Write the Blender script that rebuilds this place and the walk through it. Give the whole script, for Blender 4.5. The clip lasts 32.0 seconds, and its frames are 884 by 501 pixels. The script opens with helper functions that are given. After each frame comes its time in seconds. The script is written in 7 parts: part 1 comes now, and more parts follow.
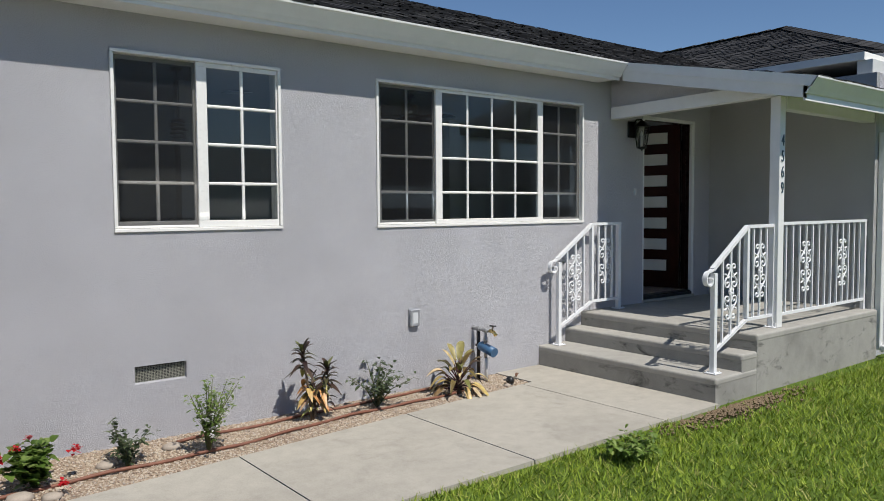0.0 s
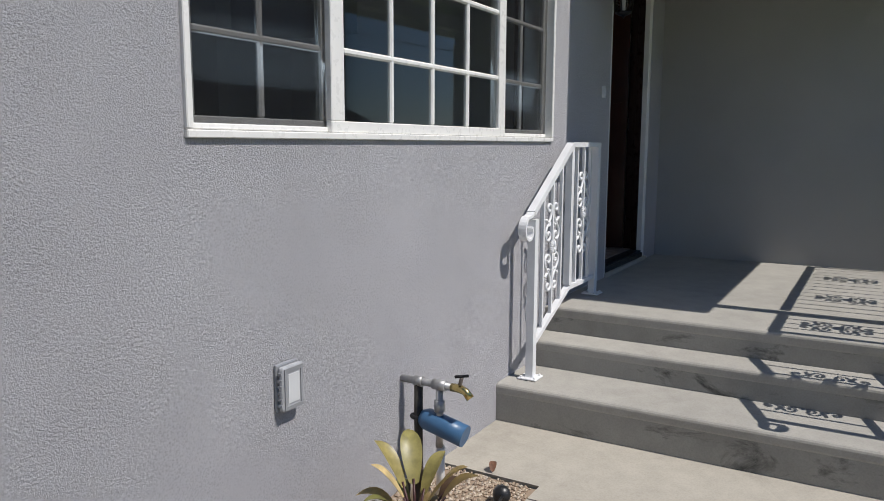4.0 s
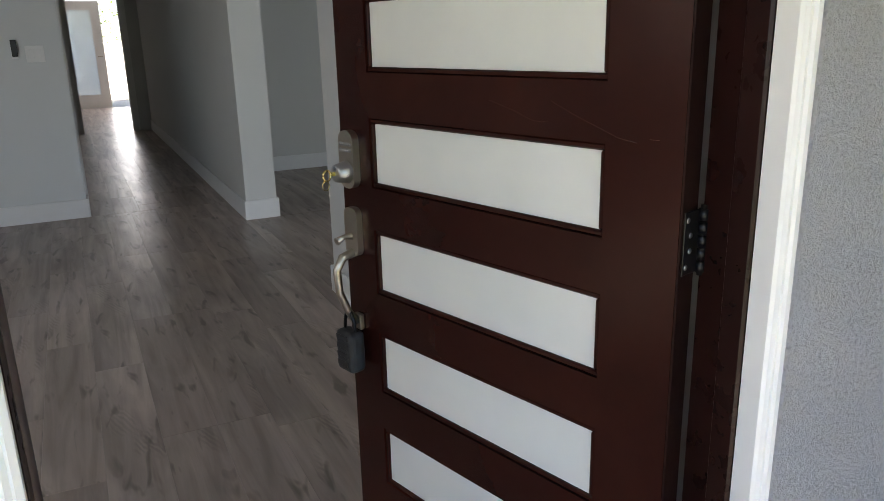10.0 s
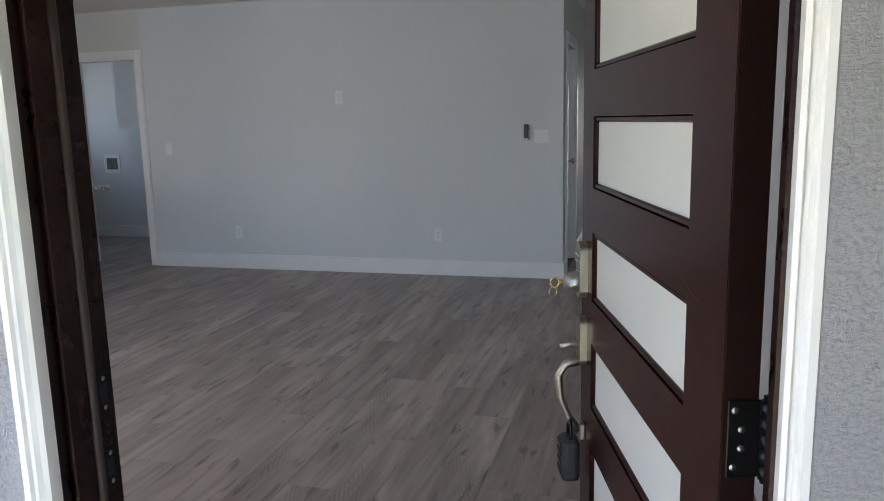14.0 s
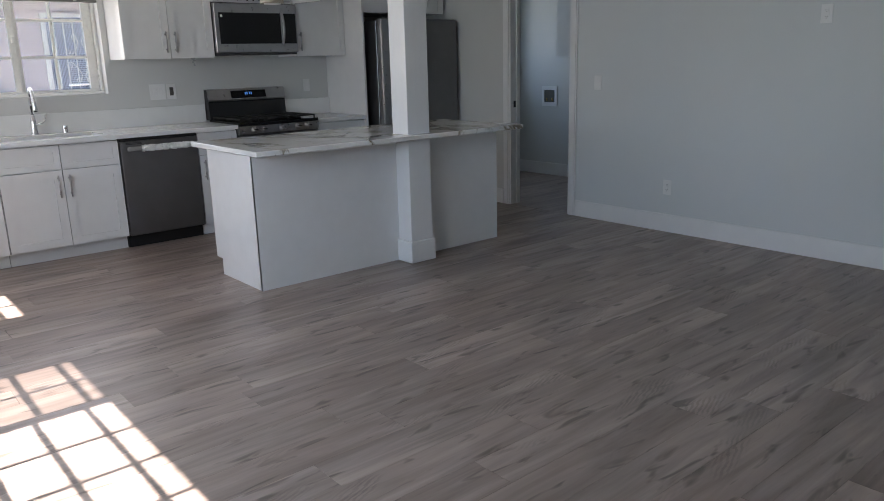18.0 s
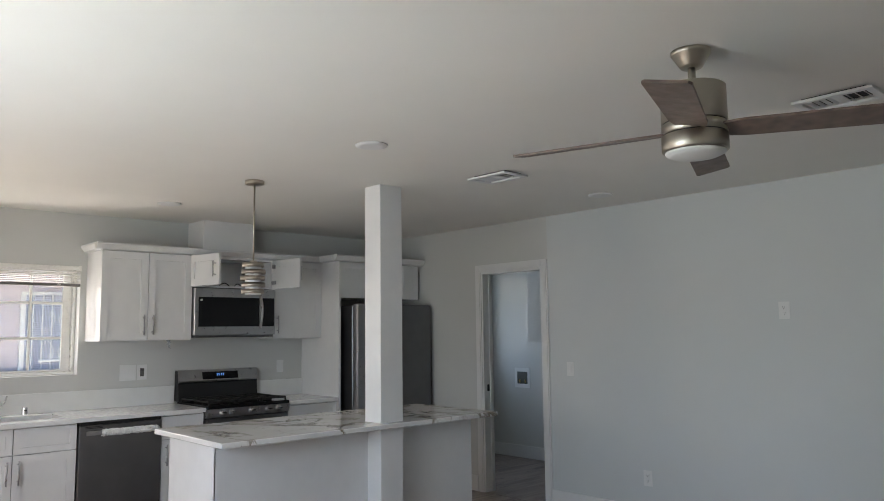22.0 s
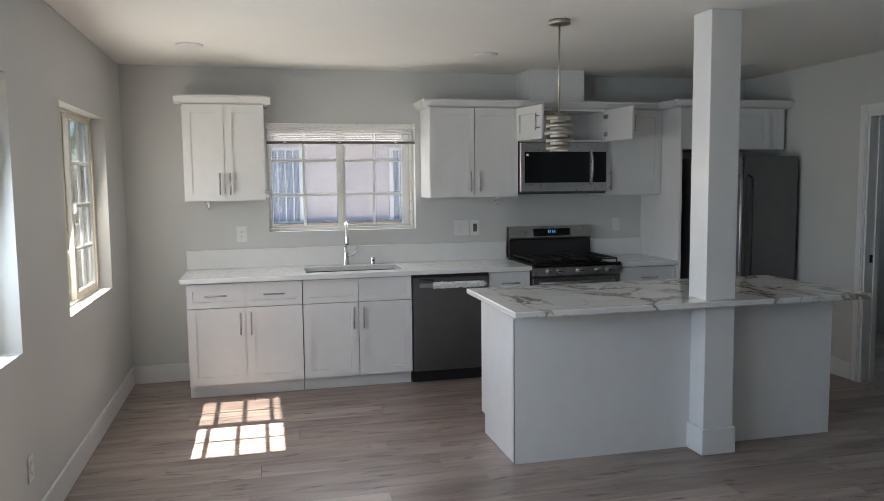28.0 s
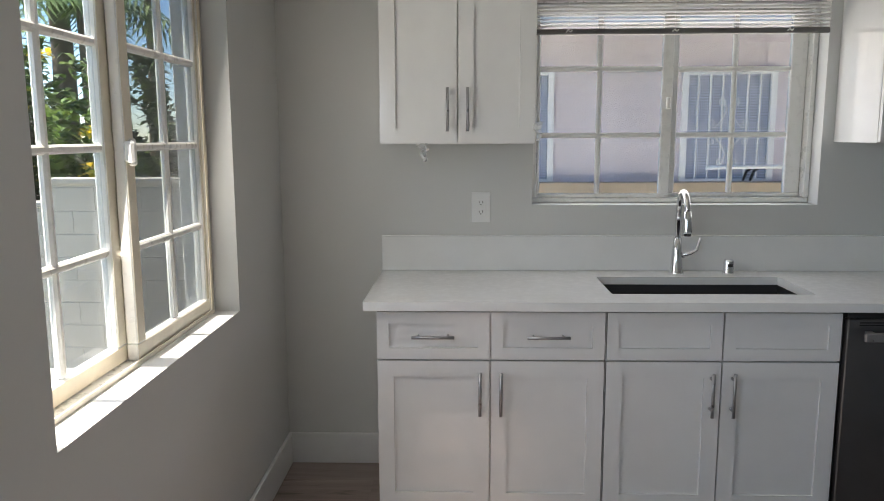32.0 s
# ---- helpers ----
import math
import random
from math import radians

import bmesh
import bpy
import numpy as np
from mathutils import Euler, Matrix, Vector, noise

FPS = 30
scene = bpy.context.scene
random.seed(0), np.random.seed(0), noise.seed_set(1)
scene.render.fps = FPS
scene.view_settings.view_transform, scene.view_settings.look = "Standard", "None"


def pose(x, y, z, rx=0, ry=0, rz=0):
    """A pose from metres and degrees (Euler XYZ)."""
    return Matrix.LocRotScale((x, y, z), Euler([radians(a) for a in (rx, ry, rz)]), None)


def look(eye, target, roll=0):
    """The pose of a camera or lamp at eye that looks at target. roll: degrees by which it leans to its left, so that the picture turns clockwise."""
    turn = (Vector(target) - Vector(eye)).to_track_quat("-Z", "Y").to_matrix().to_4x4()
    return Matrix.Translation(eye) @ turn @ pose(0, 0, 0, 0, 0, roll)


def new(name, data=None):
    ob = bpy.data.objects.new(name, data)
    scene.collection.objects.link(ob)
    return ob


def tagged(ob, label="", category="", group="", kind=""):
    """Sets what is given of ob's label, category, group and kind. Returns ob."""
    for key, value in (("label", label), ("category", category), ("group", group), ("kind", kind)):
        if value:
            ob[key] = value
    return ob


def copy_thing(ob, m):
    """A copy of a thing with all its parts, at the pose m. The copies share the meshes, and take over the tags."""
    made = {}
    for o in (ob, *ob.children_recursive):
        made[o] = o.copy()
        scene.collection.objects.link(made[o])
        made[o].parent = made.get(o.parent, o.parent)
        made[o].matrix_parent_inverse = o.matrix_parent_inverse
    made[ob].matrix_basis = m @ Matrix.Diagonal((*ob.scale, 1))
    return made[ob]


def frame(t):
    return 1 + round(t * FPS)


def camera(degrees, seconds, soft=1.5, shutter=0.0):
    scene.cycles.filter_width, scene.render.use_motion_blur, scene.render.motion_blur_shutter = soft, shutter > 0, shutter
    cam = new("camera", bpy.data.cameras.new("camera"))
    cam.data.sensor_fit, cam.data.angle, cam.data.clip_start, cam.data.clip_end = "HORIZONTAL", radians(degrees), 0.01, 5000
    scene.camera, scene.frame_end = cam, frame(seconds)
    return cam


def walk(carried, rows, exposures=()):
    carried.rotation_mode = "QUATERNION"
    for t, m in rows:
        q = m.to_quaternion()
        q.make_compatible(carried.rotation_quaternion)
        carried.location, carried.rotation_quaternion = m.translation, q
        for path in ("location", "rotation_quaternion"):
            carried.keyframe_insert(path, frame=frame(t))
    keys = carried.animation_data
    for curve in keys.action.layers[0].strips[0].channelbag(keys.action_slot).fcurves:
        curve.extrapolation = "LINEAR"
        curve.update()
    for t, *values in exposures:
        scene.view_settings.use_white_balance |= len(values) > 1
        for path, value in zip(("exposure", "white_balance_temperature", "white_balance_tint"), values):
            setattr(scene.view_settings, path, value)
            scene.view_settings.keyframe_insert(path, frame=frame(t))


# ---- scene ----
cam = camera(61.1, 32.0, soft=0.9)
PATH = [
    (0, (-6.775, -5.051, 0.971), (-5.534, -3.486, 0.859), -0.4),
    (0.5, (-6.745, -4.519, 0.888), (-5.568, -2.905, 0.789), -0.9),
    (1, (-6.71, -4.005, 0.859), (-5.571, -2.364, 0.758), -0.9),
    (1.5, (-6.603, -3.491, 0.814), (-5.476, -1.842, 0.709), -1.0),
    (2, (-6.409, -2.944, 0.829), (-5.258, -1.313, 0.706), -1.0),
    (2.5, (-6.177, -2.466, 0.807), (-4.916, -0.92, 0.66), -0.8),
    (3, (-5.786, -2.066, 0.81), (-4.382, -0.653, 0.63), -0.6),
    (3.5, (-5.344, -1.784, 0.833), (-3.78, -0.56, 0.601), -0.4),
    (4, (-4.787, -1.563, 0.805), (-3.078, -0.563, 0.524), 0.2),
    (4.5, (-4.183, -1.497, 0.796), (-2.408, -0.64, 0.457), -0.2),
    (6.5, (-1.814, -1.249, 0.848), (-0.031, -0.499, 0.342), 0.2),
    (7, (-1.351, -1.099, 0.911), (0.402, -0.284, 0.396), -0.1),
    (7.5, (-1.085, -1.068, 1.027), (0.616, -0.169, 0.48), -0.4),
    (8, (-0.865, -1.089, 1.143), (0.746, -0.034, 0.604), -0.8),
    (8.5, (-0.579, -1.033, 1.246), (0.915, 0.179, 0.699), -1.0),
    (9, (-0.398, -0.978, 1.29), (0.974, 0.37, 0.739), -1.0),
    (9.5, (-0.148, -0.848, 1.299), (1.062, 0.645, 0.742), -1.2),
    (10, (0.147, -0.667, 1.283), (0.981, 1.064, 0.726), -1.4),
    (10.5, (0.374, -0.451, 1.267), (0.907, 1.395, 0.712), -1.2),
    (11, (0.582, -0.276, 1.3), (0.854, 1.624, 0.736), -1.0),
    (11.5, (0.656, -0.248, 1.378), (0.773, 1.673, 0.833), -1.0),
    (12, (0.683, -0.501, 1.407), (0.712, 1.44, 0.926), -1.2),
    (12.5, (0.695, -0.751, 1.416), (0.641, 1.208, 1.016), -0.9),
    (13, (0.699, -0.914, 1.425), (0.542, 1.048, 1.068), -0.9),
    (13.5, (0.759, -0.891, 1.384), (0.454, 1.056, 1.044), -0.9),
    (14, (0.845, -0.771, 1.36), (0.316, 1.127, 1.017), -1.3),
    (14.5, (0.791, -0.527, 1.328), (0.05, 1.295, 0.963), -1.4),
    (16.5, (0.362, 0.316, 1.304), (-0.754, 1.901, 0.811), -1.2),
    (17, (0.356, 0.398, 1.345), (-0.891, 1.88, 0.848), -1.4),
    (17.5, (0.327, 0.461, 1.366), (-1.045, 1.828, 0.868), -1.5),
    (18, (0.357, 0.474, 1.355), (-1.127, 1.721, 0.862), -1.5),
    (18.5, (0.313, 0.496, 1.359), (-1.244, 1.654, 0.872), -1.4),
    (19, (0.332, 0.519, 1.387), (-1.26, 1.634, 0.917), -1.4),
    (19.5, (0.383, 0.531, 1.515), (-1.218, 1.681, 1.177), -1.2),
    (20, (0.415, 0.542, 1.631), (-1.14, 1.796, 1.539), -1.3),
    (20.5, (0.416, 0.497, 1.67), (-1.054, 1.846, 1.814), -1.0),
    (21, (0.387, 0.487, 1.617), (-1.023, 1.877, 1.898), -0.9),
    (21.5, (0.343, 0.49, 1.533), (-1.065, 1.877, 1.839), -0.8),
    (22, (0.308, 0.501, 1.465), (-1.157, 1.845, 1.68), -0.7),
    (22.5, (0.286, 0.523, 1.417), (-1.246, 1.808, 1.488), -0.7),
    (23, (0.275, 0.529, 1.398), (-1.294, 1.767, 1.322), -0.6),
    (23.5, (0.269, 0.517, 1.363), (-1.315, 1.72, 1.155), -0.6),
    (24, (0.278, 0.493, 1.365), (-1.312, 1.666, 1.052), -0.6),
    (24.5, (0.248, 0.476, 1.363), (-1.354, 1.61, 0.981), -0.6),
    (25, (0.224, 0.473, 1.395), (-1.409, 1.554, 0.988), -0.6),
    (25.5, (0.212, 0.456, 1.425), (-1.466, 1.468, 1.026), -0.7),
    (27.5, (0.128, 0.998, 1.58), (-1.761, 1.621, 1.377), -0.6),
    (28, (0.028, 1.149, 1.541), (-1.907, 1.622, 1.36), -0.6),
    (28.5, (-0.27, 1.208, 1.534), (-2.232, 1.552, 1.352), -0.5),
    (29, (-0.597, 1.275, 1.477), (-2.573, 1.511, 1.275), -0.4),
    (29.5, (-0.954, 1.341, 1.471), (-2.94, 1.431, 1.247), -0.6),
    (30, (-1.327, 1.364, 1.451), (-3.313, 1.323, 1.219), -0.6),
    (30.5, (-1.746, 1.234, 1.461), (-3.727, 1.157, 1.197), -0.5),
    (31, (-2.193, 1.147, 1.466), (-4.17, 1.036, 1.185), -0.4),
    (31.5, (-2.57, 1.022, 1.45), (-4.546, 0.914, 1.158), -0.4),
    (32, (-2.925, 0.944, 1.45), (-4.901, 0.885, 1.148), -0.2),
]
EXPOSURES = [(0, -0.33, 6420, 10), (1, -0.25, 6400, 11), (2, -0.46, 6400, 11), (3.5, -0.44, 6380, 12), (4.5, -0.45, 6350, 12), (6.5, 0.2, 6000, 10), (7.5, 1.45, 6200, 10), (8, 1.88, 6450, 11), (9, 2.5, 7150, 14), (10, 2.55, 7350, 16), (11, 3.1, 7150, 18), (12, 3.1, 7000, 18), (13, 2.85, 6900, 18), (14, 2.7, 6850, 18), (16.5, 3.15, 6800, 18), (17, 3.12, 6800, 18), (18, 2.5, 6700, 15), (20.2, 3.1, 7000, 14), (21, 2.75, 7200, 15), (22, 2.75, 7150, 15), (24, 2.5, 6950, 15), (25.5, 2.5, 6900, 14), (28, 2.5, 6850, 13), (30, 2.35, 6850, 13), (32, 2.05, 6800, 12)]
walk(cam, [(t, look(eye, target, roll)) for t, eye, target, roll in PATH], EXPOSURES)

# ---------------- world, sun, exposure ----------------
world = bpy.data.worlds.new("sky_world")
scene.world = world
world.use_nodes = True
SUN_DIR = Vector((0.008, -1.0, 1.475)).normalized()      # towards the sun
sky = world.node_tree.nodes.new("ShaderNodeTexSky")
sky.sky_type = "NISHITA"
sky.sun_disc = False
sky.sun_elevation = math.asin(SUN_DIR.z)
sky.sun_rotation = math.atan2(SUN_DIR.x, SUN_DIR.y)
sky.altitude = 800.0
sky.air_density, sky.dust_density, sky.ozone_density = 1.0, 0.05, 6.0
world.node_tree.links.new(sky.outputs[0], world.node_tree.nodes["Background"].inputs[0])
world.node_tree.nodes["Background"].inputs[1].default_value = 0.11
sun = new("sun", bpy.data.lights.new("sun", "SUN"))
sun.data.energy, sun.data.angle, sun.data.color = 5.6, radians(0.53), (1.0, 0.95, 0.87)
sun.matrix_world = look((0, -10, 14), Vector((0, -10, 14)) - SUN_DIR)


def window_light(name, x, y, z, sx, sz, rx, rz, watts, tint=(0.93, 0.97, 1.0)):
    """Sky light that enters through a window opening."""
    li = bpy.data.lights.new(name, "AREA")
    li.shape, li.size, li.size_y, li.energy, li.color = "RECTANGLE", sx, sz, watts, tint
    ob = new(name, li)
    ob.matrix_world = pose(x, y, z, rx, 0, rz)
    return ob


window_light("window_light", -4.86, 0.085, 1.42, 1.0, 1.0, 80, 0, 2.2, (1.0, 0.97, 0.90))
window_light("window_light", -2.19, 0.10, 1.42, 2.3, 0.9, 80, 0, 7.6, (0.68, 0.85, 1.0))
window_light("window_light", -6.19, 1.83, 1.55, 1.05, 0.72, 90, -90, 1.0, (1.0, 0.97, 0.92))
window_light("window_light", -6.19, 6.45, 1.55, 0.9, 0.85, 90, -90, 0.75, (0.62, 0.82, 1.0))
# Lamp of the added, unseen side room window; it brightens that room.
window_light("window_light", 3.3, -1.66, 1.42, 1.4, 1.0, 90, 0, 10, (0.72, 0.88, 1.0))
window_light("window_light", 1.32, 16.12, 1.05, 0.8, 1.95, 90, 180, 8)

# ---------------- helpers ----------------
K, W, BW, CEIL, GND = -6.108, 0.16, 5.535, 2.45, -0.545     # kitchen wall, wall thickness, back wall, ceiling, ground


def add_box(bm, x0, x1, y0, y1, z0, z1, bevel=0.0, seg=1):
    vs = [bm.verts.new(p) for p in ((x0, y0, z0), (x1, y0, z0), (x1, y1, z0), (x0, y1, z0), (x0, y0, z1), (x1, y0, z1), (x1, y1, z1), (x0, y1, z1))]
    fs = [bm.faces.new([vs[i] for i in f]) for f in ((3, 2, 1, 0), (4, 5, 6, 7), (0, 1, 5, 4), (1, 2, 6, 5), (2, 3, 7, 6), (3, 0, 4, 7))]
    if bevel > 0:
        es = list({e for f in fs for e in f.edges})
        bmesh.ops.bevel(bm, geom=es, offset=bevel, segments=seg, profile=0.5, affect="EDGES")
    return bm


def box(x0, x1, y0, y1, z0, z1, bevel=0.0, seg=1):
    return add_box(bmesh.new(), x0, x1, y0, y1, z0, z1, bevel, seg)


def add_tube(bm, pts, r, n=8, cap=True, radii=None):
    """A round bar along a line of points."""
    pts = [Vector(p) for p in pts]
    rings, side = [], None
    for i, p in enumerate(pts):
        d = ((pts[min(i + 1, len(pts) - 1)] - pts[max(i - 1, 0)])).normalized()
        if side is None:
            side = d.orthogonal().normalized()
        side = (side - d * side.dot(d)).normalized()
        up = d.cross(side)
        rr = radii[i] if radii else r
        rings.append([bm.verts.new(p + (side * math.cos(a) + up * math.sin(a)) * rr) for a in (2 * math.pi * k / n for k in range(n))])
    for a, b in zip(rings, rings[1:]):
        for k in range(n):
            bm.faces.new((a[k], a[(k + 1) % n], b[(k + 1) % n], b[k])).smooth = True
    if cap:
        bm.faces.new(rings[0][::-1])
        bm.faces.new(rings[-1])
    return bm


def tube(pts, r, n=8, cap=True, radii=None):
    return add_tube(bmesh.new(), pts, r, n, cap, radii)


def lathe(profile, n=24, axis=(0, 0, 0)):
    """A turned shape: profile of (radius, height) about a vertical axis."""
    bm = bmesh.new()
    rings = [[bm.verts.new((axis[0] + r * math.cos(2 * math.pi * k / n), axis[1] + r * math.sin(2 * math.pi * k / n), axis[2] + z)) for k in range(n)] for r, z in profile]
    for a, b in zip(rings, rings[1:]):
        for k in range(n):
            bm.faces.new((a[k], a[(k + 1) % n], b[(k + 1) % n], b[k])).smooth = True
    if profile[0][0] > 0.0005:
        bm.faces.new(rings[0][::-1])
    if profile[-1][0] > 0.0005:
        bm.faces.new(rings[-1])
    bmesh.ops.remove_doubles(bm, verts=bm.verts, dist=1e-5)
    return bm


def prism(outline, axis, a, b):
    """An outline extruded along an axis: for x it lies in y, z; for y in x, z; for z in x, y."""
    bm = bmesh.new()
    put = {"x": lambda u, v, w: (w, u, v), "y": lambda u, v, w: (u, w, v), "z": lambda u, v, w: (u, v, w)}[axis]
    lo, hi = [[bm.verts.new(put(u, v, w)) for u, v in outline] for w in (a, b)]
    n = len(outline)
    for k in range(n):
        bm.faces.new((lo[k], lo[(k + 1) % n], hi[(k + 1) % n], hi[k]))
    bm.faces.new(lo[::-1])
    bm.faces.new(hi)
    bmesh.ops.recalc_face_normals(bm, faces=bm.faces)
    return bm


def wall_mesh(axis, u0, u1, z0, z1, d0, d1, holes=()):
    """A wall with rectangular openings (u0, u1, z0, z1) right through it; axis is the way it runs."""
    us = sorted({u0, u1, *[h for o in holes for h in o[:2] if u0 < h < u1]})
    zs = sorted({z0, z1, *[h for o in holes for h in o[2:] if z0 < h < z1]})
    ds = [d0, d1]
    solid = {}
    for i in range(len(us) - 1):
        for j in range(len(zs) - 1):
            cu, cz = (us[i] + us[i + 1]) / 2, (zs[j] + zs[j + 1]) / 2
            solid[i, j] = not any(o[0] < cu < o[1] and o[2] < cz < o[3] for o in holes)
    bm = bmesh.new()
    cache = {}

    def v(i, j, k):
        if (i, j, k) not in cache:
            u, z, d = us[i], zs[j], ds[k]
            cache[i, j, k] = bm.verts.new((u, d, z) if axis == "x" else (d, u, z))
        return cache[i, j, k]

    for (i, j), s in solid.items():
        if not s:
            continue
        bm.faces.new((v(i, j, 0), v(i + 1, j, 0), v(i + 1, j + 1, 0), v(i, j + 1, 0)))
        bm.faces.new((v(i, j + 1, 1), v(i + 1, j + 1, 1), v(i + 1, j, 1), v(i, j, 1)))
        for di, dj, (a, b) in ((-1, 0, ((i, j), (i, j + 1))), (1, 0, ((i + 1, j + 1), (i + 1, j))), (0, -1, ((i + 1, j), (i, j))), (0, 1, ((i, j + 1), (i + 1, j + 1)))):
            if not solid.get((i + di, j + dj)):
                bm.faces.new((v(*a, 0), v(*b, 0), v(*b, 1), v(*a, 1)))
    bmesh.ops.recalc_face_normals(bm, faces=bm.faces)
    return bm


def mesh_ob(name, bm, mat, smooth_angle=None):
    me = bpy.data.meshes.new(name)
    bm.to_mesh(me)
    bm.free()
    me.materials.append(mat)
    return new(name, me)


def part(name, bm, mat, parent, label=""):
    ob = mesh_ob(name, bm, mat)
    ob.parent = parent
    return tagged(ob, label)


def struct(name, bm, mat, label="", category=""):
    return tagged(mesh_ob(name, bm, mat), label, category, kind="structure")


def thing(name, label, category, m=None, group="", kind=""):
    ob = new(name)
    ob.empty_display_size = 0.1
    ob.matrix_world = m if m is not None else Matrix()
    return tagged(ob, label, category, group, kind)


def single(name, bm, mat, label, category, m=None, group="", kind=""):
    ob = mesh_ob(name, bm, mat)
    if m is not None:
        ob.matrix_world = m
    return tagged(ob, label, category, group, kind)


# ---------------- materials ----------------
class Nodes:
    """A small node-tree writer for one material."""

    def __init__(self, name, rough=0.5, metal=0.0, color=(0.5, 0.5, 0.5), spec=0.5):
        self.mat = bpy.data.materials.new(name)
        self.mat.use_nodes = True
        self.t = self.mat.node_tree
        self.b = self.t.nodes["Principled BSDF"]
        self.set("Roughness", rough), self.set("Metallic", metal), self.set("Base Color", (*color, 1)), self.set("Specular IOR Level", spec)
        self.coord = self.t.nodes.new("ShaderNodeTexCoord").outputs["Object"]

    def set(self, key, value):
        if hasattr(value, "is_linked"):
            self.t.links.new(value, self.b.inputs[key])
        else:
            self.b.inputs[key].default_value = value

    def node(self, kind, **inputs):
        n = self.t.nodes.new(kind)
        for k, v in inputs.items():
            k = int(k[1:]) if k[0] == "i" and k[1:].isdigit() else k.replace("_", " ")
            if hasattr(v, "is_linked"):
                self.t.links.new(v, n.inputs[k])
            else:
                n.inputs[k].default_value = v
        return n

    def mapped(self, scale=(1, 1, 1), offset=None):
        n = self.node("ShaderNodeMapping", Vector=self.coord, Scale=scale)
        if offset is not None:
            self.t.links.new(offset, n.inputs["Location"])
        return n.outputs[0]

    def noise(self, scale, detail=4.0, rough=0.55, vec=None, distort=0.0):
        return self.node("ShaderNodeTexNoise", Vector=vec or self.coord, Scale=scale, Detail=detail, Roughness=rough, Distortion=distort).outputs[0]

    def ramp(self, fac, *stops):
        n = self.node("ShaderNodeValToRGB", Fac=fac)
        el = n.color_ramp.elements
        while len(el) < len(stops):
            el.new(0.5)
        for e, (p, c) in zip(el, stops):
            e.position, e.color = p, (*c, 1) if len(c) == 3 else c
        return n.outputs[0]

    def grey(self, fac, a, va, b, vb):
        return self.ramp(fac, (a, (va, va, va)), (b, (vb, vb, vb)))

    def mix(self, fac, a, b, blend="MIX"):
        n = self.t.nodes.new("ShaderNodeMix")
        n.data_type, n.blend_type = "RGBA", blend
        for i, v in ((0, fac), (6, a), (7, b)):
            if hasattr(v, "is_linked"):
                self.t.links.new(v, n.inputs[i])
            else:
                n.inputs[i].default_value = (*v, 1) if isinstance(v, tuple) and len(v) == 3 else v
        return n.outputs[2]

    def math(self, op, a, b=0.0):
        n = self.t.nodes.new("ShaderNodeMath")
        n.operation = op
        for i, v in ((0, a), (1, b)):
            if hasattr(v, "is_linked"):
                self.t.links.new(v, n.inputs[i])
            else:
                n.inputs[i].default_value = v
        return n.outputs[0]

    def random(self):
        return self.t.nodes.new("ShaderNodeObjectInfo").outputs["Random"]

    def island(self):
        return self.t.nodes.new("ShaderNodeNewGeometry").outputs["Random Per Island"]

    def bump(self, height, strength, distance):
        n = self.node("ShaderNodeBump", Strength=strength, Distance=distance, Height=height)
        self.set("Normal", n.outputs[0])


def plain(name, color, rough=0.5, metal=0.0, vary=0.06, scale=9.0, bump=0.0, bscale=60.0, spec=0.5):
    """A coat or solid with slight stains at one scale and grain at another."""
    n = Nodes(name, rough, metal, color, spec)
    lo, hi = tuple(c * (1 - vary) for c in color), tuple(min(1, c * (1 + vary)) for c in color)
    big = n.noise(scale, 3)
    n.set("Base Color", n.ramp(big, (0.3, lo), (0.7, hi)))
    n.set("Roughness", n.grey(n.noise(scale * 4, 3), 0.3, max(0, rough - 0.06), 0.7, min(1, rough + 0.06)))
    if bump:
        n.bump(n.noise(bscale, 3), bump, 0.002)
    return n.mat


def stucco(name, color, relief=0.85, pit_shade=0.64):
    n = Nodes(name, 0.93, color=color, spec=0.2)
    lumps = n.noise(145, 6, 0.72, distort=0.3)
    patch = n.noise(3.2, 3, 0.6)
    stain = n.noise(1.1, 5, 0.6)
    base = n.ramp(stain, (0.3, tuple(c * 0.92 for c in color)), (0.7, tuple(c * 1.06 for c in color)))
    # Small shadows in the relief's hollows, painted into the base colour.
    pit_shading = n.mix(n.grey(patch, 0.36, 0.25, 0.62, 1.0), (1.0, 1.0, 1.0), n.grey(lumps, 0.34, pit_shade, 0.52, 1.05))
    n.set("Base Color", n.mix(1.0, base, pit_shading, "MULTIPLY"))
    n.bump(n.grey(lumps, 0.32, 0.0, 0.66, 1.0), relief, 0.0075)
    return n.mat


def wall_paint(name, color, rough=0.6):
    n = Nodes(name, rough, color=color, spec=0.35)
    n.set("Base Color", n.ramp(n.noise(0.9, 4), (0.3, tuple(c * 0.97 for c in color)), (0.7, tuple(c * 1.02 for c in color))))
    n.bump(n.noise(160, 2), 0.10, 0.0015)
    return n.mat


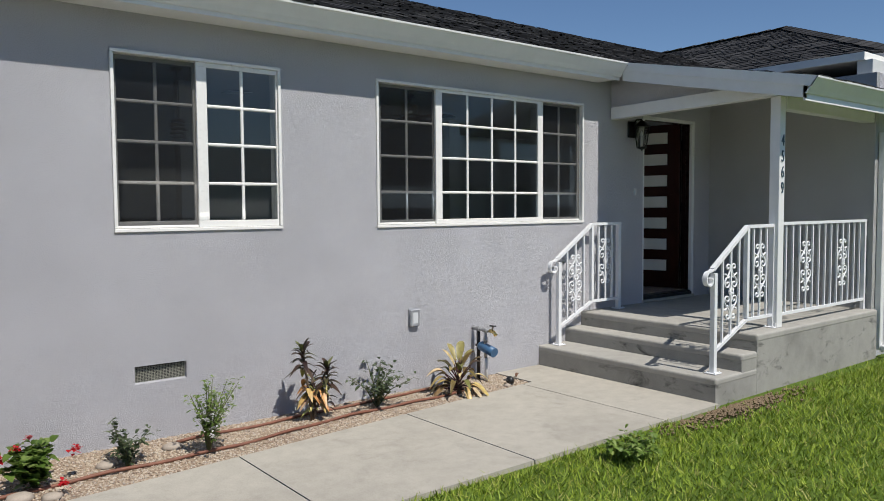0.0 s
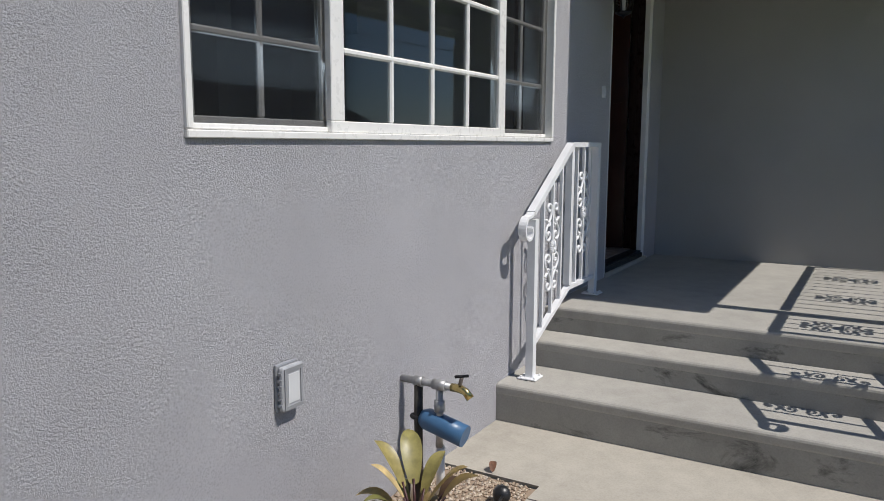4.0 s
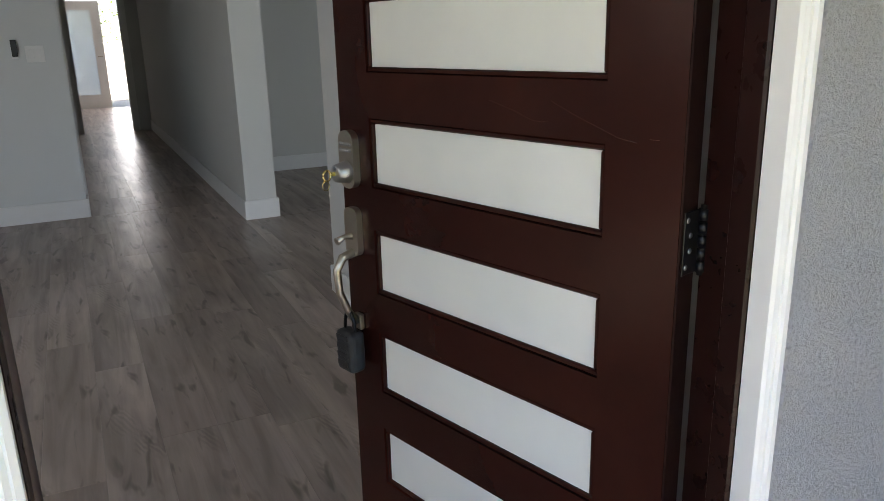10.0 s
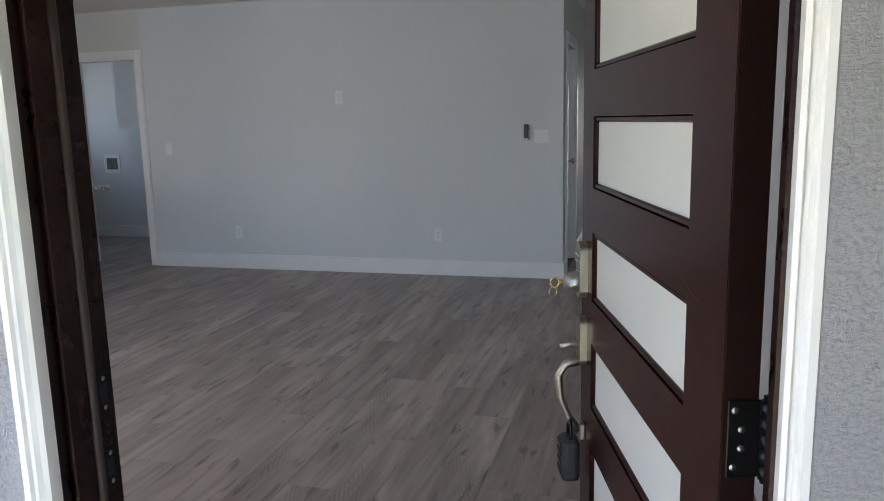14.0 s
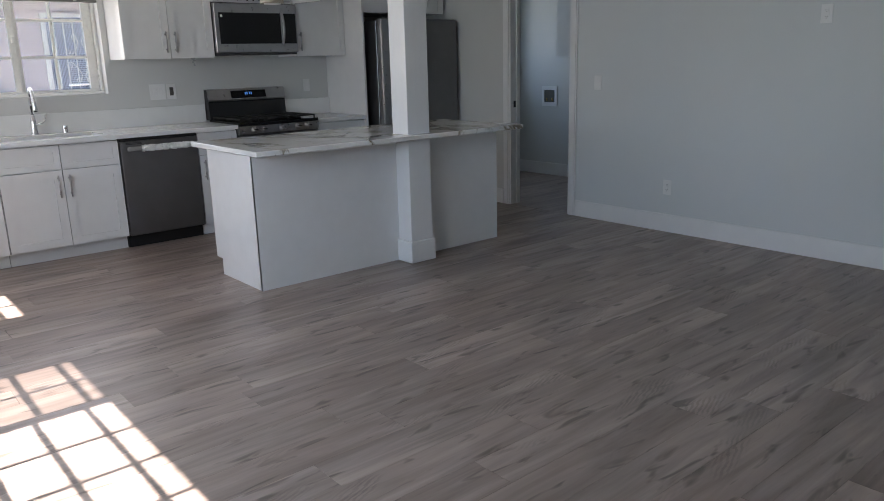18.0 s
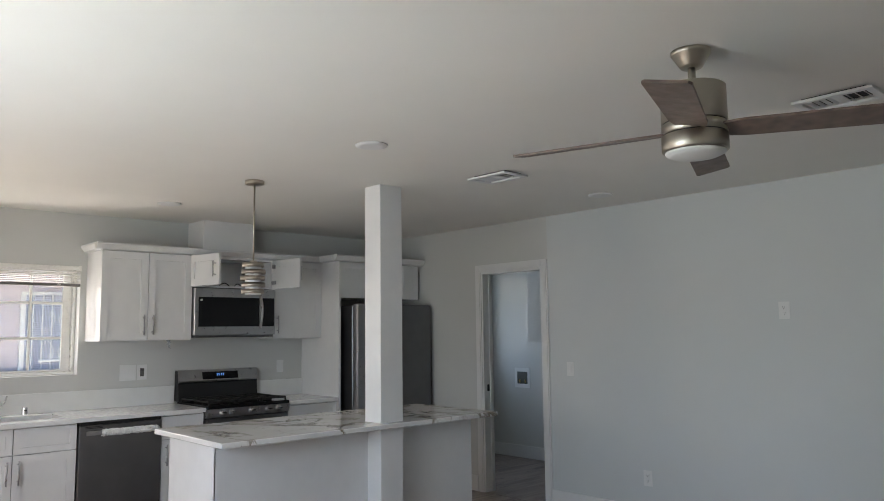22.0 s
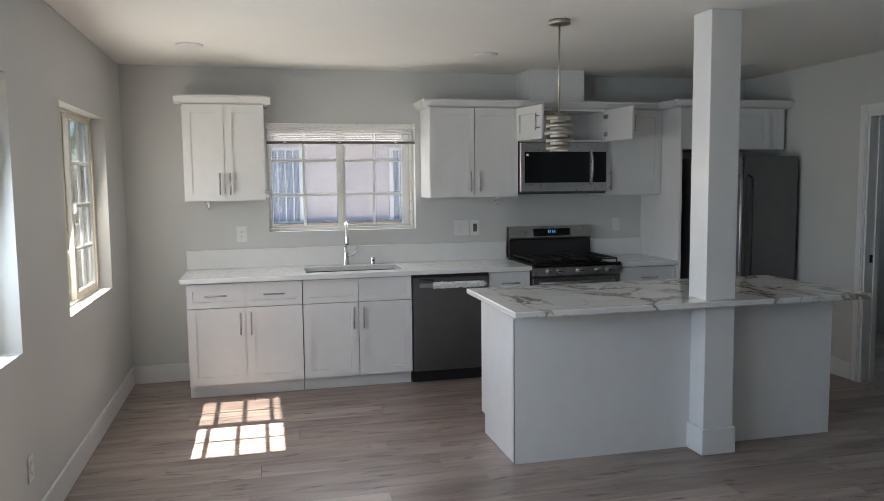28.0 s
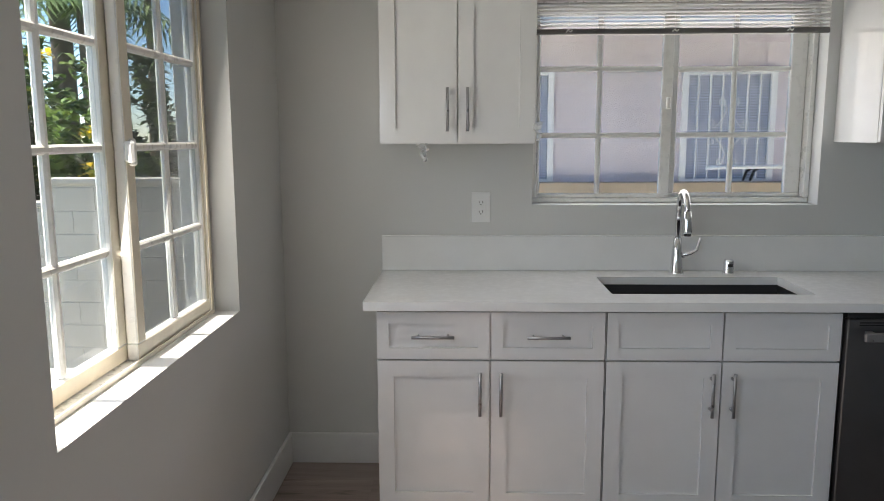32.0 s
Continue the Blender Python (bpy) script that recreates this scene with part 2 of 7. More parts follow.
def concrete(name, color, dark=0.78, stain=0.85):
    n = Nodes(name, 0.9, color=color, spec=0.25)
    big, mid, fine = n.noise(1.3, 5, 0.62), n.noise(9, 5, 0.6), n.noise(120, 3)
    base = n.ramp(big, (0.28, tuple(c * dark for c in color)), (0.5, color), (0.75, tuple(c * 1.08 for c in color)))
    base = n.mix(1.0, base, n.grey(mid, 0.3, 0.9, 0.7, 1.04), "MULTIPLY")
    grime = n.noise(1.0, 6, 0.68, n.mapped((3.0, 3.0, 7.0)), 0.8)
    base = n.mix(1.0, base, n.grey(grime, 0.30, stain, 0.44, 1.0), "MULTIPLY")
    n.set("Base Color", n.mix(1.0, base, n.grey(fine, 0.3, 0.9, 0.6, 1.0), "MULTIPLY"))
    n.bump(fine, 0.25, 0.002)
    return n.mat


def floor_plank(name):
    """Printed oak plank: soft tone per plank, long grain, cathedral rings in patches and short dark flecks."""
    n = Nodes(name, 0.36, spec=0.5)
    r = n.random()
    off = n.node("ShaderNodeCombineXYZ", X=n.math("MULTIPLY", r, 31.0), Y=n.math("MULTIPLY", r, 57.0), Z=0.0).outputs[0]
    fine = n.noise(1.0, 4, 0.6, n.mapped((60, 3.0, 1), off), 0.4)
    grain = n.noise(1.0, 4, 0.55, n.mapped((13, 1.1, 1), off), 0.9)
    cloud = n.noise(1.0, 3, 0.5, n.mapped((5.0, 1.5, 1), off), 0.7)
    fleck = n.noise(1.0, 2, 0.5, n.mapped((20, 4.2, 1), off), 0.6)
    rings = n.node("ShaderNodeTexWave", Vector=n.mapped((11.0, 2.2, 1), off), Scale=3.4, Distortion=5.0, Detail=3.0, Detail_Scale=1.3)
    rings.wave_type, rings.rings_direction = "RINGS", "Z"
    where = n.grey(n.noise(1.0, 2, 0.5, n.mapped((9.0, 2.4, 1), off), 0.5), 0.58, 0.0, 0.70, 1.0)
    tone = n.ramp(r, (0.0, (0.280, 0.216, 0.191)), (0.5, (0.318, 0.251, 0.223)), (1.0, (0.368, 0.295, 0.265)))
    c = n.mix(1.0, tone, n.grey(grain, 0.32, 0.72, 0.64, 1.10), "MULTIPLY")
    c = n.mix(1.0, c, n.grey(fine, 0.3, 0.93, 0.7, 1.05), "MULTIPLY")
    c = n.mix(1.0, c, n.grey(cloud, 0.34, 0.80, 0.64, 1.07), "MULTIPLY")
    c = n.mix(n.math("MULTIPLY", where, 0.5), c, n.mix(1.0, c, n.grey(rings.outputs[1], 0.25, 0.52, 0.7, 1.02), "MULTIPLY"))
    n.set("Base Color", n.mix(n.grey(fleck, 0.60, 0.0, 0.71, 0.78), c, (0.085, 0.066, 0.057)))
    n.set("Roughness", n.grey(grain, 0.3, 0.42, 0.7, 0.30))
    n.bump(fine, 0.12, 0.001)
    return n.mat


def glass(name, tint, rough=0.0):
    n = Nodes(name)
    t = n.t
    clear = n.node("ShaderNodeBsdfTransparent", Color=(*tint, 1))
    gloss = n.node("ShaderNodeBsdfGlossy", Color=(1, 1, 1, 1), Roughness=rough)
    graze = n.math("POWER", n.node("ShaderNodeLayerWeight", Blend=0.5).outputs["Facing"], 5.0)
    m = n.node("ShaderNodeMixShader", Fac=n.math("ADD", n.math("MULTIPLY", graze, 0.9), 0.035))
    t.links.new(clear.outputs[0], m.inputs[1]), t.links.new(gloss.outputs[0], m.inputs[2])
    t.links.new(m.outputs[0], t.nodes["Material Output"].inputs[0])
    return n.mat


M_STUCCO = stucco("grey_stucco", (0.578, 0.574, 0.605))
# Same grey stucco, darker: the porch's shade is put into this colour.
M_STUCCO_SHADE = stucco("shaded_grey_stucco", (0.51, 0.51, 0.505), 0.85, 0.70)
M_PINK = stucco("pink_stucco", (0.68, 0.605, 0.605), 0.3, 0.9)
M_TRIM = plain("white_trim_paint", (0.78, 0.78, 0.77), 0.35, vary=0.03)
M_VINYL = plain("white_vinyl", (0.80, 0.79, 0.76), 0.3, vary=0.03)
M_IRON = plain("white_painted_iron", (0.78, 0.79, 0.80), 0.4, vary=0.05, bump=0.15)
M_WALL = wall_paint("grey_wall_paint", (0.60, 0.605, 0.592))
M_WALL_COOL = wall_paint("cool_grey_wall_paint", (0.622, 0.645, 0.648))
M_CEIL = wall_paint("white_ceiling_paint", (0.83, 0.813, 0.775), 0.8)
M_BASE = plain("white_semigloss", (0.75, 0.75, 0.75), 0.35, vary=0.02)
M_CAB = plain("white_lacquer", (0.72, 0.72, 0.72), 0.09, vary=0.02)
# Base darker than the treads: riser shade put into the colour, besides real stains.
M_CONC = concrete("shaded_step_concrete", (0.35, 0.34, 0.31), 0.70, 0.30)
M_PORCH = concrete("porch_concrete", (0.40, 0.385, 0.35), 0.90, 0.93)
M_WALK = concrete("walk_concrete", (0.44, 0.41, 0.352), 0.86)
M_PLANK = floor_plank("vinyl_plank")
M_GLASS = glass("window_glass", (0.77, 0.80, 0.81))
M_MAHOG = plain("mahogany", (0.040, 0.012, 0.010), 0.28, vary=0.25, scale=3.0)
M_VINYL_OLD = plain("yellowed_vinyl", (0.74, 0.68, 0.56), 0.4, vary=0.08, scale=14)
M_BLACK = plain("black_plastic", (0.013, 0.013, 0.014), 0.4)


def mesh_screen(name):
    """Fine insect mesh: dark threads with open holes."""
    n = Nodes(name, 0.7, color=(0.014, 0.0145, 0.016), spec=0.1)
    hole = n.node("ShaderNodeBsdfTransparent", Color=(1, 1, 1, 1))
    m = n.node("ShaderNodeMixShader", Fac=0.36)
    n.t.links.new(hole.outputs[0], m.inputs[1]), n.t.links.new(n.b.outputs[0], m.inputs[2])
    n.t.links.new(m.outputs[0], n.t.nodes["Material Output"].inputs[0])
    return n.mat


M_MESH = mesh_screen("insect_mesh")

# ---------------- structure ----------------
KW, LW, NW = (-5.442, -4.265, 0.83, 2.0), (-3.436, -0.948, 0.818, 2.01), (1.232, 2.426, 1.16, 2.0)
UW = (5.98, 6.92, 1.10, 2.0)                       # laundry window
DOOR = (0.028, 1.010, -0.10, 1.962)
VENT = (-5.342, -5.002, -0.172, -0.052)           # foundation vent
LD = (-4.637, -3.902, -0.1, 2.012)                   # laundry doorway
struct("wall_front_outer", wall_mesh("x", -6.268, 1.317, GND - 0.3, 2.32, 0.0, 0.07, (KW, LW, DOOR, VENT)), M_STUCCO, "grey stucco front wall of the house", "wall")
struct("wall_front_inner", wall_mesh("x", K, 1.255, -0.03, CEIL, 0.072, W, ((-5.46, -4.272, 0.848, 1.99), (-3.43, -0.968, 0.84, LW[3]), DOOR)), M_WALL, "grey painted wall with two windows", "wall")
struct("wall_kitchen_outer", wall_mesh("y", 0.07, 9.0, GND - 0.3, 2.32, -6.268, -6.20, (NW, UW)), M_STUCCO, "grey stucco side wall of the house", "wall")
struct("wall_kitchen", wall_mesh("y", W, 9.0, -0.03, CEIL, -6.198, K, (NW, UW)), M_WALL, "grey painted kitchen wall with a window", "wall")
struct("wall_back", wall_mesh("x", K, -3.834, -0.03, CEIL, BW, BW + 0.12, (LD,)), M_WALL, "warm grey kitchen wall with a doorway to the laundry room", "wall")
struct("wall_living", wall_mesh("x", -3.834, 0.15, -0.03, CEIL, BW, BW + 0.12), M_WALL_COOL, "cool pale grey long living room wall", "wall")
HD = (5.78, 6.56, -0.1, 2.0)
struct("wall_hall_west", wall_mesh("y", BW + 0.12, 11.4, -0.03, CEIL, 0.03, 0.15, (HD,)), M_WALL, "grey painted hallway wall", "wall")
struct("wall_hall_east", wall_mesh("y", 4.785, 11.4, -0.03, CEIL, 1.195, 1.42), M_WALL, "grey painted end of the hallway wall", "wall")
HE = (0.24, 0.96, -0.1, 2.02)
struct("wall_hall_end", wall_mesh("x", 0.03, 1.42, -0.03, CEIL, 11.402, 11.52, (HE,)), M_WALL, "grey wall with a doorway at the hallway's end", "wall")
struct("wall_living_east", wall_mesh("y", W, 2.93, -0.03, CEIL, 1.255, 1.375), M_WALL, "grey painted wall behind the open front door", "wall")
struct("wall_side_room_back", wall_mesh("x", 1.422, 4.6, -0.03, CEIL, 6.75, 6.87), M_WALL, "grey wall of the side room", "wall")
struct("wall_side_room_east", wall_mesh("y", -1.7, 6.75, -0.03, CEIL, 4.6, 4.72), M_WALL, "grey wall of the side room", "wall")
SW = (2.5, 4.1, 0.85, 2.0)                         # side room window, unseen, added to light that room
struct("wall_side_room_front", wall_mesh("x", 1.39, 4.6, -0.03, CEIL, -1.768, -1.62, (SW,)), M_WALL, "grey wall of the side room", "wall")
struct("wall_far_room_west", wall_mesh("y", 11.52, 16.1, -0.03, CEIL, -1.6, -1.5), M_WALL, "pale wall of the far room", "wall")
struct("wall_far_room_east", wall_mesh("y", 11.52, 16.1, -0.03, CEIL, 2.6, 2.7), M_WALL, "pale wall of the far room", "wall")
FD = (0.05, 1.75, -0.02, 2.06)
struct("wall_far_room_back", wall_mesh("x", -1.5, 2.6, -0.03, CEIL, 16.1, 16.2, (FD,)), M_WALL, "pale wall with an open garden door", "wall")
struct("wall_far_room_front_west", wall_mesh("x", -1.5, 0.028, -0.03, CEIL, 11.42, 11.518), M_WALL, "pale wall of the far room", "wall")
struct("wall_far_room_front_east", wall_mesh("x", 1.422, 2.6, -0.03, CEIL, 11.42, 11.518), M_WALL, "pale wall of the far room", "wall")
LB = 7.2
struct("wall_laundry_back", wall_mesh("x", K, -2.6, -0.03, CEIL, LB, LB + 0.1), M_WALL, "grey laundry room wall", "wall")
struct("wall_laundry_east", wall_mesh("y", BW + 0.12, LB, -0.03, CEIL, -2.75, -2.65), M_WALL, "grey laundry room wall", "wall")
struct("ceiling", box(K - 0.1, 4.72, 0.08, 16.2, CEIL, CEIL + 0.08), M_CEIL, "plain white painted ceiling", "ceiling")
struct("ceiling_side_room", box(1.36, 4.72, -1.7, 0.07, CEIL, CEIL + 0.08), M_CEIL, "plain white painted ceiling", "ceiling")
struct("wall_porch_east", wall_mesh("y", -1.84, -0.001, GND - 0.3, 2.3, 1.317, 1.387), M_STUCCO_SHADE, "grey stucco porch side wall", "wall")
struct("wall_wing_front", wall_mesh("x", 1.39, 5.2, GND - 0.3, 2.3, -1.84, -1.77, (SW,)), M_STUCCO, "grey stucco wall of the front wing", "wall")
struct("wall_wing_east", wall_mesh("y", -1.77, 9.0, GND - 0.3, 2.3, 5.13, 5.2), M_STUCCO, "grey stucco side wall of the wing", "wall")
struct("subfloor", box(K, 4.6, W - 0.16 + 0.02, 16.1, -0.06, -0.007), M_BLACK, "dark subfloor under the planks", "floor")
struct("subfloor_side_room", box(1.39, 4.6, -1.62, 0.015, -0.06, -0.007), M_BLACK, "dark subfloor", "floor")

# ---------------- porch, steps, walk ----------------
PF = -0.078
struct("porch_floor", box(-0.978, 1.345, -1.89, 0.035, PF - 0.065, PF, 0.018, 3), M_PORCH, "smooth grey concrete porch slab", "porch")
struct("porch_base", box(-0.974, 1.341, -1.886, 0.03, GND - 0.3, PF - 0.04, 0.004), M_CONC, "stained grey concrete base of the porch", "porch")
steps = thing("porch_steps", "three grey concrete steps up to the porch, stained risers", "steps", pose(-1.18, -0.95, GND), kind="structure")
part("riser", box(-0.402, 0.206, -0.937, 0.967, -0.3, 0.150, 0.004), M_CONC, steps, "stained concrete riser, darkened for its shade")
part("tread", box(-0.405, 0.209, -0.94, 0.970, 0.128, 0.188, 0.018, 3), M_PORCH, steps)
part("riser", box(-0.025, 0.2065, -0.935, 0.966, 0.12, 0.290, 0.004), M_CONC, steps, "stained concrete riser, darkened for its shade")
part("tread", box(-0.028, 0.2095, -0.938, 0.969, 0.268, 0.328, 0.018, 3), M_PORCH, steps)
struct("threshold", box(0.0285, 0.988, 0.006, 0.155, -0.077, -0.020, 0.006), M_BLACK, "dark door threshold", "threshold")

struct("door_sill", box(0.0285, 1.0095, -0.018, 0.0055, -0.079, -0.050, 0.004), M_PORCH, "narrow cement sill under the front door", "sill")

walk_path = thing("front_walk", "pale broom-finished concrete walk along the planting bed", "walkway", kind="structure")


def walk_edge(x):
    return -0.80 + 0.091 * (x + 5.85) if x < -2.4 else -0.473


xs = [-14.0, -12.6, -11.2, -9.8, -8.4, -6.30, -4.945, -3.59, -2.27]
for a, b in zip(xs, xs[1:]):
    part("slab", prism(((a + 0.005, walk_edge(a)), (a + 0.005, -1.92), (b - 0.005, -1.92), (b - 0.005, walk_edge(b))), "z", GND - 0.1, GND), M_WALK, walk_path)
part("slab", prism(((-2.267, -0.473), (-2.267, -1.92), (-1.58, -1.92), (-1.58, -0.003), (-2.15, -0.003), (-2.15, -0.473)), "z", GND - 0.1, GND), M_WALK, walk_path)

# ---------------- windows ----------------
def window(name, axis, u0, u1, z0, z1, d, out, glaze, lites, label, aged=False):
    """A vinyl window; glaze: (bottom, top) of the glass; lites: (sash from, to, glass from, to, upright muntins, level muntins, depth, screen).
    d is the outer face, out the sign of the way out."""
    horiz = axis == "x"

    def put(a0, a1, b0, b1, c0, c1, bev=0.003):
        lo, hi = min(d - out * c0, d - out * c1), max(d - out * c0, d - out * c1)
        return box(a0, a1, lo, hi, b0, b1, bev) if horiz else box(lo, hi, a0, a1, b0, b1, bev)

    w = thing(name, label, "window", kind="structure")
    fr = 0.024
    for a0, a1, b0, b1 in ((u0, u1, z0, z0 + fr), (u0, u1, z1 - fr, z1), (u0, u0 + fr, z0 + fr, z1 - fr), (u1 - fr, u1, z0 + fr, z1 - fr)):
        part("window_frame", put(a0 + 0.001, a1 - 0.001, b0 + 0.001, b1 - 0.001, -0.014, 0.075), M_VINYL, w)
    h0, h1 = glaze
    for l0, l1, g0, g1, ups, levels, dep, screen in lites:
        b0, b1 = z0 + fr, z1 - fr
        for a0, a1, c0, c1 in ((l0, l1, b0, h0), (l0, l1, h1, b1), (l0, g0, h0, h1), (g1, l1, h0, h1)):
            part("sash", put(a0, a1, c0, c1, dep, dep + 0.03), M_VINYL, w)
            if aged:
                part("sash_face", put(a0 + 0.002, a1 - 0.002, c0 + 0.002, c1 - 0.002, dep + 0.0303, dep + 0.0325, 0.001), M_VINYL_OLD, w, "yellowed inner face of the sash")
        pane = part("pane", put(g0, g1, h0, h1, dep + 0.013, dep + 0.017, 0), M_GLASS, w)
        pane.visible_shadow = False
        for x in ups:
            part("muntin", put(x - 0.011, x + 0.011, h0, h1, dep + 0.004, dep + 0.026, 0.006), M_VINYL, w)
        for z in levels:
            part("muntin", put(g0, g1, z - 0.011, z + 0.011, dep + 0.003, dep + 0.027, 0.006), M_VINYL, w)
        if screen:
            part("insect_screen", put(l0 + 0.004, l1 - 0.004, b0 + 0.012, b1 - 0.006, dep - 0.012, dep - 0.010, 0), M_MESH, w, "dark insect mesh")
            part("screen_frame", put(l0 + 0.002, l1 - 0.002, b0 + 0.001, b0 + 0.018, dep - 0.016, dep - 0.006), M_VINYL, w)
    return w


q4 = (1.155, 1.423, 1.684)
window("window_1", "x", *KW, 0.0, -1, (0.90, 1.945), ((-5.417, -4.85, -5.395, -4.90, (-5.145,), q4, 0.038, True), (-4.885, -4.29, -4.812, -4.300, (-4.558,), q4, 0.003, False)), "white vinyl slider window with eight lites a side", True)
q4 = (1.110, 1.404, 1.692)
window("window_2", "x", *LW, 0.0, -1, (0.880, 1.960), ((-3.411, -2.80, -3.362, -2.83, (-3.10,), q4, 0.038, True), (-2.825, -1.52, -2.755, -1.588, (-2.463, -2.172, -1.880), q4, 0.003, False), (-1.555, -0.973, -1.505, -0.995, (-1.255,), q4, 0.038, True)), "wide white vinyl window with divided lites")
window("window_3", "y", *NW, -6.268, -1, (1.20, 1.955), ((1.257, 1.83, 1.268, 1.786, (1.521,), (1.451, 1.73), 0.038, False), (1.815, 2.401, 1.86, 2.336, (2.102,), (1.451, 1.73), 0.003, False)), "white vinyl slider window over the sink")
window("window_4", "y", *UW, -6.268, -1, (1.15, 1.955), ((6.005, 6.46, 6.02, 6.43, (), (), 0.038, False), (6.45, 6.895, 6.48, 6.88, (), (), 0.003, False)), "white vinyl window in the laundry room")
window("window_5", "x", *SW, -1.84, -1, (0.90, 1.95), ((2.53, 3.32, 2.56, 3.28, (2.92,), (1.25, 1.60), 0.038, False), (3.30, 4.07, 3.34, 4.04, (3.69,), (1.25, 1.60), 0.003, False)), "white vinyl window of the side room")
latch = part("latch", box(-4.890, -4.862, 0.0685, 0.084, 1.375, 1.447, 0.005), M_VINYL, bpy.data.objects["window_1"], "white sash latch")
part("lever", box(-4.861, -4.838, 0.0685, 0.096, 1.385, 1.44, 0.006), M_VINYL, latch)
for a0, a1, b0, b1 in ((-5.438, -4.275, 0.836, 0.862), (-5.438, -4.275, 1.974, 1.988), (-5.438, -5.418, 0.863, 1.973)):
    part("track", box(a0, a1, 0.0755, 0.0795, b0, b1, 0.001), M_VINYL_OLD, bpy.data.objects["window_1"], "yellowed inner track")
part("latch", box(-6.196, -6.182, 1.80, 1.82, 1.56, 1.61, 0.004), M_VINYL, bpy.data.objects["window_3"], "white sash latch")

# ---------------- kitchen ----------------
M_QUARTZ = plain("white_quartz", (0.76, 0.765, 0.76), 0.18, vary=0.02)
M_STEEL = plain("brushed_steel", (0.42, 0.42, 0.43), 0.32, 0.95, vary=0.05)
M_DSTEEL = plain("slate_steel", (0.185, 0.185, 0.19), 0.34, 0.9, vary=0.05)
M_BLKGL = plain("black_glass", (0.006, 0.006, 0.007), 0.08, spec=0.28)
M_CAST = plain("cast_iron", (0.012, 0.012, 0.012), 0.6)
M_CHROME = plain("chrome", (0.75, 0.76, 0.78), 0.08, 1.0, vary=0.02)


def marble(name):
    n = Nodes(name, 0.15, spec=0.5)
    warp = n.noise(1.6, 6, 0.6)
    main = n.noise(0.9, 9, 0.58, n.mapped((1.0, 1.5, 1.0)), 0.9)
    branch = n.noise(2.6, 8, 0.6, n.mapped((1.3, 0.8, 1.0)), 0.7)
    thick = n.grey(n.noise(2.2, 3), 0.36, 0.15, 0.54, 1.0)
    v1 = n.math("MULTIPLY", n.ramp(main, (0.470, (0, 0, 0)), (0.497, (1, 1, 1)), (0.503, (1, 1, 1)), (0.512, (0, 0, 0))), thick)
    v2 = n.ramp(branch, (0.488, (0, 0, 0)), (0.499, (0.5, 0.5, 0.5)), (0.501, (0.5, 0.5, 0.5)), (0.508, (0, 0, 0)))
    v2 = n.math("MULTIPLY", v2, n.grey(main, 0.40, 0.0, 0.5, 1.0))
    base = n.ramp(warp, (0.35, (0.66, 0.655, 0.64)), (0.6, (0.76, 0.755, 0.745)))
    c = n.mix(v2, base, (0.36, 0.34, 0.31))
    n.set("Base Color", n.mix(v1, c, (0.19, 0.15, 0.10)))
    return n.mat


M_MARBLE = marble("veined_quartz")


def shaker_bm(x, y0, y1, z0, z1, rail=0.058):
    """A shaker front on the face x, proud by 20 mm, with a recessed panel."""
    bm = wall_mesh("y", y0, y1, z0, z1, x, x + 0.02, ((y0 + rail, y1 - rail, z0 + rail, z1 - rail),))
    add_box(bm, x + 0.001, x + 0.011, y0 + rail - 0.004, y1 - rail + 0.004, z0 + rail - 0.004, z1 - rail + 0.004)
    return bm


def bar_handle(x, y, z, length, vertical=True):
    bm = bmesh.new()
    h = length / 2
    if vertical:
        add_tube(bm, ((x + 0.032, y, z - h), (x + 0.032, y, z + h)), 0.006, 8)
        for s in (-1, 1):
            add_tube(bm, ((x, y, z + s * h * 0.7), (x + 0.032, y, z + s * h * 0.7)), 0.005, 6)
    else:
        add_tube(bm, ((x + 0.032, y - h, z), (x + 0.032, y + h, z)), 0.006, 8)
        for s in (-1, 1):
            add_tube(bm, ((x, y + s * h * 0.7, z), (x + 0.032, y + s * h * 0.7, z)), 0.005, 6)
    return bm


CT = 0.88                       # counter top
CB = CT - 0.032                  # its underside


def base_unit(y0, y1, label, drawers=2, doors=2, handles=True, hollow=False):
    c = thing("base_cabinet", label, "cabinet", pose(K + 0.003, y0, 0))
    w, d = y1 - y0, 0.585
    if hollow:
        for b in ((0, d, 0.001, 0.018, 0.10, CB - 0.002), (0, d, w - 0.018, w - 0.001, 0.10, CB - 0.002), (0, d, 0.018, w - 0.018, 0.10, 0.118), (d - 0.018, d, 0.018, w - 0.018, 0.118, CB - 0.002)):
            part("panel", box(*b), M_CAB, c)
    else:
        part("body", box(0, d, 0.001, w - 0.001, 0.10, CB - 0.002), M_CAB, c)
    part("toe_kick", box(0, d - 0.05, 0.001, w - 0.001, 0.001, 0.099), M_CAB, c)
    step = w / drawers
    for k in range(drawers):
        dr = part("drawer_front", shaker_bm(d, k * step + 0.003, (k + 1) * step - 0.003, 0.665, CB - 0.012, 0.042), M_CAB, c)
        if handles:
            part("handle", bar_handle(d + 0.02, (k + 0.5) * step, 0.752, 0.15, False), M_STEEL, dr)
    step = w / doors
    for k in range(doors):
        y_in = (k + 1) * step - 0.037 if k == 0 and doors == 2 else k * step + 0.037
        dr = part("door", shaker_bm(d, k * step + 0.003, (k + 1) * step - 0.003, 0.103, 0.658), M_CAB, c)
        part("handle", bar_handle(d + 0.02, y_in, 0.545, 0.16), M_STEEL, dr)
    return c


